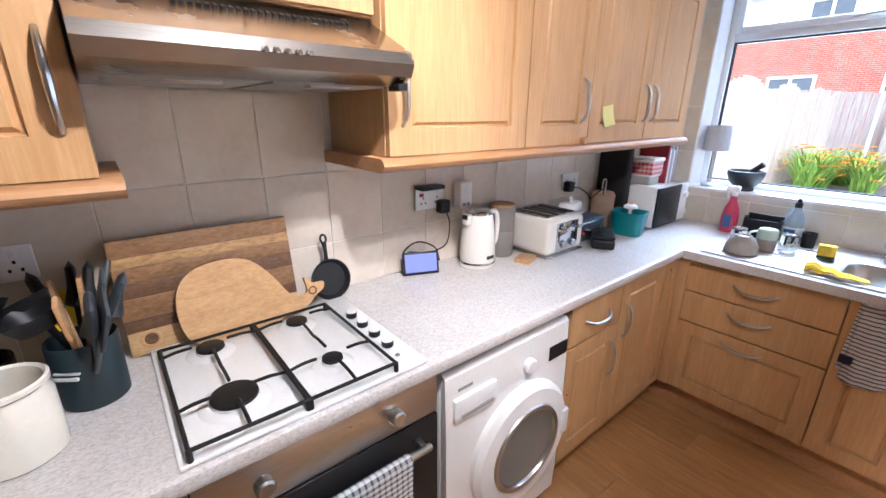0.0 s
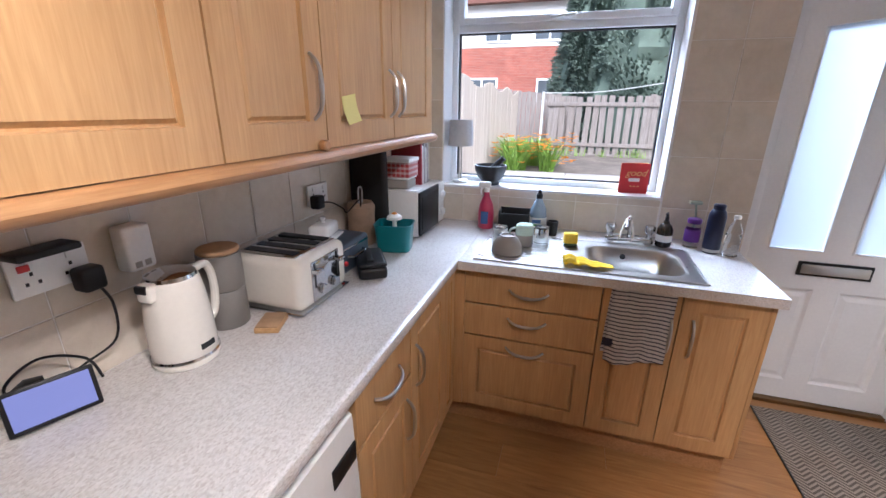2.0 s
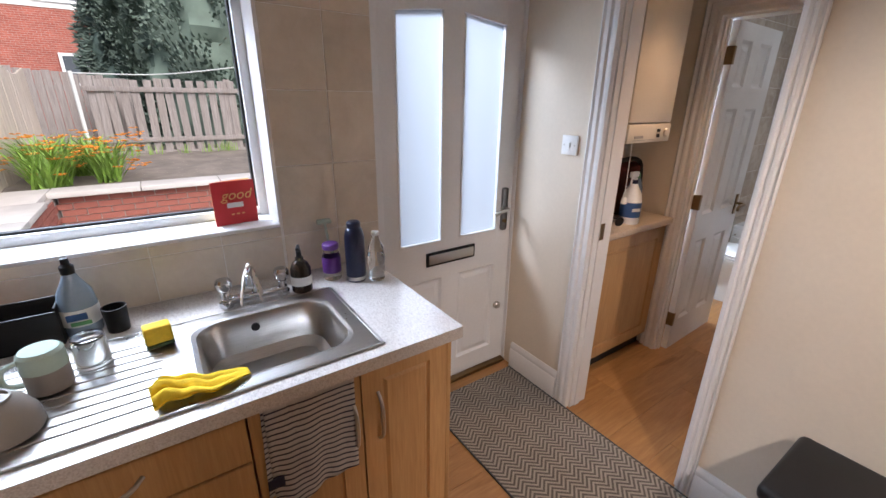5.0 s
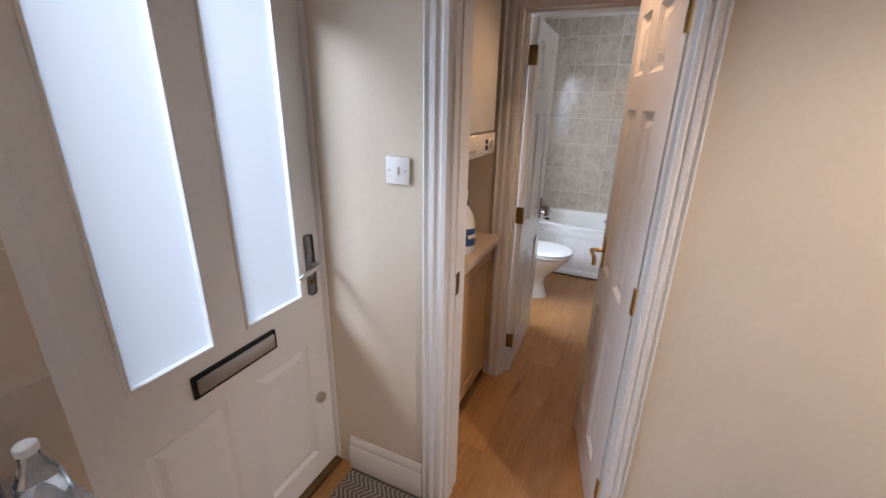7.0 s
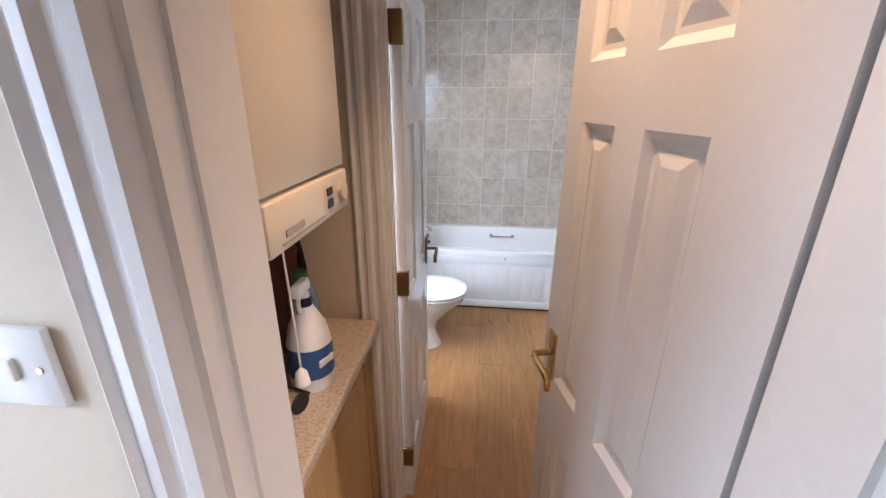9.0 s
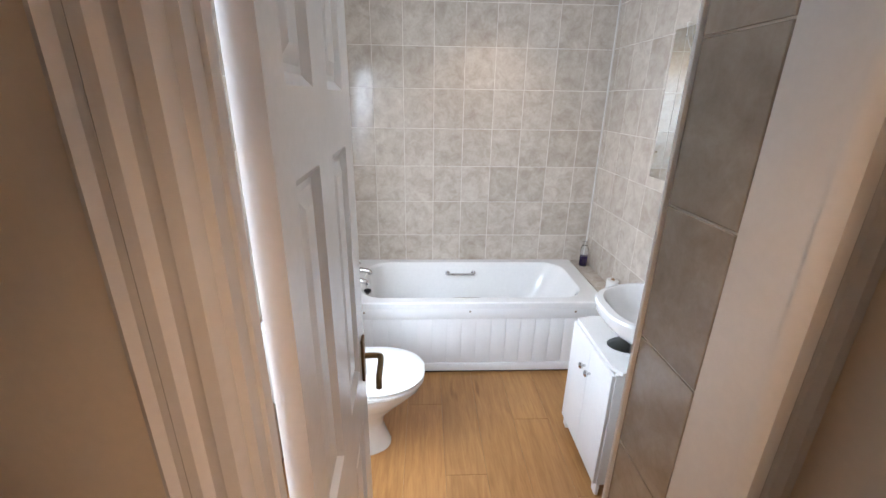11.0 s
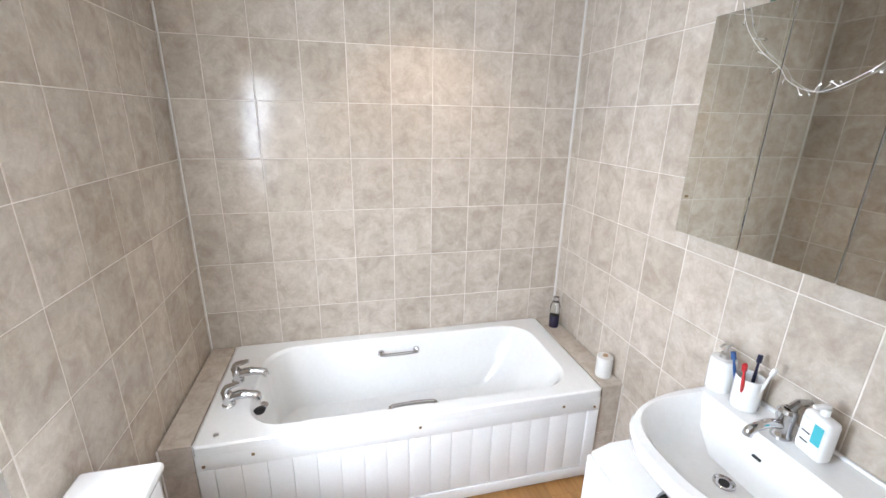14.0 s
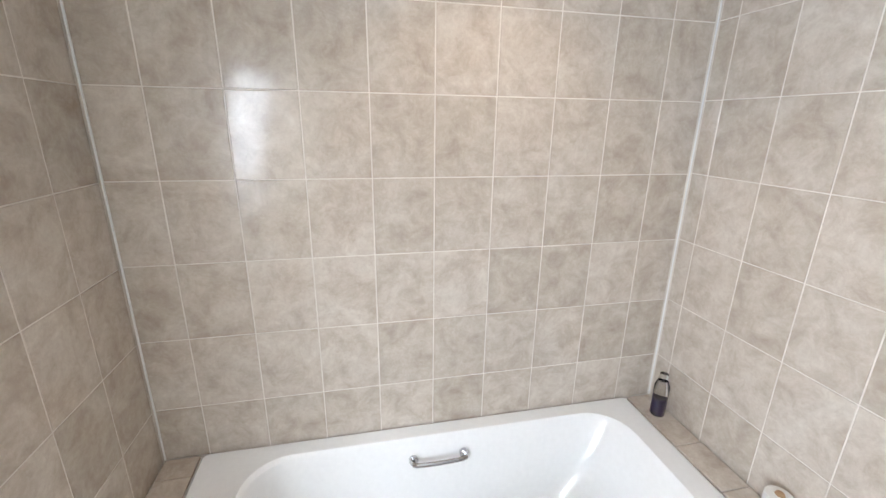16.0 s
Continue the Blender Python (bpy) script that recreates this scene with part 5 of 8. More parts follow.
rb = thing("patterned_box", "red patterned box with a white lid on the tub", "box", (0.22, 2.83, 1.21))
part("box", box(-0.07, -0.065, 0, 0.07, 0.065, 0.075, 0.006), RED_SPOT, rb)
part("lid", box(-0.074, -0.069, 0.075, 0.074, 0.069, 0.095, 0.005), WHITE_PLASTIC, rb, "white lid")
paper_ = thing("papers", "loose white papers on the microwave", "papers", (0.265, 2.79, 1.1505), 8)
part("sheet", box(-0.06, -0.05, 0, 0.07, 0.07, 0.003), PAPER, paper_, "", False)
yb = 2.935
for wbk, hb_, mt, lab in ((0.022, 0.225, BOOK_RED, "red cookery book"), (0.018, 0.20, WHITE_LABEL, "white cookery book"), (0.026, 0.215, BOOK_GREY, "grey cookery book"), (0.016, 0.19, WHITE_LABEL, "thin white book"), (0.03, 0.21, BOOK_GREY, "thick grey cookery book")):
    bk = thing("book", lab + " upright on the microwave", "book", (0.12, yb, 1.1505), 0, "books on the microwave")
    part("cover", box(0, 0, 0, 0.17, wbk, hb_, 0.003), mt, bk)
    part("pages", box(-0.004, 0.003, 0.004, 0.001, wbk - 0.003, hb_ - 0.004), PAPER, bk, "pale page edges", False)
    yb += wbk + 0.003

# boards, pan, jars at the hob end
brd = thing("chopping_board", "striped walnut and maple chopping board leaning on the tiles", "chopping board", (0.075, 0.335, 0.912), 90)
zz = 0.0
for k, (hh, mt) in enumerate(((0.065, MAPLE), (0.034, WALNUT), (0.058, ACACIA), (0.042, WALNUT), (0.04, ACACIA), (0.028, HONEY_STRIP), (0.048, ACACIA))):
    bmb = box(0, -0.028, zz, 0.455, 0, zz + hh, 0.002)
    part("strip", shift(bmb, 0, 0, 0, rx=-9), mt, brd)
    zz += hh
part("finger_hole", shift(lathe([(0.026, -0.0285), (0.024, -0.030), (0.018, -0.0305), (0.017, -0.0285)], 24, None, (0.05, 0, 0.04), "y"), rx=-9), OLIVE_WOOD, brd, "ringed finger hole")
part("hole_shadow", shift(rod(0.016, -0.0292, -0.0285, (0.05, 0, 0.04), "y", 20), rx=-9), WALNUT, brd)
whale = thing("whale_board", "whale-shaped honey wood serving board leaning on the larger board", "serving board", (0.155, 0.455, 0.925), 90)
wbm = bmesh.new()
outl = [(0.035, 0.0), (0.004, 0.04), (-0.004, 0.11), (0.012, 0.175), (0.06, 0.212), (0.14, 0.222), (0.20, 0.205), (0.25, 0.15), (0.29, 0.085), (0.325, 0.065), (0.35, 0.075), (0.345, 0.118), (0.372, 0.095), (0.405, 0.092),
        (0.40, 0.07), (0.37, 0.052), (0.345, 0.03), (0.30, 0.018), (0.22, 0.005), (0.12, -0.002)]
outl = [(v.x, v.y) for v in curve_points([(x, z, 0) for x, z in outl] + [(0.035, 0.0, 0)], 4)[:-1]]
fr_ = [wbm.verts.new((x, -0.016, z)) for x, z in outl]
bk_ = [wbm.verts.new((x, 0.0, z)) for x, z in outl]
wbm.faces.new(fr_)
wbm.faces.new(bk_)
for k in range(len(outl)):
    wbm.faces.new((fr_[k], fr_[(k + 1) % len(outl)], bk_[(k + 1) % len(outl)], bk_[k]))
bmesh.ops.triangulate(wbm, faces=[f for f in wbm.faces if len(f.verts) > 4])
part("board", shift(wbm, rx=-14), OLIVE_WOOD, whale)
part("tail_ring", shift(lathe([(0.014, -0.0165), (0.013, -0.018), (0.010, -0.018), (0.009, -0.0165)], 20, None, (0.365, 0, 0.072), "y"), rx=-14), WALNUT, whale)
pan = thing("frying_pan", "small black cast iron frying pan leaning on the tiles", "frying pan", (0.075, 0.915, 0.912), 90)
part("pan", shift(lathe([(0, 0.0), (0.062, 0.0), (0.072, -0.022), (0.069, -0.022), (0.058, -0.004), (0, -0.004)], 36, None, (0, -0.005, 0.074), "y"), rx=-13), CAST_IRON, pan)
part("handle", shift(tube(curve_points([(0, -0.012, 0.143), (0, -0.016, 0.17), (0, -0.016, 0.205)], 5), [0.009, 0.008, 0.0075, 0.007, 0.007, 0.007, 0.007, 0.007, 0.008, 0.009, 0.010], 8), rx=-13), CAST_IRON, pan)
part("hanging_eye", shift(tube([(0.010 * math.cos(q), -0.016, 0.217 + 0.014 * math.sin(q)) for q in [k * math.pi / 8 for k in range(17)]], 0.004, 6), rx=-13), CAST_IRON, pan)

pot = thing("utensil_pot", "dark slate utensil pot full of kitchen tools", "utensil pot", (0.225, 0.262, 0.91))
part("pot", lathe([(0, 0), (0.060, 0), (0.063, 0.004), (0.066, 0.155), (0.064, 0.158), (0.061, 0.154), (0.058, 0.01), (0, 0.008)], 36), SLATE_TIN, pot, "dark slate tin")
part("printed_mark", shift(box(0.062, -0.030, 0.085, 0.0675, 0.024, 0.092), rz=-35, rx=0), WHITE_LABEL, pot, "pale printed script", False)
part("printed_mark", shift(box(0.062, -0.022, 0.100, 0.0675, 0.030, 0.104), rz=-35), WHITE_LABEL, pot, "pale printed script", False)
TOOLS = ((-0.02, -0.02, -14, 10, "spoon", SLATE_PLASTIC), (0.02, -0.03, 8, 16, "slice", SLATE_PLASTIC), (0.03, 0.015, 22, 6, "spoon", SLATE_PLASTIC), (-0.03, 0.02, -10, -14, "spoon", BLACK),
         (0.0, 0.03, 4, -18, "ladle", BLACK), (0.015, 0.0, 16, -3, "wood", OLIVE_WOOD), (-0.015, 0.005, -4, 4, "wood", OLIVE_WOOD), (0.035, -0.015, 26, 14, "slice", SLATE_PLASTIC), (-0.035, -0.01, -20, 2, "spoon", BLACK), (-0.01, 0.03, -16, -22, "ladle", BLACK),
         (0.01, -0.035, 2, 24, "spoon", SLATE_PLASTIC), (-0.03, -0.03, -24, 18, "slice", SLATE_PLASTIC), (0.0, 0.01, -12, -8, "wood", CORK))
for tx, ty, ay, ax, kind_, mt in TOOLS:
    tb = tube([(0, 0, 0.02), (0, 0, 0.20)], 0.0055, 8)
    if kind_ == "spoon":
        lathe([(0, 0.19), (0.018, 0.20), (0.030, 0.235), (0.026, 0.27), (0, 0.285)], 16, tb)
        for v in tb.verts:
            if v.co.z > 0.205:
                v.co.y *= 0.3
    elif kind_ == "slice":
        box(-0.032, -0.003, 0.195, 0.032, 0.003, 0.285, 0.002, bm=tb)
    elif kind_ == "ladle":
        lathe([(0, 0.205), (0.03, 0.215), (0.042, 0.245), (0.040, 0.246), (0.028, 0.22), (0, 0.21)], 20, tb, (0.03, 0, 0))
    else:
        box(-0.017, -0.004, 0.185, 0.017, 0.004, 0.26, 0.003, bm=tb)
    for v in tb.verts:
        if v.co.z > 0.18:
            v.co.x, v.co.y, v.co.z = v.co.x * 1.25, v.co.y * 1.25, 0.18 + (v.co.z - 0.18) * 1.2
    part("utensil", shift(tb, tx * 0.6, ty * 0.6, 0.012, 0, ay, -ax), mt, pot, {"wood": "wooden spatula"}.get(kind_, "dark silicone " + kind_))
jar = thing("utensil_jar", "dark jar of black kitchen tools", "utensil jar", (0.195, 0.09, 0.91))
part("jar", lathe([(0, 0), (0.055, 0), (0.058, 0.005), (0.058, 0.14), (0.054, 0.14), (0.052, 0.01), (0, 0.008)], 32), BLACK, jar)
for tx, ty, ay, ax, kind_ in ((0.02, 0.01, 12, -6, "slice"), (-0.02, 0.02, -8, -10, "ladle"), (0.0, -0.02, 5, 12, "slice"), (0.03, -0.01, 20, 4, "spoon"), (-0.01, 0.03, -18, -14, "slice"), (0.03, 0.03, 24, -16, "spoon"), (-0.03, -0.02, -22, 8, "ladle")):
    tb = tube([(0, 0, 0.02), (0, 0, 0.20)], 0.0055, 8)
    if kind_ == "slice":
        box(-0.036, -0.003, 0.19, 0.036, 0.003, 0.29, 0.002, bm=tb)
    else:
        lathe([(0, 0.205), (0.03, 0.215), (0.042, 0.245), (0.040, 0.246), (0.028, 0.22), (0, 0.21)], 20, tb, (0.02, 0, 0))
    part("utensil", shift(tb, tx * 0.6, ty * 0.6, 0.012, 0, ay, -ax), SLATE_PLASTIC, jar, "dark slate " + kind_)
yel = thing("yellow_packet", "yellow packet tucked behind the utensil pot", "packet", (0.06, 0.235, 0.91))
part("packet", box(-0.02, -0.028, 0, 0.02, 0.028, 0.215, 0.006), YELLOW, yel)
crock = thing("cream_crock", "open cream glazed stoneware crock on the worktop", "crock", (0.36, 0.145, 0.91))
part("crock", lathe([(0, 0), (0.066, 0), (0.072, 0.006), (0.074, 0.125), (0.066, 0.140), (0.066, 0.146), (0.073, 0.152), (0.073, 0.160), (0.068, 0.163), (0.063, 0.158), (0.062, 0.14), (0.068, 0.12), (0.066, 0.012), (0, 0.010)], 40), CREAM_GLAZE, crock)

# ---- sink run ----
sink = thing("sink", "stainless steel inset sink with a ribbed drainer", "sink", (0.0, 0.0, 0.0))
sb = bmesh.new()
X0, X1, Y0, Y1 = 0.678, 1.605, 2.543, 2.978
bx0, bx1, by0, by1 = 1.165, 1.545, 2.600, 2.925


def rounded(x0, x1, y0, y1, z, r, n=6):
    pts = []
    for cx, cy, a0 in ((x1 - r, y1 - r, 0), (x0 + r, y1 - r, 90), (x0 + r, y0 + r, 180), (x1 - r, y0 + r, 270)):
        for k in range(n + 1):
            q = radians(a0 + 90 * k / n)
            pts.append((cx + r * math.cos(q), cy + r * math.sin(q), z))
    return pts


def loft(bm, loops, cap=True):
    made = [[bm.verts.new(p) for p in lp] for lp in loops]
    for A, B in zip(made, made[1:]):
        n = len(A)
        for k in range(n):
            bm.faces.new((A[k], A[(k + 1) % n], B[(k + 1) % n], B[k]))
    if cap:
        bm.faces.new(made[-1])
    return made


loft(sb, [rounded(bx0 - 0.012, bx1 + 0.012, by0 - 0.012, by1 + 0.012, 0.9155, 0.085), rounded(bx0, bx1, by0, by1, 0.913, 0.08), rounded(bx0 + 0.008, bx1 - 0.008, by0 + 0.008, by1 - 0.008, 0.90, 0.078),
          rounded(bx0 + 0.022, bx1 - 0.022, by0 + 0.022, by1 - 0.022, 0.80, 0.07), rounded(bx0 + 0.05, bx1 - 0.05, by0 + 0.05, by1 - 0.05, 0.775, 0.05), rounded(bx0 + 0.13, bx1 - 0.13, by0 + 0.11, by1 - 0.11, 0.770, 0.03)])
part("bowl", sb, STEEL, sink, "brushed steel bowl")
tp = bmesh.new()
inner = rounded(bx0 - 0.012, bx1 + 0.012, by0 - 0.012, by1 + 0.012, 0.9155, 0.085)
outer = []
for x, y, z in inner:
    cx, cy = (bx0 + bx1) / 2, (by0 + by1) / 2
    dx, dy = x - cx, y - cy
    kx = ((1.595 if dx > 0 else 1.125) - cx) / dx if abs(dx) > 1e-6 else 1e9
    ky = ((2.972 if dy > 0 else 2.549) - cy) / dy if abs(dy) > 1e-6 else 1e9
    k = min(kx, ky)
    outer.append((cx + dx * k, cy + dy * k, 0.9155))
loft(tp, [inner, outer], False)
part("bowl_surround", tp, STEEL, sink)
rim = box(X0, Y0, 0.9105, X1, 2.549, 0.9175, 0.002)
box(X0, 2.972, 0.9105, X1, Y1, 0.9175, 0.002, bm=rim)
box(1.595, 2.549, 0.9105, X1, 2.972, 0.9175, 0.002, bm=rim)
box(X0, 2.549, 0.9105, X0 + 0.008, 2.972, 0.9175, 0.002, bm=rim)
part("rim", rim, STEEL, sink)
part("drainer", box(X0 + 0.008, 2.549, 0.907, 1.126, 2.972, 0.9142), STEEL, sink, "ribbed drainer")
for k in range(9):
    y = 2.60 + 0.037 * k
    part("drainer_rib", shift(tube([(0.73, y, 0.9125), (0.76, y, 0.9138), (1.06, y, 0.9138), (1.085, y, 0.9125)], 0.0035, 8)), STEEL, sink)
part("waste", lathe([(0, 0.7715), (0.022, 0.7715), (0.030, 0.773), (0.036, 0.7725), (0.038, 0.770)], 28, None, (1.355, 2.76, 0)), CHROME, sink, "round chrome waste")
part("overflow", rod(0.013, -0.004, 0.004, (1.33, by1 - 0.013, 0.872), "y", 20), BLACK, sink, "dark round overflow")
tap = thing("mixer_tap", "chrome bridge mixer tap behind the sink", "tap", (1.36, 3.02, 0.9155))
part("bridge", box(-0.105, -0.016, 0.004, 0.105, 0.016, 0.03, 0.008, 3), CHROME, tap)
for s in (-1, 1):
    part("foot", rod(0.022, -0.005, 0.02, (s * 0.09, 0, 0), "z", 20, None, 0.004), CHROME, tap)
    part("tap_head", lathe([(0.015, 0.028), (0.015, 0.05), (0.024, 0.062), (0.026, 0.085), (0.020, 0.094), (0, 0.095)], 12, None, (s * 0.09, 0, 0)), CHROME, tap, "chrome tap head")
part("spout", tube(curve_points([(0, 0, 0.03), (0, 0.0, 0.09), (-0.01, -0.03, 0.125), (-0.025, -0.09, 0.13), (-0.032, -0.135, 0.105)], 7), 0.011, 12), CHROME, tap, "swan-neck spout")
dc = bmesh.new()
rows = []
for j in range(13):
    row = []
    for i in range(9):
        u, q = i / 8, j / 12 * 2 - 1
        sx = -0.012 - 0.018 * u
        row.append(dc.verts.new((sx + 0.030 * q + 0.004 * math.sin(7 * u), -0.02 - 0.085 * u, 0.142 - 0.105 * abs(q) ** 1.6)))
    rows.append(row)
for A, B in zip(rows, rows[1:]):
    for i in range(8):
        dc.faces.new((A[i], A[i + 1], B[i + 1], B[i]))


def floral(name):
    n = Nodes(name, 0.95)
    v = n.coords()
    vo = n.add("ShaderNodeTexVoronoi", Scale=45.0)
    n.link(v, vo.inputs["Vector"])
    dots = n.ramp(vo.outputs["Distance"], [(0.25, (0, 0, 0)), (0.32, (1, 1, 1))])
    spots = n.ramp(n.noise(v, 22, 1), [(0.35, (0.5, 0.1, 0.14)), (0.5, (0.15, 0.35, 0.33)), (0.65, (0.6, 0.4, 0.1))])
    n.colour(n.mix(spots, (0.68, 0.60, 0.52), dots, "MIX"))
    n.bump(n.noise(v, 500, 2), 0.4, 0.001)
    return n.m


cl = solid("dishcloth", dc, floral("floral_cloth"), "flower-printed dishcloth draped over the tap spout", "cloth", (1.36, 3.02, 0.9155))
so = cl.modifiers.new("thick", "SOLIDIFY")
so.thickness, so.offset = 0.0025, 0

hanging_cloth("tea_towel", "striped waffle tea towel hung over the sink cabinet door", (1.268, 2.5395, 0), 0, 0.235, 0.862, 0.325, 0.05, 0.003, TOWEL, 0.009, -0.02, 5)
bt = box(0, -0.002, 0.0, 0.09, 0.0, 0.30)
bmesh.ops.subdivide_edges(bt, edges=bt.edges, cuts=8, use_grid_fill=True)
for v in bt.verts:
    v.co.y += 0.006 * math.sin(v.co.x * 60) - 0.01 * (0.3 - v.co.z)
    v.co.x -= 0.012 * (0.3 - v.co.z) / 0.3
bl_ = thing("tea_towel_fold", "inner fold of the tea towel with a dark blue border", "towel", (1.262, 2.540, 0.563))
part("fold", bt, TOWEL, bl_)
part("border", box(-0.011, -0.0135, 0.035, 0.03, -0.0115, 0.068), NAVY_STEEL, bl_, "dark blue woven border")


def bottle(name, label, category, at, prof, material, seg=28):
    b_ = thing(name, label, category, at)
    part("bottle", lathe(prof, seg), material, b_)
    return b_


def trigger(parent, z, colour=WHITE_PLASTIC):
    part("collar", rod(0.014, z - 0.012, z + 0.012, seg=18, bevel=0.002), colour, parent)
    hd = box(-0.045, -0.012, z + 0.012, 0.022, 0.012, z + 0.045, 0.008, 3)
    part("spray_head", hd, colour, parent, "white spray head")
    part("trigger", tube(curve_points([(-0.022, 0, z + 0.015), (-0.032, 0, z - 0.005), (-0.028, 0, z - 0.028)], 4), 0.0055, 8), colour, parent, "spray trigger")


sp = bottle("spray_bottle", "pink cleaning spray bottle with a white trigger", "spray bottle", (0.622, 3.075, 0.91), [(0, 0), (0.040, 0), (0.043, 0.006), (0.043, 0.09), (0.036, 0.135), (0.018, 0.175), (0.014, 0.20), (0, 0.20)], PINK)
part("label", shift(box(-0.02, -0.0445, 0.03, 0.02, -0.0415, 0.10, 0.001)), BLUE_LABEL, sp, "blue and red label", False)
trigger(sp, 0.212)
ct = thing("sink_caddy", "black plastic sink tidy behind the drainer", "sink tidy", (0.70, 3.03, 0.91))
cbm = box(0, 0, 0, 0.165, 0.075, 0.006)
for q in ((0, 0, 0, 0.165, 0.004, 0.10), (0, 0.071, 0, 0.165, 0.075, 0.12), (0, 0.004, 0, 0.004, 0.071, 0.11), (0.161, 0.004, 0, 0.165, 0.071, 0.11)):
    box(*q, 0.001, bm=cbm)
part("tray", cbm, BLACK, ct)
ct2 = thing("sink_caddy", "low black plastic cup beside the sink tidy", "sink tidy", (0.985, 3.045, 0.91))
part("cup", lathe([(0, 0), (0.027, 0), (0.031, 0.075), (0.028, 0.075), (0.024, 0.006), (0, 0.006)], 24), BLACK, ct2)
eco = bottle("washing_up_liquid", "clear washing-up liquid bottle with a dark cap", "bottle", (0.905, 3.085, 0.91), [(0, 0), (0.040, 0), (0.044, 0.006), (0.045, 0.09), (0.040, 0.13), (0.022, 0.165), (0.014, 0.185), (0, 0.187)], BLUE_LIQUID)
part("label", lathe([(0.0455, 0.035), (0.0462, 0.038), (0.0462, 0.082), (0.0455, 0.085)], 28), WHITE_LABEL, eco, "white label with a green and blue mark")
part("label_mark", shift(box(-0.026, -0.0475, 0.056, 0.020, -0.044, 0.076, 0.001)), BLUE_LABEL, eco, "", False)
part("label_mark", shift(box(-0.020, -0.0475, 0.040, 0.026, -0.044, 0.052, 0.001)), GREEN_LABEL, eco, "", False)
part("cap", lathe([(0.016, 0.183), (0.017, 0.205), (0.010, 0.212), (0.009, 0.228), (0, 0.23)], 20), BLACK, eco, "dark flip cap")
bw_ = thing("cereal_bowl", "taupe bowl upside down on the drainer", "bowl", (0.808, 2.665, 0.918), 0)
part("bowl", lathe([(0.068, 0.0), (0.070, 0.003), (0.066, 0.035), (0.050, 0.065), (0.034, 0.076), (0.034, 0.082), (0.030, 0.082), (0.029, 0.076), (0, 0.076)], 36), GREY_CERAMIC, bw_)
mg = thing("mug", "pale green mug upside down on the drainer", "mug", (0.868, 2.80, 0.918))
part("cup", lathe([(0.040, 0), (0.042, 0.003), (0.042, 0.055), (0, 0.055)], 32), GREY_CERAMIC, mg, "grey lower band")
part("cup", lathe([(0.0425, 0.055), (0.043, 0.06), (0.042, 0.095), (0.036, 0.103), (0, 0.103)], 32), MINT, mg, "pale green upper band")
part("handle", tube(curve_points([(-0.040, -0.01, 0.085), (-0.065, -0.02, 0.075), (-0.066, -0.02, 0.04), (-0.041, -0.01, 0.025)], 6), 0.006, 8), MINT, mg)
for gx, gy in ((0.755, 2.79), (0.945, 2.845)):
    gl = thing("drinking_glass", "clear glass tumbler upside down on the drainer", "glass", (gx, gy, 0.918), 0, "glasses on the drainer")
    part("tumbler", lathe([(0.036, 0), (0.0365, 0.002), (0.034, 0.085), (0.030, 0.088), (0, 0.088), (0, 0.078), (0.030, 0.078), (0.0335, 0.003), (0.036, 0)], 32), GLASS, gl)
spg = thing("sponge", "yellow sponge scourer on the drainer", "sponge", (1.083, 2.872, 0.918), 8)
part("foam", box(-0.032, -0.020, 0.010, 0.032, 0.024, 0.060, 0.006, 3), SPONGE, spg)
part("scourer", box(-0.032, -0.020, 0.0, 0.032, 0.024, 0.0095, 0.003), SPONGE_PAD, spg, "green scouring pad")
yc = bmesh.new()
rows = []
for j in range(15):
    row = []
    for i in range(25):
        u, q = i / 24, j / 14 - 0.5
        wd = 0.085 * (1 - 0.75 * u ** 2) + 0.01
        z = 0.006 + 0.022 * (1 - u) * abs(math.sin(7 * q + 2 * u)) + 0.012 * math.sin(11 * u) ** 2 * (1 - u)
        row.append(yc.verts.new((-0.09 + 0.20 * u, q * wd - 0.03 * u * u + 0.012 * math.sin(8 * u), z)))
    rows.append(row)
for A, B in zip(rows, rows[1:]):
    for i in range(24):
        yc.faces.new((A[i], A[i + 1], B[i + 1], B[i]))
ycl = solid("cleaning_cloth", yc, YELLOW, "crumpled yellow cleaning cloth on the sink edge", "cloth", (1.15, 2.61, 0.9165), 6)
so = ycl.modifiers.new("thick", "SOLIDIFY")
so.thickness, so.offset = 0.004, 0
soap = bottle("soap_bottle", "dark amber soap pump bottle with a pale label", "soap bottle", (1.512, 3.005, 0.917), [(0, 0), (0.032, 0), (0.035, 0.004), (0.035, 0.085), (0.026, 0.105), (0.014, 0.115), (0.014, 0.125), (0, 0.125)], AMBER)
part("label", lathe([(0.0353, 0.028), (0.0358, 0.03), (0.0358, 0.058), (0.0353, 0.06)], 28), WHITE_LABEL, soap, "pale grey label")
part("pump", rod(0.009, 0.125, 0.150, seg=14, bevel=0.002), BLACK, soap, "black pump")
part("nozzle", tube([(0, 0, 0.150), (0, 0, 0.166), (-0.012, -0.030, 0.164)], 0.0055, 8), BLACK, soap)
pur = bottle("purple_bottle", "clear bottle with a purple lid and band", "bottle", (1.645, 3.065, 0.91), [(0, 0), (0.032, 0), (0.034, 0.005), (0.034, 0.09), (0.027, 0.11), (0.027, 0.12), (0, 0.12)], CLEAR_PLASTIC)
part("band", lathe([(0.0343, 0.03), (0.035, 0.033), (0.035, 0.088), (0.0343, 0.09)], 28), PURPLE, pur, "purple band")
part("lid", rod(0.031, 0.118, 0.142, seg=24, bevel=0.004), PURPLE, pur, "purple lid")
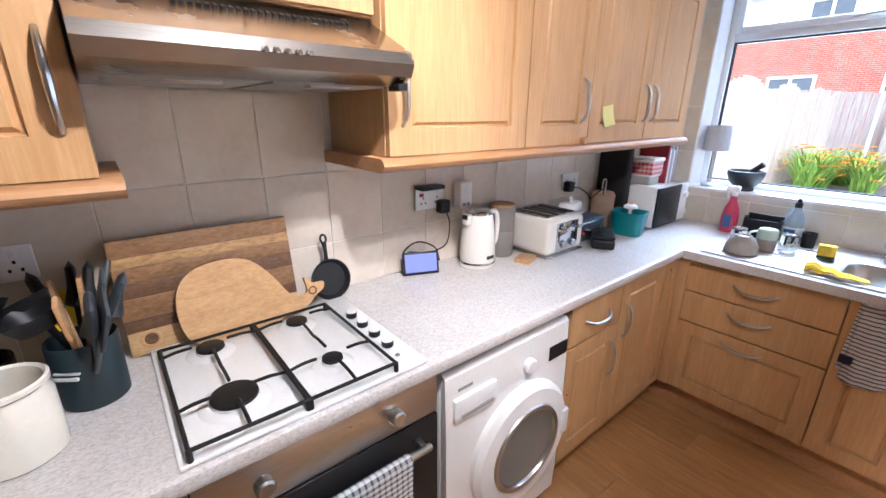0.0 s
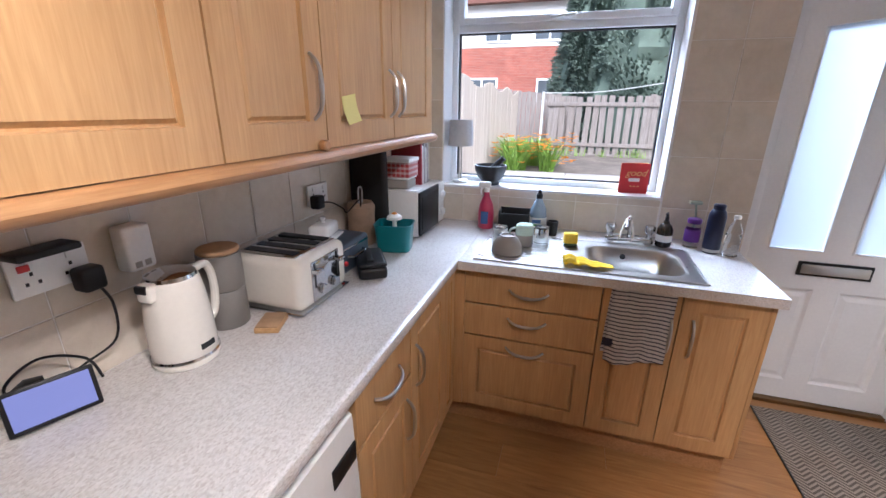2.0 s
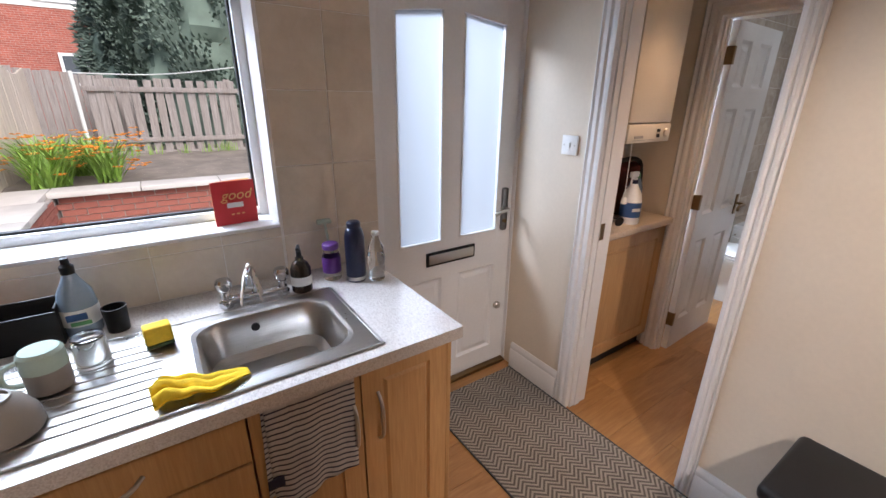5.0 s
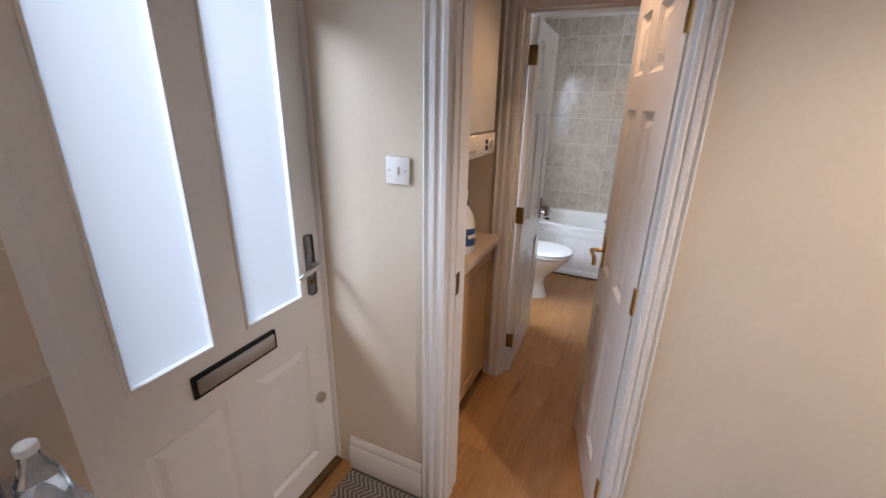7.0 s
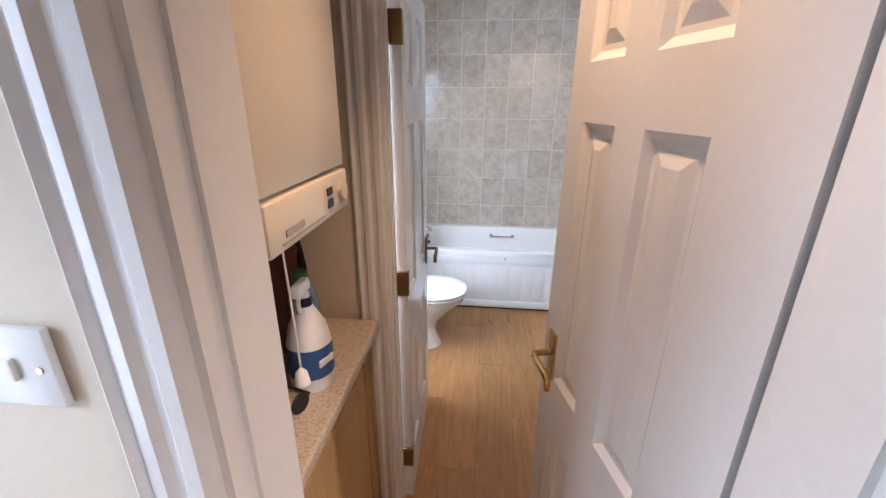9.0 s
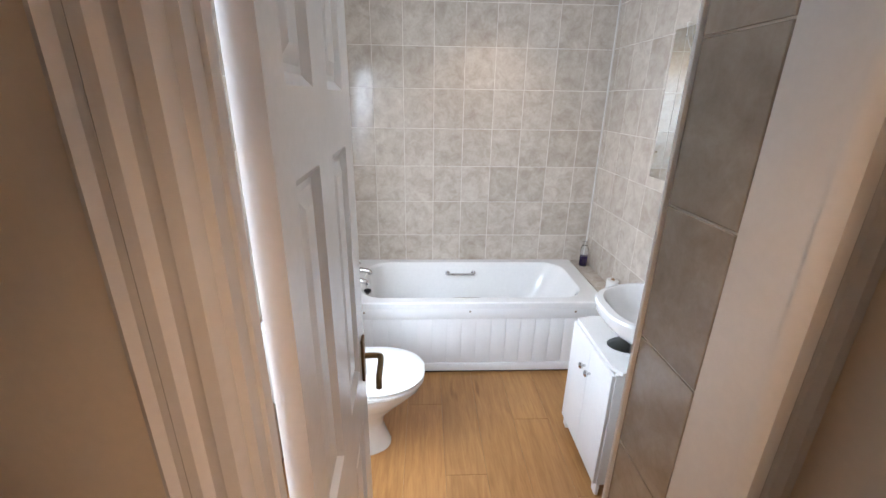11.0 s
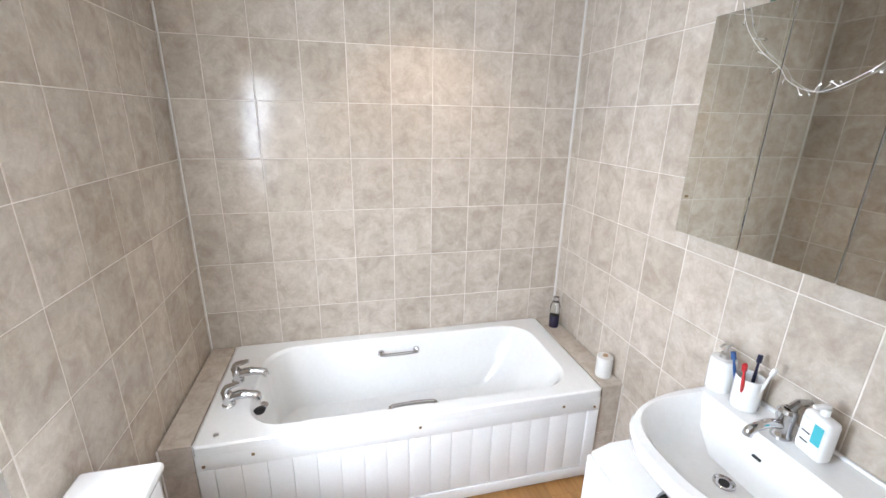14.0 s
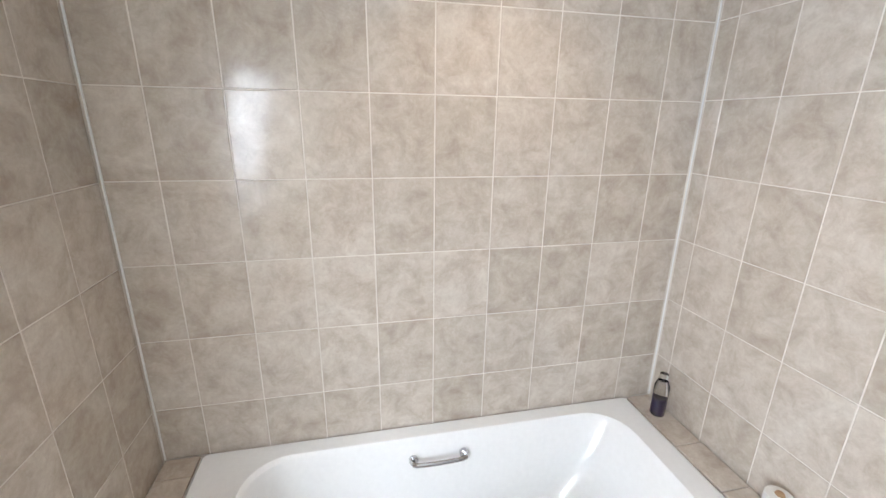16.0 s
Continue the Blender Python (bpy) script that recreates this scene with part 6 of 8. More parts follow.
nav = bottle("drinks_flask", "navy steel drinks flask", "flask", (1.717, 3.005, 0.91), [(0, 0), (0.035, 0), (0.037, 0.004), (0.037, 0.175), (0.030, 0.20), (0.022, 0.208), (0, 0.208)], NAVY_STEEL)
part("lid", lathe([(0.025, 0.206), (0.026, 0.225), (0.020, 0.231), (0, 0.232)], 22), NAVY_STEEL, nav)
part("base_band", lathe([(0.0372, 0.006), (0.0376, 0.008), (0.0376, 0.018), (0.0372, 0.020)], 28), SATIN, nav, "thin printed band")
clr = bottle("water_bottle", "clear plastic water bottle with a white cap", "bottle", (1.783, 2.965, 0.91), [(0, 0.004), (0.026, 0), (0.031, 0.006), (0.030, 0.04), (0.0315, 0.05), (0.030, 0.06), (0.0315, 0.10), (0.028, 0.13), (0.013, 0.165), (0.013, 0.18), (0, 0.18)], CLEAR_PLASTIC)
part("cap", rod(0.0145, 0.176, 0.192, seg=20, bevel=0.002), WHITE_PLASTIC, clr, "white cap")
part("label", lathe([(0.0318, 0.065), (0.0322, 0.067), (0.0322, 0.098), (0.0318, 0.10)], 28), CLEAR_PLASTIC, clr)
brsh = thing("bottle_brush", "green-handled bottle brush hung behind the flask", "brush", (1.672, 3.15, 0.91))
part("handle", tube([(0, 0.01, 0.0), (0, 0.015, 0.12), (-0.015, 0.0, 0.205)], 0.005, 8), MINT, brsh)
part("brush_head", box(-0.045, -0.018, 0.195, 0.01, 0.010, 0.212, 0.005), MINT, brsh, "pale green brush head")

# ---- window sill ----
lamp = thing("table_lamp", "slim table lamp with a grey drum shade on the sill", "lamp", (0.412, 3.285, 1.119))
part("base", lathe([(0, 0), (0.044, 0), (0.046, 0.004), (0.046, 0.016), (0.040, 0.020), (0, 0.021)], 32), SATIN, lamp)
part("stem", rod(0.0045, 0.02, 0.23, (-0.006, 0, 0)), SATIN, lamp)
part("stem", rod(0.0045, 0.02, 0.23, (0.006, 0, 0)), SATIN, lamp)
part("shade", lathe([(0.070, 0.215), (0.0715, 0.215), (0.066, 0.36), (0.0645, 0.36), (0.070, 0.215)], 40), SHADE, lamp, "grey fabric drum shade")
part("cord", tube(curve_points([(-0.04, 0, 0.006), (-0.07, -0.05, 0.006), (-0.076, -0.08, 0.004)], 6), 0.003, 6), WHITE_PLASTIC, lamp, "white cord")
mortar = thing("mortar_and_pestle", "black granite mortar with its pestle on the sill", "mortar", (0.598, 3.275, 1.119))
part("mortar", lathe([(0, 0), (0.052, 0), (0.056, 0.006), (0.05, 0.02), (0.075, 0.045), (0.092, 0.09), (0.093, 0.112), (0.083, 0.113), (0.078, 0.09), (0.06, 0.05), (0, 0.035)], 40), GRANITE, mortar)
part("pestle", tube([(-0.02, 0, 0.06), (0.03, 0.0, 0.115), (0.075, 0.0, 0.155)], [0.02, 0.014, 0.016], 14), GRANITE, mortar)
card = thing("greetings_card", "red greetings card with gold script standing on the sill", "card", (1.302, 3.262, 1.119), 6)
part("card_front", box(0, -0.001, 0, 0.145, 0.001, 0.158), RED, card, "", False)
part("card_back", shift(box(0, -0.001, 0, 0.145, 0.001, 0.158), 0.0, 0.002, 0, rz=14), GOLD, card, "orange-gold inside leaf", False)
part("sticker", box(0.045, -0.0025, 0.062, 0.10, -0.0012, 0.080), WHITE_LABEL, card, "small white label", False)
fc = bpy.data.curves.new("lettering", "FONT")
fc.body, fc.size, fc.extrude, fc.shear = "good", 0.05, 0.0004, 0.3
fo = new("lettering", fc)
fo.data.materials.append(GOLD)
fo.parent = card
fo.matrix_basis = pose(0.028, -0.0022, 0.092, 90, 0, 0)
tagged(fo, "gold script lettering")
for k in range(3):
    part("printed_mark", box(0.055 + 0.018 * k, -0.0022, 0.035, 0.065 + 0.018 * k, -0.0012, 0.040), GOLD, card, "", False)

# ---- floor things in the kitchen ----
rug = thing("runner_rug", "grey and cream herringbone runner on the floor by the back door", "rug", (2.135, 1.05, 0.001))
part("weave", box(0, 0, 0, 0.60, 2.12, 0.008, 0.003), RUG, rug)
part("bound_edge", box(-0.006, 0, 0, 0.0, 2.12, 0.0095, 0.002), SLATE_PLASTIC, rug, "dark bound edge")
part("bound_edge", box(0.60, 0, 0, 0.606, 2.12, 0.0095, 0.002), SLATE_PLASTIC, rug, "dark bound edge")
bin_ = thing("pedal_bin", "black plastic kitchen bin against the cream wall", "bin", (2.56, 1.62, 0))
part("body", box(-0.17, -0.21, 0.0, 0.17, 0.21, 0.505, 0.03, 3), BLACK, bin_)
part("lid", box(-0.175, -0.215, 0.507, 0.175, 0.215, 0.562, 0.022, 3), BLACK, bin_, "black lid")

# ---- lobby ----
lc = thing("base_cabinet", "beech-effect cupboard under the boiler", "cabinet", (2.905, 3.20, 0), 0)
part("carcass", box(0.0, -0.325, 0.08, 0.775, 0, 0.868), BEECH, lc)
part("door", shift(cupboard_front(0.77, 0.75, 0.018, 0.07), 0.002, -0.326, 0.10), BEECH, lc)
part("plinth", box(0.0, -0.30, 0.002, 0.775, -0.285, 0.08), MATT_BLACK, lc)
solid("worktop", box(2.895, 2.812, 0.872, 3.665, 3.205, 0.91, 0.008, 3), BEIGE_TOP, "beige speckled worktop under the boiler", "worktop")
boil = thing("boiler", "cream wall-hung boiler with a control strip", "boiler", (3.035, 3.205, 1.37))
part("casing", box(0, -0.40, 0.095, 0.372, 0, 0.84, 0.006), BOILER, boil)
ctl = part("control_strip", box(0, -0.405, 0.0, 0.372, 0, 0.088, 0.006), BOILER, boil, "control strip")
part("dial", rod(0.021, -0.415, -0.403, (0.325, 0, 0.045), "y", 24, None, 0.003), BOILER, ctl, "round dial")
part("display", box(0.245, -0.4075, 0.048, 0.272, -0.404, 0.064), BLACK, ctl, "", False)
part("display", box(0.245, -0.4075, 0.022, 0.272, -0.404, 0.040), BLACK, ctl, "", False)
part("badge", box(0.055, -0.4075, 0.022, 0.125, -0.404, 0.034), GREY_SIDE, ctl, "dark maker's badge", False)
part("panel_line", box(0.04, -0.4065, 0.012, 0.23, -0.404, 0.0145), GREY_SIDE, ctl, "", False)
part("pull_cord", tube(curve_points([(0.10, -0.37, 0.0), (0.102, -0.372, -0.12), (0.106, -0.372, -0.27)], 5), 0.0022, 6), WHITE_PLASTIC, boil, "white hanging cord")
part("cord_weight", lathe([(0, -0.27), (0.012, -0.285), (0.016, -0.31), (0, -0.315)], 16, None, (0.106, -0.372, 0)), WHITE_PLASTIC, boil, "white cord weight")
part("pipe", rod(0.011, -0.45, 0.0, (0.06, -0.05, 0)), BRASS, boil, "copper pipe")
part("pipe", rod(0.009, -0.45, 0.0, (0.16, -0.05, 0)), BRASS, boil, "copper pipe")
sp2 = bottle("spray_bottle", "white cleaning spray with a blue label", "spray bottle", (3.335, 2.905, 0.91), [(0, 0), (0.052, 0), (0.056, 0.006), (0.056, 0.12), (0.046, 0.17), (0.022, 0.215), (0.015, 0.235), (0, 0.235)], WHITE_PLASTIC)
part("label", lathe([(0.0565, 0.04), (0.057, 0.042), (0.057, 0.122), (0.0565, 0.124)], 28), BLUE_LABEL, sp2, "dark blue label")
part("label_mark", shift(box(-0.03, -0.0585, 0.076, 0.02, -0.054, 0.094, 0.001), rz=-20), WHITE_LABEL, sp2, "", False)
trigger(sp2, 0.246, WHITE_PLASTIC)
part("collar_ring", rod(0.019, 0.222, 0.246, seg=20, bevel=0.003), NAVY_STEEL, sp2, "dark blue collar")
gb_ = bottle("cleaning_bottle", "clear blue-green cleaning bottle", "bottle", (3.45, 2.965, 0.91), [(0, 0), (0.040, 0), (0.042, 0.006), (0.042, 0.18), (0.024, 0.235), (0, 0.235)], BLUE_LIQUID)
part("cap", rod(0.020, 0.235, 0.262, seg=18, bevel=0.003), GREEN_LABEL, gb_, "green cap")
tb_ = bottle("cleaning_bottle", "slim purple cleaning bottle", "bottle", (3.17, 2.985, 0.91), [(0, 0), (0.026, 0), (0.028, 0.006), (0.028, 0.12), (0.014, 0.16), (0, 0.16)], PURPLE)
part("cap", rod(0.013, 0.16, 0.19, seg=16, bevel=0.003), PINK, tb_, "pink cap")
bgx = thing("shopping_bag", "dark red and black bag slumped at the back of the worktop", "bag", (3.22, 3.04, 0.91))
bm_ = box(0, 0, 0, 0.40, 0.12, 0.30, 0.03, 3)
bmesh.ops.subdivide_edges(bm_, edges=bm_.edges, cuts=2)
for v in bm_.verts:
    v.co += Vector((0.012 * math.sin(v.co.z * 50), 0.012 * math.sin(v.co.x * 40 + v.co.z * 30), 0.02 * math.sin(v.co.x * 18)))
part("bag", bm_, plain("dark_red_cloth", (0.10, 0.014, 0.012), 0.7, 0, 0.25, 20, 0.2), bgx)
part("strap", tube(curve_points([(0.04, 0.01, 0.29), (0.18, 0.0, 0.33), (0.36, 0.0, 0.31), (0.40, -0.005, 0.14)], 6), 0.014, 8), MATT_BLACK, bgx, "black strap")
gla = thing("sunglasses", "black sunglasses and keys lying on the worktop", "sunglasses", (3.19, 2.90, 0.911), -20)
for s in (-1, 1):
    part("lens", shift(lathe([(0, -0.002), (0.026, -0.002), (0.028, 0.0), (0.026, 0.003), (0, 0.003)], 20, None, (s * 0.034, 0, 0.024), "y")), BLACK, gla, "dark lens")
    part("temple", tube(curve_points([(s * 0.064, 0, 0.03), (s * 0.066, 0.07, 0.022), (s * 0.060, 0.13, 0.006)], 5), 0.003, 6), BLACK, gla, "thin arm")
part("bridge", tube([(-0.010, 0, 0.03), (0.010, 0, 0.03)], 0.003, 6), BLACK, gla)
sg = thing("sunglasses", "second pair of black sunglasses on the worktop edge", "sunglasses", (3.075, 2.862, 0.911), 40)
for s in (-1, 1):
    part("lens", lathe([(0, -0.002), (0.026, -0.002), (0.028, 0.0), (0.026, 0.003), (0, 0.003)], 20, None, (s * 0.034, 0, 0.026), "y"), BLACK, sg, "dark lens")
    part("temple", tube(curve_points([(s * 0.064, 0, 0.03), (s * 0.066, 0.07, 0.022), (s * 0.060, 0.13, 0.006)], 5), 0.003, 6), BLACK, sg, "thin arm")
part("bridge", tube([(-0.010, 0, 0.03), (0.010, 0, 0.03)], 0.003, 6), BLACK, sg)
wb_ = thing("white_packet", "crumpled white packet at the back of the worktop", "packet", (2.99, 2.98, 0.91))
bm_ = box(0, 0, 0, 0.12, 0.12, 0.17, 0.02, 2)
for v in bm_.verts:
    v.co += Vector((0.03 * v.co.z, 0.01 * math.sin(v.co.z * 60), 0))
part("packet", bm_, PAPER, wb_)

# ---- bathroom ----
RIM = 0.50
bath = thing("bath", "white enamelled bath with chrome taps and a grooved panel", "bath", (0, 0, 0))
BX0, BX1, BY0, BY1 = 5.478, 6.180, 1.475, 3.128
tub_bm = bmesh.new()
loft(tub_bm, [rounded(BX0, BX1, BY0, BY1, RIM - 0.042, 0.02), rounded(BX0, BX1, BY0, BY1, RIM - 0.006, 0.02), rounded(BX0 + 0.006, BX1 - 0.004, BY0 + 0.006, BY1 - 0.006, RIM, 0.02),
              rounded(BX0 + 0.062, BX1 - 0.062, BY0 + 0.10, BY1 - 0.155, RIM + 0.001, 0.15), rounded(BX0 + 0.072, BX1 - 0.072, BY0 + 0.115, BY1 - 0.165, RIM - 0.012, 0.15),
              rounded(BX0 + 0.095, BX1 - 0.095, BY0 + 0.20, BY1 - 0.19, RIM - 0.20, 0.14), rounded(BX0 + 0.12, BX1 - 0.12, BY0 + 0.30, BY1 - 0.21, RIM - 0.33, 0.12),
              rounded(BX0 + 0.17, BX1 - 0.17, BY0 + 0.38, BY1 - 0.26, RIM - 0.37, 0.08)])
part("tub", tub_bm, CERAMIC, bath, "white enamelled tub")
pn = part("bath_panel", box(5.494, 1.478, 0.018, 5.504, 3.125, 0.4555), WHITE_PLASTIC, bath, "white bath panel")
part("panel_rail", box(5.481, 1.478, 0.388, 5.4935, 3.125, 0.456, 0.003), WHITE_PLASTIC, pn)
part("panel_rail", box(5.481, 1.478, 0.018, 5.4935, 3.125, 0.075, 0.003), WHITE_PLASTIC, pn)
nb = 17
for k in range(nb):
    y0 = 1.535 + k * (3.068 - 1.535) / nb
    part("panel_board", box(5.486, y0 + 0.0008, 0.0755, 5.4938, y0 + (3.068 - 1.535) / nb - 0.0008, 0.3875, 0.001), WHITE_PLASTIC, pn)
part("panel_stile", box(5.481, 1.478, 0.0755, 5.4935, 1.533, 0.3875, 0.003), WHITE_PLASTIC, pn)
part("panel_stile", box(5.481, 3.070, 0.0755, 5.4935, 3.125, 0.3875, 0.003), WHITE_PLASTIC, pn)
for y, z in ((3.10, 0.41), (2.93, 0.435), (2.30, 0.44), (1.66, 0.435), (1.505, 0.41), (3.10, 0.10)):
    part("screw_cap", rod(0.006, 5.475, 5.482, (0, y, z), "x", 14, None, 0.002), ANTIQUE, pn, "dark screw head")
part("shadow_strip", box(5.498, 1.478, 0.0, 5.504, 3.125, 0.018), MATT_BLACK, bath, "dark gap strip at the floor")
for x, zh in ((6.086, 0.43), (5.572, 0.455)):
    s = -1 if x > 6 else 1
    gr = part("grab_handle", tube(curve_points([(x, 2.405, zh), (x + s * 0.035, 2.395, zh + 0.004), (x + s * 0.035, 2.225, zh + 0.004), (x, 2.215, zh)], 5), 0.0085, 10), CHROME, bath, "chrome grab handle")
    for y in (2.405, 2.215):
        part("handle_base", rod(0.017, -0.012, 0.006, (x, y, zh), "x", 16, None, 0.003), CHROME, gr)
for x in (5.865, 5.70):
    tpb = part("bath_tap", lathe([(0.026, RIM), (0.026, RIM + 0.008), (0.020, RIM + 0.014), (0.021, RIM + 0.055), (0.016, RIM + 0.062), (0, RIM + 0.063)], 24, None, (x, 3.055, 0)), CHROME, bath, "chrome bath tap")
    part("spout", tube(curve_points([(x, 3.05, RIM + 0.035), (x - 0.004, 3.0, RIM + 0.048), (x - 0.008, 2.945, RIM + 0.040), (x - 0.008, 2.935, RIM + 0.022)], 6), [0.019] * 8 + [0.017] * 6 + [0.015] * 5, 12), CHROME, tpb)
    part("tap_lever", tube(curve_points([(x, 3.062, RIM + 0.06), (x, 3.05, RIM + 0.085), (x - 0.004, 3.0, RIM + 0.10)], 5), [0.018, 0.017, 0.016, 0.015, 0.014, 0.013, 0.012, 0.011, 0.010, 0.009, 0.008], 12), CHROME, tpb, "chrome tap lever")
part("plug_chain", tube(curve_points([(5.80, 2.985, RIM + 0.004), (5.78, 2.955, RIM - 0.03), (5.72, 2.945, RIM - 0.05), (5.66, 2.93, RIM - 0.01), (5.645, 2.925, RIM + 0.004)], 8), 0.0022, 6), SATIN, bath, "plug chain")
part("bath_plug", lathe([(0, 0), (0.020, 0.0), (0.023, 0.010), (0.012, 0.016), (0, 0.017)], 20, None, (5.63, 2.925, RIM + 0.002)), BLACK, bath, "black rubber plug")
part("overflow", lathe([(0, 0.0), (0.027, 0.001), (0.028, 0.006), (0.010, 0.009), (0, 0.010)], 22, None, (5.765, 2.948, RIM - 0.075)), CHROME, bath, "chrome overflow")
part("tap_hole_cover", rod(0.010, RIM, RIM + 0.005, (5.53, 3.06, 0), "z", 16, None, 0.002), SATIN, bath, "small metal stud")

# tiled ledges at both ends of the bath
ledge_l = structure("ledge_north", box(5.50, 3.132, 0, 6.185, 3.25, RIM - 0.014), GROUT, "tiled ledge at the tap end of the bath")
ledge_r = structure("ledge_south", box(5.50, 1.355, 0, 6.185, 1.471, RIM - 0.014), GROUT, "tiled ledge at the foot end of the bath")

shp = bottle("shampoo_bottle", "clear bottle part-filled with violet liquid", "bottle", (6.06, 1.415, RIM), [(0, 0), (0.026, 0), (0.028, 0.004), (0.028, 0.13), (0.018, 0.155), (0, 0.155)], CLEAR_PLASTIC)
part("liquid", lathe([(0, 0.003), (0.0255, 0.004), (0.0255, 0.075), (0, 0.075)], 24), VIOLET_LIQUID, shp, "violet liquid")
part("cap", rod(0.016, 0.155, 0.185, seg=20, bevel=0.003), CLEAR_PLASTIC, shp, "pale cap")
tr = thing("toilet_roll", "white roll standing on the bath ledge", "toilet roll", (5.575, 1.415, RIM))
part("roll", lathe([(0.010, 0), (0.034, 0), (0.036, 0.004), (0.036, 0.096), (0.034, 0.10), (0.010, 0.10), (0.010, 0)], 32), PAPER, tr)
part("top_flap", lathe([(0.0, 0.101), (0.013, 0.102), (0.010, 0.108), (0, 0.109)], 14), CORK, tr, "brown core")

# toilet: local +x faces away from the north wall (towards -y in the room)
wc = thing("toilet", "white close-coupled toilet with the lid down", "toilet", (4.945, 3.24, 0), -90)


def oval(x0, x1, half, z, n=40, blunt=0.85):
    pts = []
    for k in range(n):
        q = 2 * math.pi * k / n
        c_, s_ = math.cos(q), math.sin(q)
        px = (x0 + x1) / 2 + (x1 - x0) / 2 * (c_ if c_ > 0 else math.copysign(abs(c_) ** 0.55, c_))
        pts.append((px, half * math.copysign(abs(s_) ** blunt, s_), z))
    return pts


wb1 = bmesh.new()
loft(wb1, [oval(0.14, 0.50, 0.105, 0.0), oval(0.15, 0.49, 0.10, 0.03), oval(0.17, 0.46, 0.085, 0.12), oval(0.17, 0.48, 0.09, 0.19), oval(0.16, 0.57, 0.14, 0.28), oval(0.15, 0.65, 0.178, 0.36), oval(0.15, 0.655, 0.182, 0.385), oval(0.17, 0.64, 0.17, 0.39)])
part("bowl", wb1, CERAMIC, wc, "white ceramic bowl and pedestal")
st_ = bmesh.new()
loft(st_, [oval(0.20, 0.66, 0.183, 0.392), oval(0.195, 0.668, 0.190, 0.398), oval(0.195, 0.668, 0.190, 0.406), oval(0.20, 0.66, 0.184, 0.411)])
part("seat", st_, WHITE_PLASTIC, wc, "white toilet seat")
ld = bmesh.new()
loft(ld, [oval(0.19, 0.66, 0.183, 0.414), oval(0.185, 0.67, 0.191, 0.420), oval(0.185, 0.67, 0.191, 0.428), oval(0.19, 0.655, 0.18, 0.435), oval(0.25, 0.60, 0.13, 0.439)])
part("lid", ld, WHITE_PLASTIC, wc, "white closed lid")
part("cistern", box(0.005, -0.185, 0.38, 0.185, 0.185, 0.735, 0.025, 4), CERAMIC, wc, "white ceramic cistern")
part("cistern_lid", box(0.0, -0.192, 0.736, 0.195, 0.192, 0.768, 0.014, 3), CERAMIC, wc, "white cistern lid")
part("flush_button", lathe([(0.024, 0.766), (0.024, 0.772), (0.019, 0.775), (0.017, 0.771), (0, 0.771)], 24, None, (0.10, 0, 0)), CHROME, wc, "round chrome flush button")
for s in (-0.07, 0.07):
    part("hinge", rod(0.011, 0.40, 0.43, (0.205, s, 0), "z", 14, None, 0.003), WHITE_PLASTIC, wc)

# wash basin: local -y faces the room after turning; built in place
bas = thing("wash_basin", "white semi-recessed wash basin on the tiled wall", "wash basin", (4.79, 1.362, 0))
RB = 0.835


def dee(w, d, z, n=24, back=0.0, y_in=0.0):
    """A D outline: straight at the wall, bowed to the front."""
    pts = [(w / 2, back + y_in, z)]
    for k in range(n + 1):
        q = math.pi * k / n
        c_, s_ = math.cos(q), math.sin(q)
        pts.append((w / 2 * math.copysign(abs(c_) ** 0.72, c_), back + y_in + (d - y_in) * (0.30 + 0.70 * s_ ** 0.9) if 0 < k < n else back + y_in + (d - y_in) * 0.22, z))
    pts.append((-w / 2, back + y_in, z))
    return pts


bb1 = bmesh.new()
loft(bb1, [dee(0.24, 0.28, RB - 0.19), dee(0.32, 0.36, RB - 0.15), dee(0.45, 0.45, RB - 0.08), dee(0.475, 0.475, RB - 0.045), dee(0.48, 0.482, RB - 0.01), dee(0.472, 0.476, RB), dee(0.43, 0.445, RB + 0.001, y_in=0.125), dee(0.405, 0.43, RB - 0.012, y_in=0.14),
           dee(0.33, 0.38, RB - 0.085, y_in=0.165), dee(0.20, 0.30, RB - 0.125, y_in=0.19), dee(0.06, 0.24, RB - 0.132, y_in=0.21)])
part("basin", bb1, CERAMIC, bas, "white ceramic bowl")
part("waste", lathe([(0, -0.001), (0.012, 0.0), (0.020, 0.001), (0.024, 0.006), (0.027, 0.004), (0.028, 0.0)], 26, None, (0.012, 0.225, RB - 0.130)), CHROME, bas, "chrome waste")
part("waste_hole", rod(0.013, RB - 0.130, RB - 0.1275, (0.012, 0.225, 0), "z", 18), BLACK, bas, "dark plughole", False)
part("overflow", box(-0.012, 0.152, RB - 0.052, 0.012, 0.158, RB - 0.044, 0.002), BLACK, bas, "dark overflow slot", False)
part("trap", rod(0.02, 0.36, RB - 0.18, (0, 0.19, 0), "z", 18), WHITE_PLASTIC, bas, "white waste pipe")
bt_ = part("basin_tap", lathe([(0.025, RB), (0.025, RB + 0.01), (0.021, RB + 0.016), (0.021, RB + 0.05), (0.024, RB + 0.058), (0.024, RB + 0.078), (0.018, RB + 0.086), (0, RB + 0.088)], 26, None, (0.012, 0.075, 0)), CHROME, bas, "chrome basin tap")
part("spout", tube(curve_points([(0.012, 0.08, RB + 0.035), (0.012, 0.13, RB + 0.05), (0.012, 0.185, RB + 0.042), (0.012, 0.195, RB + 0.025)], 6), 0.0125, 12), CHROME, bt_)
part("tap_lever", tube([(0.012, 0.075, RB + 0.08), (0.012, 0.045, RB + 0.10), (0.0, 0.02, RB + 0.105)], [0.014, 0.011, 0.009], 10), CHROME, bt_)
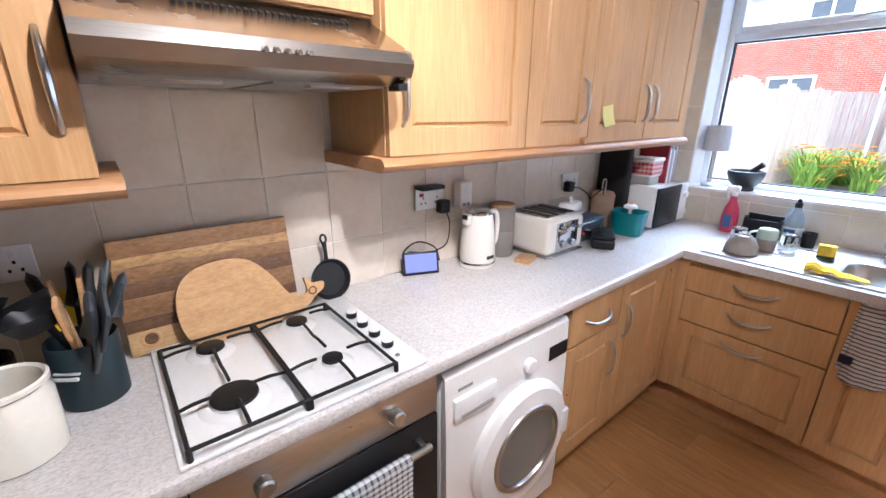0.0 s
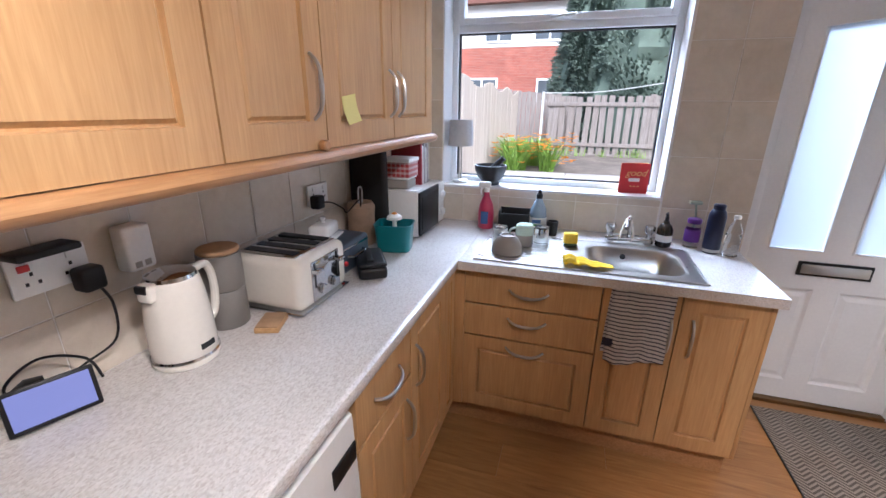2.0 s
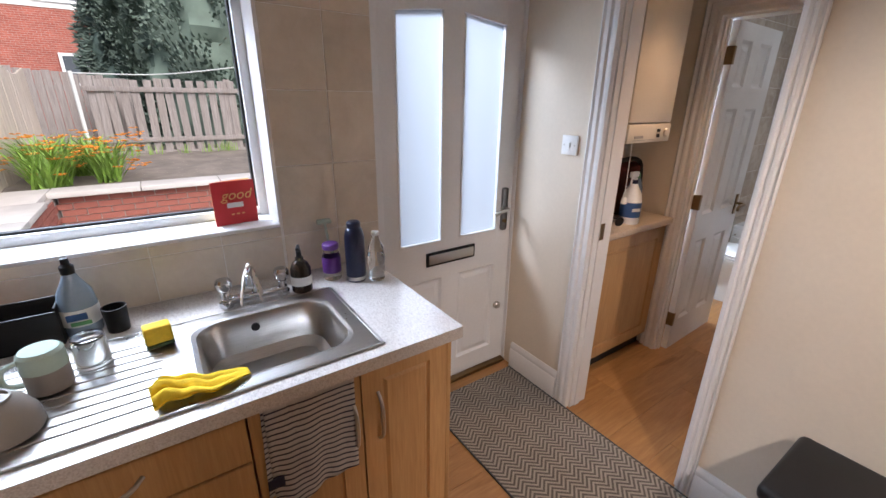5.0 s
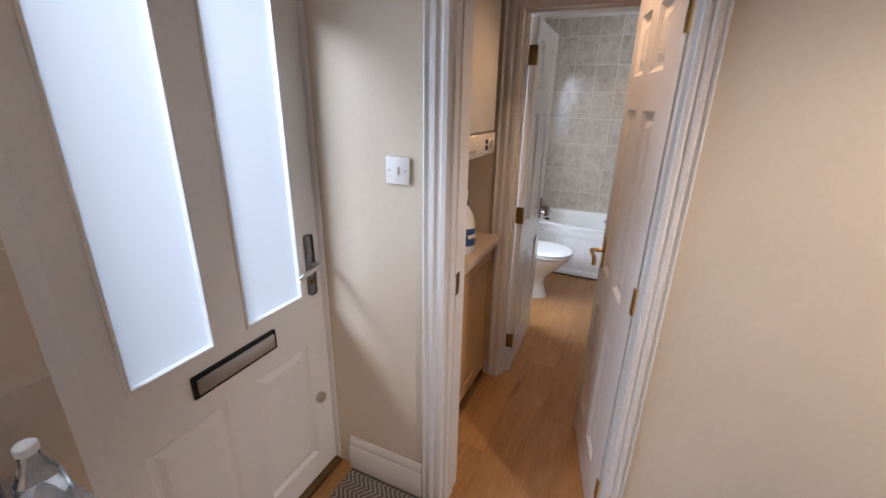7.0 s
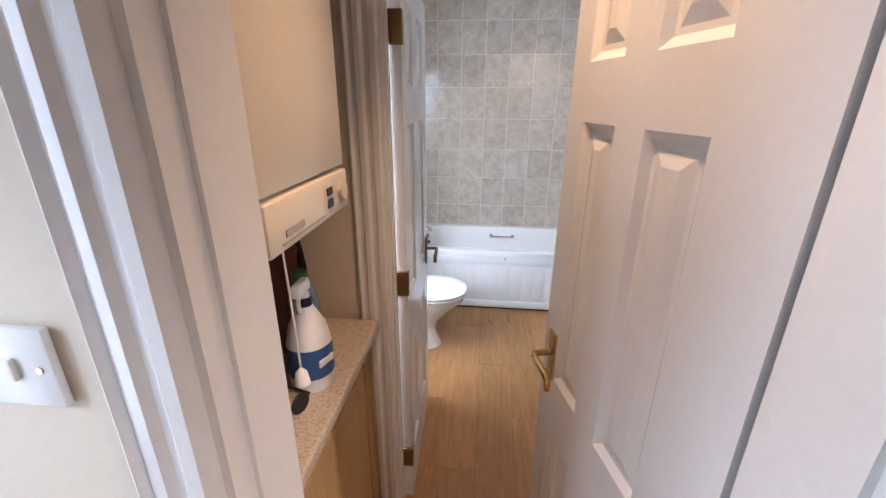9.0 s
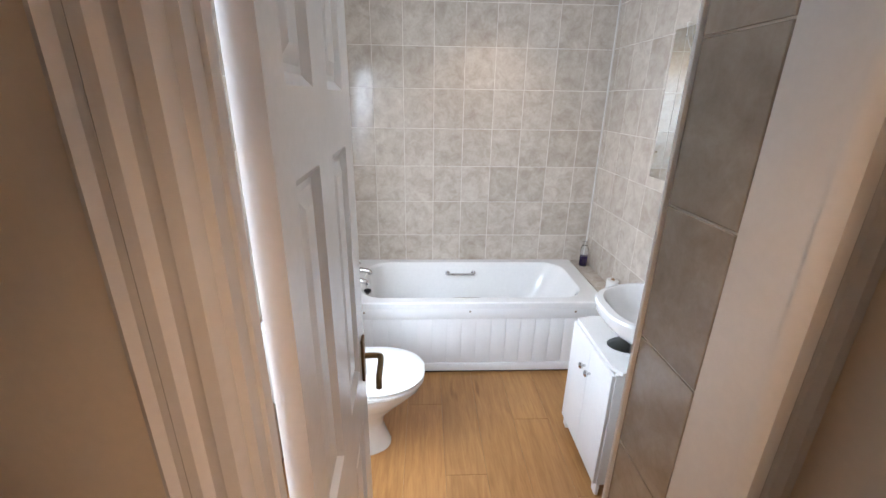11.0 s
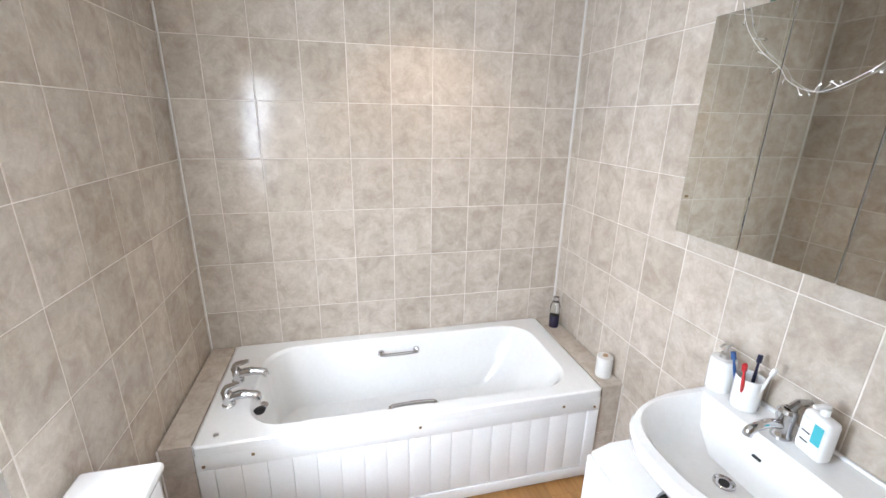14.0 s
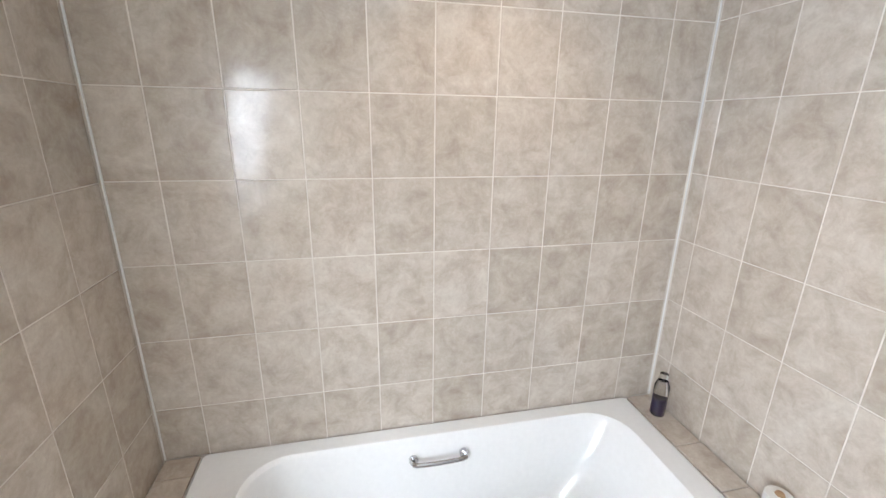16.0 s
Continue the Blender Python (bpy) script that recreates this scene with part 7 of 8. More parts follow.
part("sealant", box(-0.24, -0.004, RB - 0.002, 0.24, 0.004, RB + 0.010, 0.003), WHITE_PLASTIC, bas, "bead of white sealant")

vc = thing("vanity_cupboard", "white under-basin cupboard with two doors and a cut-out top", "cupboard", (4.828, 1.675, 0))
VT = 0.645
cab = box(-0.218, -0.135, 0.06, -0.203, 0.150, VT - 0.016, 0.001)
box(0.203, -0.135, 0.06, 0.218, 0.150, VT - 0.016, 0.001, bm=cab)
box(-0.203, -0.135, 0.06, 0.203, 0.135, 0.075, 0.001, bm=cab)
box(-0.203, -0.135, 0.0755, 0.203, -0.125, VT - 0.016, 0.001, bm=cab)
for sx in (-0.218, 0.178):
    for sy in (-0.135, 0.135):
        box(sx, sy, 0.0, sx + 0.04, sy + 0.015, 0.06, 0.001, bm=cab)
part("carcass", cab, WHITE_PLASTIC, vc)
topb = bmesh.new()
hole = [(0.068 * math.cos(2 * math.pi * k / 32) - 0.03, 0.105 * math.sin(2 * math.pi * k / 32) + 0.005, 0) for k in range(32)]
edge = []
for x, y, z in hole:
    dx, dy = x + 0.03, y - 0.005
    ks = []
    if abs(dx) > 1e-6:
        ks.append(((0.225 if dx > 0 else -0.225) + 0.03) / dx)
    if abs(dy) > 1e-6:
        ks.append(((0.156 if dy > 0 else -0.140) - 0.005) / dy)
    k = min(q for q in ks if q > 0)
    edge.append((-0.03 + dx * k, 0.005 + dy * k, 0))
up = [[(x, y, VT) for x, y, z in lp] for lp in (edge, hole)]
dn = [[(x, y, VT - 0.016) for x, y, z in lp] for lp in (edge, hole)]
loft(topb, [dn[1], dn[0], up[0], up[1], dn[1]], False)
bmesh.ops.remove_doubles(topb, verts=topb.verts, dist=1e-5)
part("top", topb, WHITE_PLASTIC, vc, "white top with an oval cut-out", False)
for s in (-1, 1):
    d_ = part("door", box(min(0, s * 0.216) + 0.001, 0.1505, 0.065, max(0, s * 0.216) - 0.001, 0.166, VT - 0.020, 0.002), WHITE_PLASTIC, vc, "white flat door")
    part("door_knob", lathe([(0.006, 0.165), (0.006, 0.176), (0.014, 0.182), (0.015, 0.190), (0.010, 0.194), (0, 0.195)], 20, None, (s * 0.030, 0, 0.50), "y"), CHROME, d_, "small round chrome knob")
for sx in (-0.20, 0.20):
    part("screw", rod(0.004, -0.225, -0.217, (0, sx * 0.5, VT - 0.025), "x", 10), ANTIQUE, vc)

# things on the basin
sd = thing("soap_dispenser", "white ceramic soap dispenser with a steel pump", "soap dispenser", (5.015, 1.425, RB))
part("body", lathe([(0, 0), (0.035, 0), (0.037, 0.004), (0.037, 0.10), (0.034, 0.106), (0.016, 0.108), (0, 0.108)], 32), CERAMIC, sd)
part("pump", lathe([(0.015, 0.107), (0.015, 0.122), (0.006, 0.126), (0.005, 0.150), (0.012, 0.152), (0.012, 0.160), (0, 0.161)], 18), SATIN, sd, "steel pump")
part("nozzle", tube([(0, 0, 0.156), (-0.005, 0.030, 0.156), (-0.006, 0.036, 0.150)], 0.0045, 8), SATIN, sd)
tbh = thing("toothbrush_holder", "white ceramic tumbler of toothbrushes", "toothbrush holder", (4.925, 1.425, RB))
part("tumbler", lathe([(0, 0), (0.035, 0), (0.037, 0.004), (0.037, 0.10), (0.034, 0.10), (0.033, 0.008), (0, 0.006)], 32), CERAMIC, tbh)
for tx, ty, ax, ay, col, lab in ((0.012, 0.01, -8, 12, BLUE_LABEL, "blue toothbrush"), (-0.005, 0.018, -14, -4, RED, "red toothbrush"), (-0.016, 0.0, 2, -14, WHITE_PLASTIC, "white electric toothbrush"), (0.0, -0.012, 5, 3, NAVY_STEEL, "dark blue toothbrush")):
    tbm = tube([(0, 0, 0.01), (0, 0, 0.09), (0, 0, 0.135)], [0.005, 0.005, 0.003], 8)
    box(-0.005, -0.006, 0.132, 0.005, 0.006, 0.158, 0.002, bm=tbm)
    part("toothbrush", shift(tbm, tx, ty, 0.006, 0, ay, ax), col, tbh, lab)
lot = thing("lotion_bottle", "white lotion bottle with a pump and a blue-green label", "lotion bottle", (4.733, 1.425, RB), 170)
part("bottle", box(-0.036, -0.020, 0, 0.036, 0.020, 0.118, 0.012, 3), WHITE_PLASTIC, lot)
part("label", box(-0.030, -0.0212, 0.02, 0.030, -0.0195, 0.10, 0.0005), WHITE_LABEL, lot, "pale label", False)
part("label_mark", box(0.004, -0.0222, 0.045, 0.028, -0.0210, 0.098), plain("aqua_print", (0.05, 0.45, 0.52), 0.5), lot, "aqua printed corner", False)
for z in (0.035, 0.06):
    part("printed_mark", box(-0.022, -0.0222, z, 0.0, -0.0210, z + 0.003), BLACK, lot, "", False)
part("pump", rod(0.010, 0.118, 0.140, seg=16, bevel=0.002), WHITE_PLASTIC, lot)
part("nozzle", box(-0.006, -0.035, 0.140, 0.006, 0.008, 0.150, 0.003), WHITE_PLASTIC, lot)

# mirror cabinet
mc = thing("mirror_cabinet", "three-door mirrored bathroom cabinet on the wall", "mirror cabinet", (4.513, 1.362, 1.305))
part("carcass", box(0.0, 0.0, 0.0, 0.711, 0.122, 0.615, 0.002), GREY_SIDE, mc, "grey cabinet body")
for x0, x1 in ((0.001, 0.238), (0.241, 0.481), (0.484, 0.710)):
    md_ = part("door", box(x0, 0.1225, -0.004, x1, 0.138, 0.617, 0.001), GREY_SIDE, mc, "cabinet door")
    part("mirror", box(x0 + 0.0005, 0.1384, -0.004, x1 - 0.0005, 0.1425, 0.617, 0.0008, 1), MIRROR, md_, "mirror glass", False)
part("magnet", rod(0.004, 0.142, 0.146, (0.69, 0, 0.11), "y", 10), ANTIQUE, mc)
fl = thing("fairy_lights", "string of clear fairy lights draped over the mirror cabinet", "fairy lights", (4.513, 1.51, 1.92))
line = curve_points([(0.66, -0.04, 0.022), (0.62, 0.003, 0.012), (0.592, 0.004, -0.05), (0.539, 0.004, -0.11), (0.481, 0.004, -0.153), (0.453, 0.004, -0.185), (0.406, 0.004, -0.209), (0.355, 0.004, -0.211), (0.271, 0.004, -0.166), (0.249, 0.004, -0.129), (0.202, 0.004, -0.09), (0.187, 0.004, -0.039), (0.13, 0.003, 0.012), (0.12, -0.04, 0.022)], 5)
# wire and twigs are plain white, so their glints are put into the colour
part("wire", tube(line, 0.0006, 5), WHITE_PLASTIC, fl, "thin wire coloured white for its bright glints")
rng = random.Random(4)
for k in range(4, len(line), 4):
    q = line[k]
    dx, dz = rng.uniform(-0.022, 0.022), rng.uniform(-0.022, 0.018)
    br = part("twig", tube([q, (q[0] + dx * 0.6, q[1] + 0.004, q[2] + dz * 0.6), (q[0] + dx, q[1] + 0.004, q[2] + dz)], 0.0007, 5), WHITE_PLASTIC, fl)
    part("bead", lathe([(0, -0.004), (0.0026, -0.002), (0.0026, 0.002), (0, 0.004)], 8, None, (q[0] + dx, q[1] + 0.004, q[2] + dz)), GLASS, br, "clear bead")
gp = bottle("green_bottle", "dark green bottle on top of the mirror cabinet", "bottle", (5.10, 1.43, 1.925), [(0, 0), (0.024, 0), (0.026, 0.004), (0.026, 0.12), (0.014, 0.15), (0, 0.15)], plain("green_bottle_plastic", (0.03, 0.12, 0.09), 0.3))
part("cap", rod(0.014, 0.15, 0.18, seg=16, bevel=0.003), BLACK, gp)
gp2 = bottle("small_bottle", "small pale bottle on top of the mirror cabinet", "bottle", (4.93, 1.44, 1.925), [(0, 0), (0.02, 0), (0.022, 0.004), (0.022, 0.06), (0.012, 0.075), (0, 0.075)], PAPER)
part("cap", rod(0.011, 0.075, 0.095, seg=16, bevel=0.002), RED, gp2)
cd = thing("light_pull", "white light pull cord hanging beside the door", "pull cord", (4.02, 2.06, 0))
part("rose", rod(0.03, CEIL - 0.025, CEIL, seg=24, bevel=0.005), WHITE_PLASTIC, cd)
part("cord", tube(curve_points([(0, 0, CEIL - 0.02), (0.004, 0.002, 1.7), (0, 0, 1.10)], 8), 0.0017, 6), WHITE_PLASTIC, cd)
part("weight", lathe([(0, 1.11), (0.006, 1.105), (0.013, 1.075), (0.012, 1.06), (0, 1.055)], 16), WHITE_PLASTIC, cd, "white cord weight")
wr = thing("wall_hole", "two worn plug holes with a hairline crack in the tiles", "plug holes", (5.28, 1.362, 1.42))
for dz, dx in ((0.0, 0.0), (0.045, 0.003), (0.16, -0.03)):
    part("hole", box(dx - 0.002, 0, dz - 0.012, dx + 0.002, 0.0012, dz + 0.008), GREY_SIDE, wr, "", False)

# corner beads
for x, y in ((6.178, 3.243), (6.178, 1.362)):
    structure("trim", rod(0.0025, RIM, CEIL, (x, y, 0), "z", 8), WHITE_PLASTIC, "white corner sealant", True)
structure("trim", box(3.970, 2.150, 0, 3.980, 2.167, CEIL, 0.002), WHITE_PLASTIC, "white tile edge trim")

# ---- garden ----
G = 0.5
structure("ground", box(-60, 3.47, -0.30, 60, 300, -0.16), PAVING, "paved ground outside")
gd = bmesh.new()
rng = random.Random(8)
NX, NY = 40, 40
gv = [[gd.verts.new((-0.6 + 8.0 * i / NX, 8.0 + 8.0 * j / NY, G - 0.03 + 0.05 * noise.noise(Vector((i * 0.4, j * 0.4, 0))) + (0.0 if j > 2 else -0.02))) for i in range(NX + 1)] for j in range(NY + 1)]
for A, B in zip(gv, gv[1:]):
    for i in range(NX):
        gd.faces.new((A[i], A[i + 1], B[i + 1], B[i]))
solid("garden_bed", gd, SOIL, "raised bed of dry soil and gravel behind the low wall", "soil", kind="stuff")
structure("garden_fill", box(-0.7, 8.0, -0.17, 7.4, 16, G - 0.12), SOIL, "raised earth behind the retaining wall")
rwall = thing("retaining_wall", "low red brick retaining wall with concrete coping", "garden wall", (0, 0, 0))
part("core", box(0.16, 7.78, -0.165, 3.4, 7.99, G - 0.012), MORTAR, rwall)
part("core", box(-0.36, 3.9, -0.165, 0.14, 7.99, G - 0.012), MORTAR, rwall)
for k in range(4):
    part("coping_slab", box(0.10 + 0.85 * k, 7.66, G - 0.01, 0.10 + 0.85 * k + 0.842, 8.03, G + 0.05, 0.008), COPING, rwall, "concrete coping slab")
for k in range(5):
    part("coping_slab", box(-0.42, 4.0 + 0.80 * k, G - 0.009, 0.17 if k < 4 else 0.095, 4.0 + 0.80 * k + 0.792, G + 0.052, 0.008), COPING, rwall, "concrete coping slab")
bme = finish(box(-0.1075, -0.008, -0.0325, 0.1075, 0.008, 0.0325, 0.002, 1), "brick", BRICK, False)
for j in range(8):
    for k in range(14):
        ob = new("brick", bme)
        ob.parent = rwall
        ob.matrix_world = pose(0.28 + 0.225 * k - (0.1125 if j % 2 else 0), 7.772, G - 0.055 - 0.075 * j)
for j in range(8):
    for k in range(16):
        ob = new("brick", bme)
        ob.parent = rwall
        ob.matrix_world = pose(0.148, 4.1 + 0.225 * k + (0.1125 if j % 2 else 0), G - 0.055 - 0.075 * j, 0, 0, 90)

bdm = finish(box(0, -0.009, 0, 0.145, 0.009, 1.0, 0.003, 1), "fence_board", PALE_FENCE, False)
f1 = thing("board_fence", "pale close-boarded fence with a wavy top", "fence", (-0.42, 4.6, G - 0.05), 90)
for k in range(48):
    ob = new("fence_board", bdm)
    ob.parent = f1
    hgt = 1.46 + 0.06 * math.cos((k % 12) / 12 * 2 * math.pi) + random.uniform(-0.01, 0.01)
    ob.matrix_basis = Matrix.Translation((k * 0.15, random.uniform(-0.004, 0.004), 0)) @ Matrix.Diagonal((1, 1, hgt, 1))
for z in (0.3, 1.1):
    part("fence_rail", box(0, 0.012, z, 7.2, 0.05, z + 0.07, 0.004), PALE_FENCE, f1)
for k in range(4):
    part("fence_post", box(0.0 + 2.38 * k, 0.012, -0.2, 0.09 + 2.38 * k, 0.10, 1.42, 0.006), PALE_FENCE, f1)
gdm = finish(box(0, -0.009, 0, 0.12, 0.009, 1.0, 0.002, 1), "fence_board", GREY_FENCE, False)
f2 = thing("grey_fence", "old grey board fence in the garden corner", "fence", (-1.2, 12.6, G - 0.05), 0)
for k in range(17):
    ob = new("fence_board", gdm)
    ob.parent = f2
    ob.matrix_basis = Matrix.Translation((k * 0.128, random.uniform(-0.005, 0.005), 0)) @ Matrix.Diagonal((1, 1, 1.62 - 0.012 * k + random.uniform(-0.02, 0.02), 1))
for z in (0.4, 1.2):
    part("fence_rail", box(0, 0.010, z, 2.2, 0.05, z + 0.08, 0.004), GREY_FENCE, f2)
f3 = thing("picket_fence", "weathered grey picket fence across the garden", "fence", (0.42, 12.0, G - 0.05), -3)
pkm = finish(box(0, -0.009, 0, 0.135, 0.009, 1.0, 0.003, 1), "picket", GREY_FENCE, False)
for k in range(24):
    ob = new("picket", pkm)
    ob.parent = f3
    ob.matrix_basis = pose(k * 0.188, random.uniform(-0.004, 0.004), 0.02, 0, random.uniform(-1.5, 1.5)) @ Matrix.Diagonal((1, 1, 1.40 + random.uniform(-0.03, 0.02), 1))
part("fence_rail", box(-0.15, -0.05, 1.18, 4.5, -0.010, 1.27, 0.004), GREY_FENCE, f3, "pale top rail")
part("fence_rail", box(-0.05, -0.05, 0.24, 4.5, -0.010, 0.33, 0.004), GREY_FENCE, f3)
for k in range(3):
    part("fence_post", box(-0.10 + 2.28 * k, 0.012, -0.2, 0.02 + 2.28 * k, 0.12, 1.45, 0.006), GREY_FENCE, f3)
part("gravel_board", box(-0.1, -0.02, 0, 4.5, 0.02, 0.07, 0.004), GREY_FENCE, f3)


def tuft(bm, cx, cy, z, n, reach, height, rng_, width=0.012):
    """Arching strap leaves from one root."""
    for _ in range(n):
        an, le, hh = rng_.uniform(0, 2 * math.pi), rng_.uniform(0.4, 1.0) * reach, rng_.uniform(0.6, 1.0) * height
        dx, dy = math.cos(an), math.sin(an)
        sx, sy = -dy * width, dx * width
        ox, oy = cx + rng_.uniform(-0.12, 0.12), cy + rng_.uniform(-0.12, 0.12)
        prev = None
        for k in range(5):
            u = k / 4
            px, py, pz = ox + dx * le * u, oy + dy * le * u, z + hh * (1.9 * u - 1.15 * u * u)
            t = 1 - u * 0.95
            cur = (bm.verts.new((px - sx * t, py - sy * t, pz)), bm.verts.new((px + sx * t, py + sy * t, pz)))
            if prev:
                bm.faces.new((prev[0], prev[1], cur[1], cur[0]))
            prev = cur


rng = random.Random(11)
fpl = thing("flowering_plant", "clump of strappy green leaves with orange flowers", "plant", (0, 0, 0))
lv = bmesh.new()
for cx, cy, nn in ((-0.05, 9.0, 110), (0.25, 9.4, 110), (0.1, 8.6, 90), (0.55, 9.1, 80), (-0.2, 9.8, 80), (0.6, 8.6, 50), (0.0, 8.3, 70)):
    tuft(lv, cx, cy, G - 0.02, nn, 0.68, 0.72, rng, 0.014)
part("leaves", lv, LEAF, fpl, "arching green leaves", False)
fw = bmesh.new()
for _ in range(120):
    cx, cy, cz = rng.uniform(-0.35, 1.05), rng.uniform(8.1, 9.6), G + rng.uniform(0.15, 0.60)
    for k in range(5):
        an = 2 * math.pi * k / 5 + rng.uniform(0, 1)
        r = rng.uniform(0.030, 0.055)
        p0, p1, p2, p3 = (cx, cy, cz), (cx + r * math.cos(an - 0.4), cy + r * math.sin(an - 0.4), cz + r * 0.5), (cx + 1.6 * r * math.cos(an), cy + 1.6 * r * math.sin(an), cz + r * 0.3), (cx + r * math.cos(an + 0.4), cy + r * math.sin(an + 0.4), cz + r * 0.5)
        fw.faces.new([fw.verts.new(q) for q in (p0, p1, p2, p3)])
part("flowers", fw, FLOWER, fpl, "small orange flowers", False)
wd = bmesh.new()
for k in range(9):
    tuft(wd, 0.9 + 0.35 * k + rng.uniform(-0.1, 0.1), 11.7 + rng.uniform(-0.15, 0.1), G - 0.03, 14, 0.14, 0.30, rng, 0.008)
solid("weeds", wd, LEAF, "small green weeds along the fence", "weeds", kind="stuff", smooth=False)


def conifer(name, label, cx, cy, z0, height, radius, seed):
    """A dense columnar tree: tapered trunk, limbs, and a crown of many small drooping sprays."""
    r_ = random.Random(seed)
    t = thing(name, label, "tree", (cx, cy, z0))
    part("trunk", tube([(0, 0, -0.1), (0.03, 0.02, height * 0.4), (0, 0, height * 0.95)], [0.14, 0.09, 0.02], 10), BARK, t)
    lm = bmesh.new()
    for _ in range(50):
        an, zz_ = r_.uniform(0, 6.28), r_.uniform(0.08, 0.92) * height
        ln = radius * (1.05 - zz_ / height) ** 0.5 * 0.85
        tube([(0, 0, zz_), (ln * 0.5 * math.cos(an), ln * 0.5 * math.sin(an), zz_ + ln * 0.25), (ln * math.cos(an), ln * math.sin(an), zz_ + ln * 0.3)], [0.03, 0.02, 0.008], 5, lm)
    part("limbs", lm, BARK, t)
    core = lathe([(0.02, 0.05)] + [(radius * 0.80 * max(0.06, 1.04 - (k / 24) ** 1.7) ** 0.6, 0.1 + height * 0.95 * k / 24) for k in range(25)], 40)
    for v in core.verts:
        lump = 1 + 0.20 * noise.noise(v.co * 1.6) + 0.12 * noise.noise(v.co * 4.5)
        v.co.x, v.co.y = v.co.x * lump, v.co.y * lump
    part("inner_foliage", core, CONIFER, t, "shaded inner foliage")
    cr = bmesh.new()
    for _ in range(30000):
        an, zz_ = r_.uniform(0, 6.28), (r_.random() ** 0.9) * height * 0.98 + 0.1
        lump = 0.82 + 0.18 * math.sin(an * 5 + zz_ * 2.1) + 0.10 * math.sin(an * 11 - zz_ * 5)
        rr = radius * max(0.08, 1.04 - (zz_ / height) ** 1.7) ** 0.6 * lump * r_.uniform(0.84, 1.04)
        c = Vector((rr * math.cos(an), rr * math.sin(an), zz_))
        out = Vector((math.cos(an), math.sin(an), r_.uniform(-0.3, 0.9))).normalized()
        side_ = out.cross(Vector((0, 0, 1))).normalized()
        ln, wd_ = r_.uniform(0.08, 0.20), r_.uniform(0.018, 0.045)
        tip = c + out * ln + Vector((0, 0, r_.uniform(-0.08, 0.05)))
        m_ = c + out * ln * 0.5
        vs_ = [cr.verts.new(q) for q in (c, m_ + side_ * wd_ + Vector((0, 0, 0.02)), tip, m_ - side_ * wd_ - Vector((0, 0, 0.02)))]
        cr.faces.new(vs_)
    part("crown", cr, CONIFER, t, "dense dark green foliage", False)
    return t


conifer("conifer", "tall dense dark green conifer behind the picket fence", 2.6, 15.2, G - 0.2, 7.5, 2.3, 21)
conifer("conifer", "dark green conifer beside the taller one", 5.6, 15.6, G - 0.2, 6.8, 2.2, 22)
conifer("conifer", "slimmer green conifer at the hedge end", 1.15, 14.6, G - 0.2, 5.6, 1.0, 23)
wl = thing("washing_line", "thin washing line strung over the fence", "washing line", (0, 0, 0))
part("line", tube(curve_points([(0.2, 11.6, 1.92), (1.4, 11.4, 1.93), (2.6, 11.2, 2.08), (4.5, 11.0, 2.4)], 8), 0.010, 6), ROPE, wl)
part("line_post", rod(0.03, G - 0.1, 2.45, (4.5, 11.0, 0)), ROPE, wl, "line post")
part("line_post", rod(0.03, G - 0.1, 1.95, (0.2, 11.6, 0)), ROPE, wl, "line post")

hs = thing("brick_house", "red brick house with white windows beyond the fence", "house", (-9.5, 24.0, 0))
part("wall", box(0, 0, -0.2, 11.5, 6, 4.55), HOUSE_BRICK, hs, "red brick lower storey", False)
part("upper_wall", box(-0.02, -0.03, 4.55, 11.52, 6.02, 6.6), RENDER_WHITE, hs, "white rendered upper storey", False)
rf = bmesh.new()
rv_ = [rf.verts.new(q) for q in ((-0.4, -0.5, 6.5), (11.9, -0.5, 6.5), (11.9, 3.0, 8.9), (-0.4, 3.0, 8.9), (-0.4, 6.5, 6.5), (11.9, 6.5, 6.5))]
for q in ((0, 1, 2, 3), (3, 2, 5, 4), (0, 3, 4), (1, 5, 2), (0, 4, 5, 1)):
    rf.faces.new([rv_[k] for k in q])
part("roof", rf, ROOF_TILE, hs, "tiled roof", False)
for wx, wz, ww, wh in ((8.3, 1.9, 1.6, 1.15), (4.6, 1.9, 1.7, 1.2), (1.0, 1.9, 1.7, 1.2), (8.0, 4.75, 1.6, 1.2), (5.5, 4.75, 1.5, 1.2), (1.5, 4.75, 1.7, 1.2)):
    wo = part("window", bars(wx, wx + ww, wz, wz + wh, 0.10, -0.09, 0.02, 0), UPVC, hs, "white window", False)
    part("mullion", box(wx + ww / 2 - 0.05, -0.09, wz + 0.1, wx + ww / 2 + 0.05, 0.02, wz + wh - 0.1), UPVC, wo, "", False)
    part("pane", box(wx + 0.1, -0.05, wz + 0.1, wx + ww / 2 - 0.05, -0.035, wz + wh - 0.1), DARK_PANE, wo, "", False)
    part("pane", box(wx + ww / 2 + 0.05, -0.05, wz + 0.1, wx + ww - 0.1, -0.035, wz + wh - 0.1), DARK_PANE, wo, "", False)

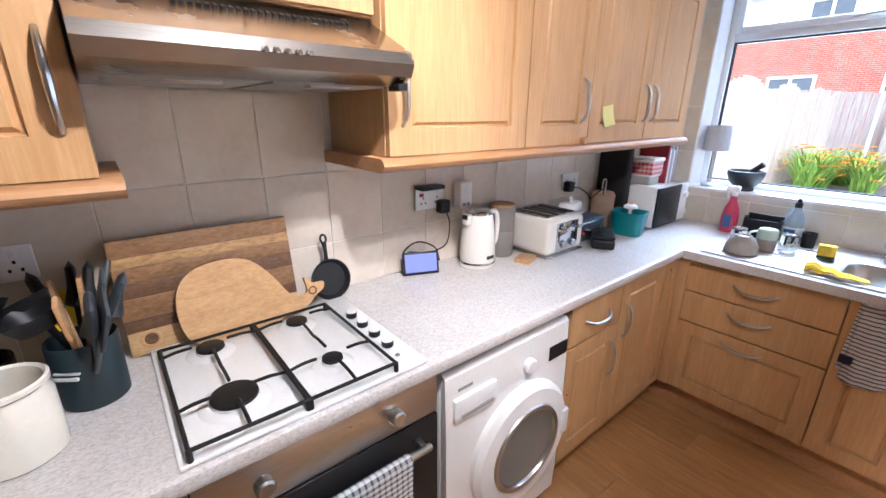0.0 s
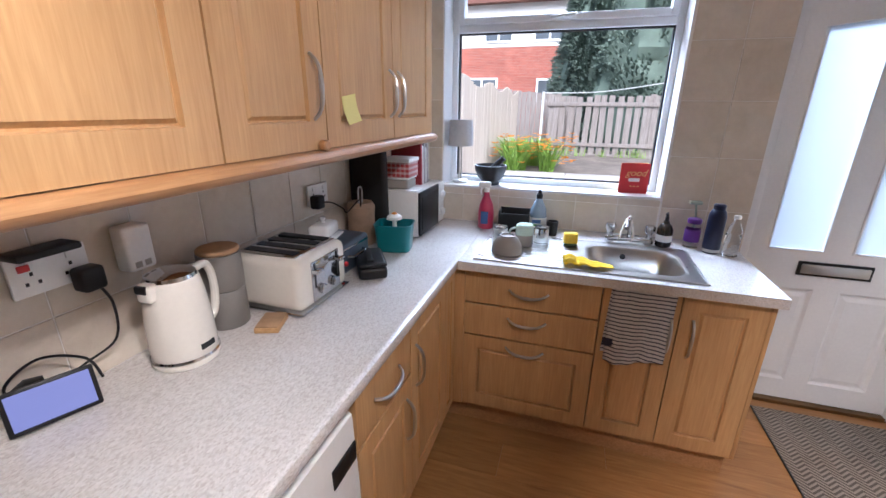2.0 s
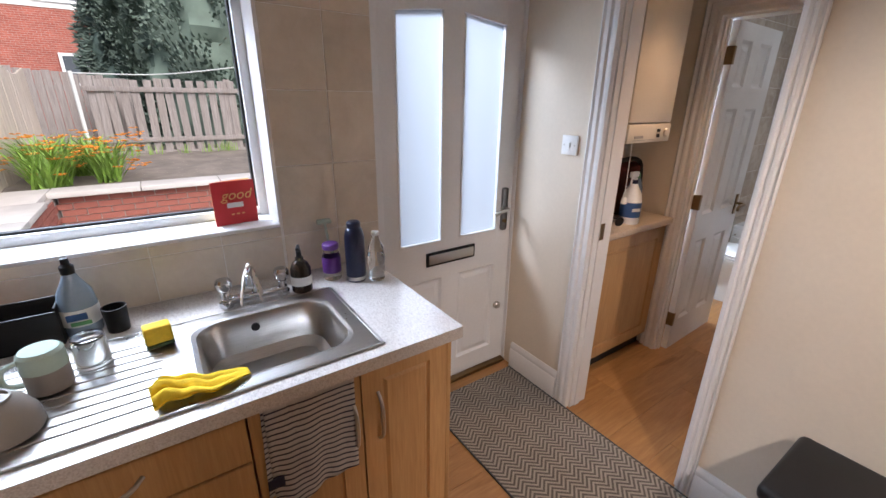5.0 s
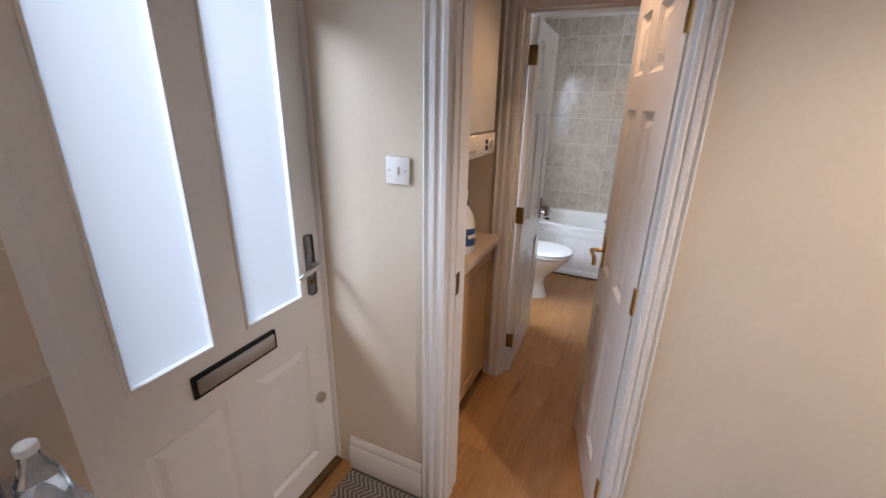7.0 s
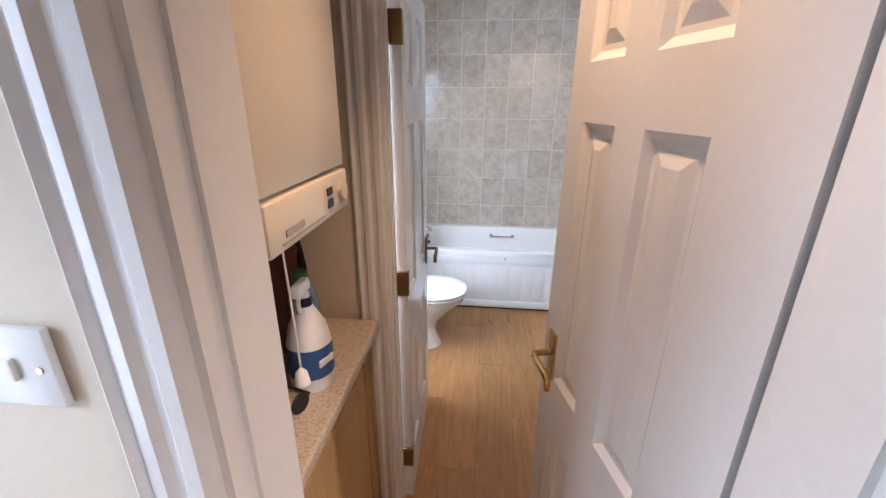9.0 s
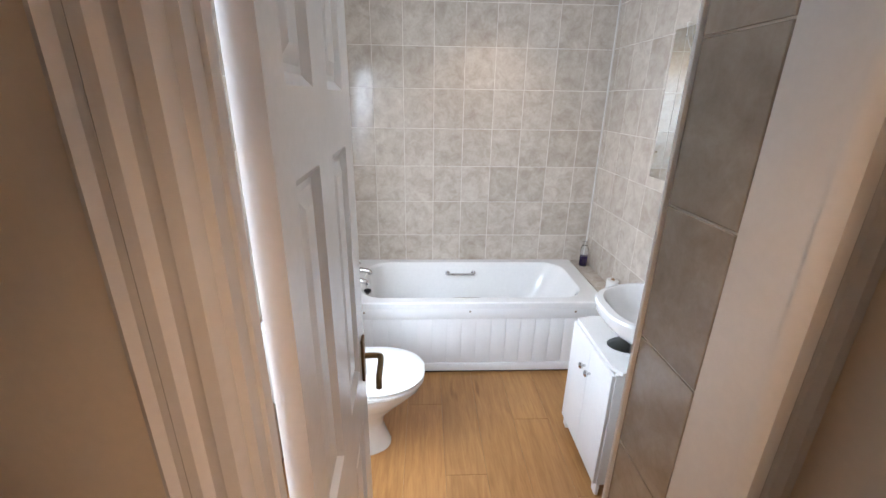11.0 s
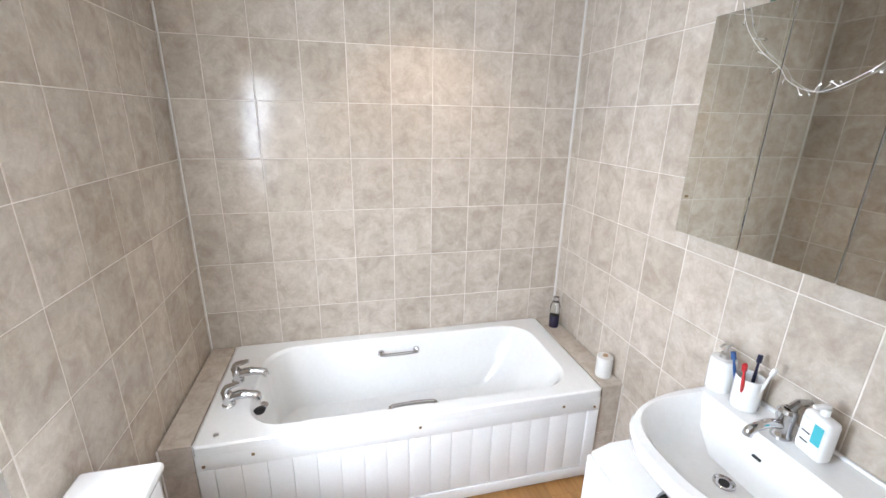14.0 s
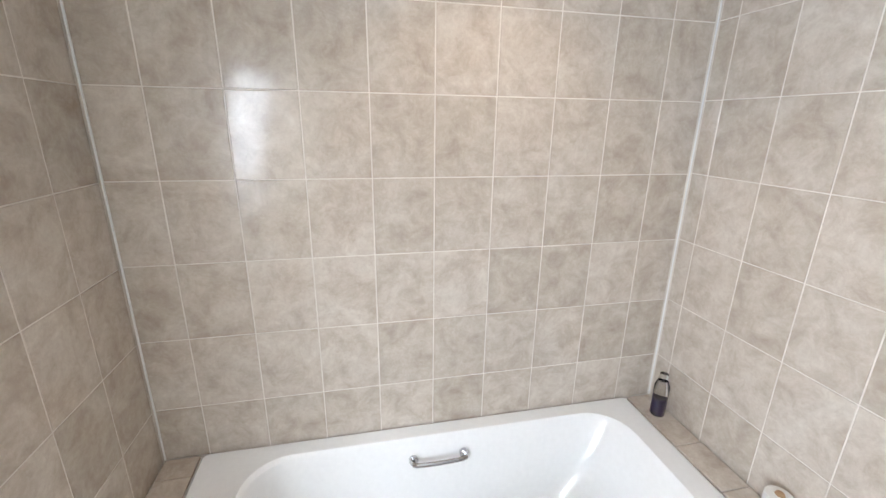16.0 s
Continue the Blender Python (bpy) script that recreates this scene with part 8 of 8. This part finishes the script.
# ---- tiles and floor planks ----
KP, KV, KS, KT = 0.2105, 0.2535, 0.333, 1.349
rect_tiles(wall_west, "tile", KITCHEN_TILE, (0, 0, 0), 90, -0.6, 3.188, 0.91, 1.80, KP, KV, KS, KT)
NS, NT = 1.512, 1.327
for u0, u1, v0, v1 in ((0.01, 0.33, 0.91, 2.36), (0.33, 1.505, 0.91, 1.105), (1.505, 1.905, 0.0, 2.36)):
    rect_tiles(wall_north, "tile", KITCHEN_TILE, (0, 3.19, 0), 0, u0, u1, v0, v1, KP, 0.2585, NS, NT)
BP, BV = 0.198, 0.2505
rect_tiles(wall_bath_east, "tile", BATH_TILE, (6.187, 0, 0), -90, -3.245, -1.362, RIM - 0.01, 2.36, BP, BV, -2.512, 1.693, gap=0.0036, thick=0.0015)
rect_tiles(wall_bath_north, "tile", BATH_TILE, (0, 3.252, 0), 0, 4.80, 6.178, 0.0, 2.36, BP, BV, 5.400, 1.441, gap=0.0036, thick=0.0015)
rect_tiles(wall_bath_north, "tile", BATH_TILE, (0, 3.252, 0), 0, 3.81, 4.80, 0.0, 0.95, BP, BV, 5.400, 1.441, gap=0.0036, thick=0.0015)
rect_tiles(wall_bath_south, "tile", BATH_TILE, (0, 1.353, 0), 180, -6.178, -3.98, 0.0, 2.36, BP, BV, -6.105, 1.446, gap=0.0036, thick=0.0015)
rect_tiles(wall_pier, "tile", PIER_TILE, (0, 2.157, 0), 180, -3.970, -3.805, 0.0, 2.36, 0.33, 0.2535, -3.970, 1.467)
rect_tiles(wall_pier, "tile", BATH_TILE, (3.972, 0, 0), 90, 1.365, 2.150, 0.0, 2.36, BP, BV, 1.365, 1.446)
for lg, ya, yb in ((ledge_l, 3.134, 3.243), (ledge_r, 1.363, 1.469)):
    rect_tiles(lg, "tile", BATH_TILE, (5.50, 0, 0), -90, -yb, -ya, 0.0, RIM - 0.008, 0.2, 0.25, -yb, 0.24)
    for k in range(4):
        e1 = min(6.178, 5.494 + 0.198 * (k + 1))
        ob = new("tile", finish(box(5.494 + 0.198 * k + 0.0015, ya, RIM - 0.013, e1 - 0.0015, yb, RIM - 0.001, 0.002, 1), "tile", BATH_TILE, False))
        ob.parent = lg

# laminate planks run along x through all rooms
PW, PL = 0.192, 1.285
plank_mesh = {}
for j in range(26):
    y0 = -1.75 + PW * j
    off = (j * 0.47) % PL - PL
    for k in range(7):
        xa, xb = max(-0.0, off + PL * k), min(6.187, off + PL * (k + 1))
        if y0 < 1.2:
            xb = min(xb, 2.80)
        if xb - xa < 0.05 or y0 > 3.25:
            continue
        key = round(xb - xa, 3)
        if key not in plank_mesh:
            plank_mesh[key] = finish(box(0.0004, 0.0004, -0.012, key - 0.0004, PW - 0.0004, 0.0, 0.0008, 1), "plank", PLANK, False)
        ob = new("plank", plank_mesh[key])
        ob.parent = kitchen_floor
        ob.matrix_world = pose(xa, y0, 0)
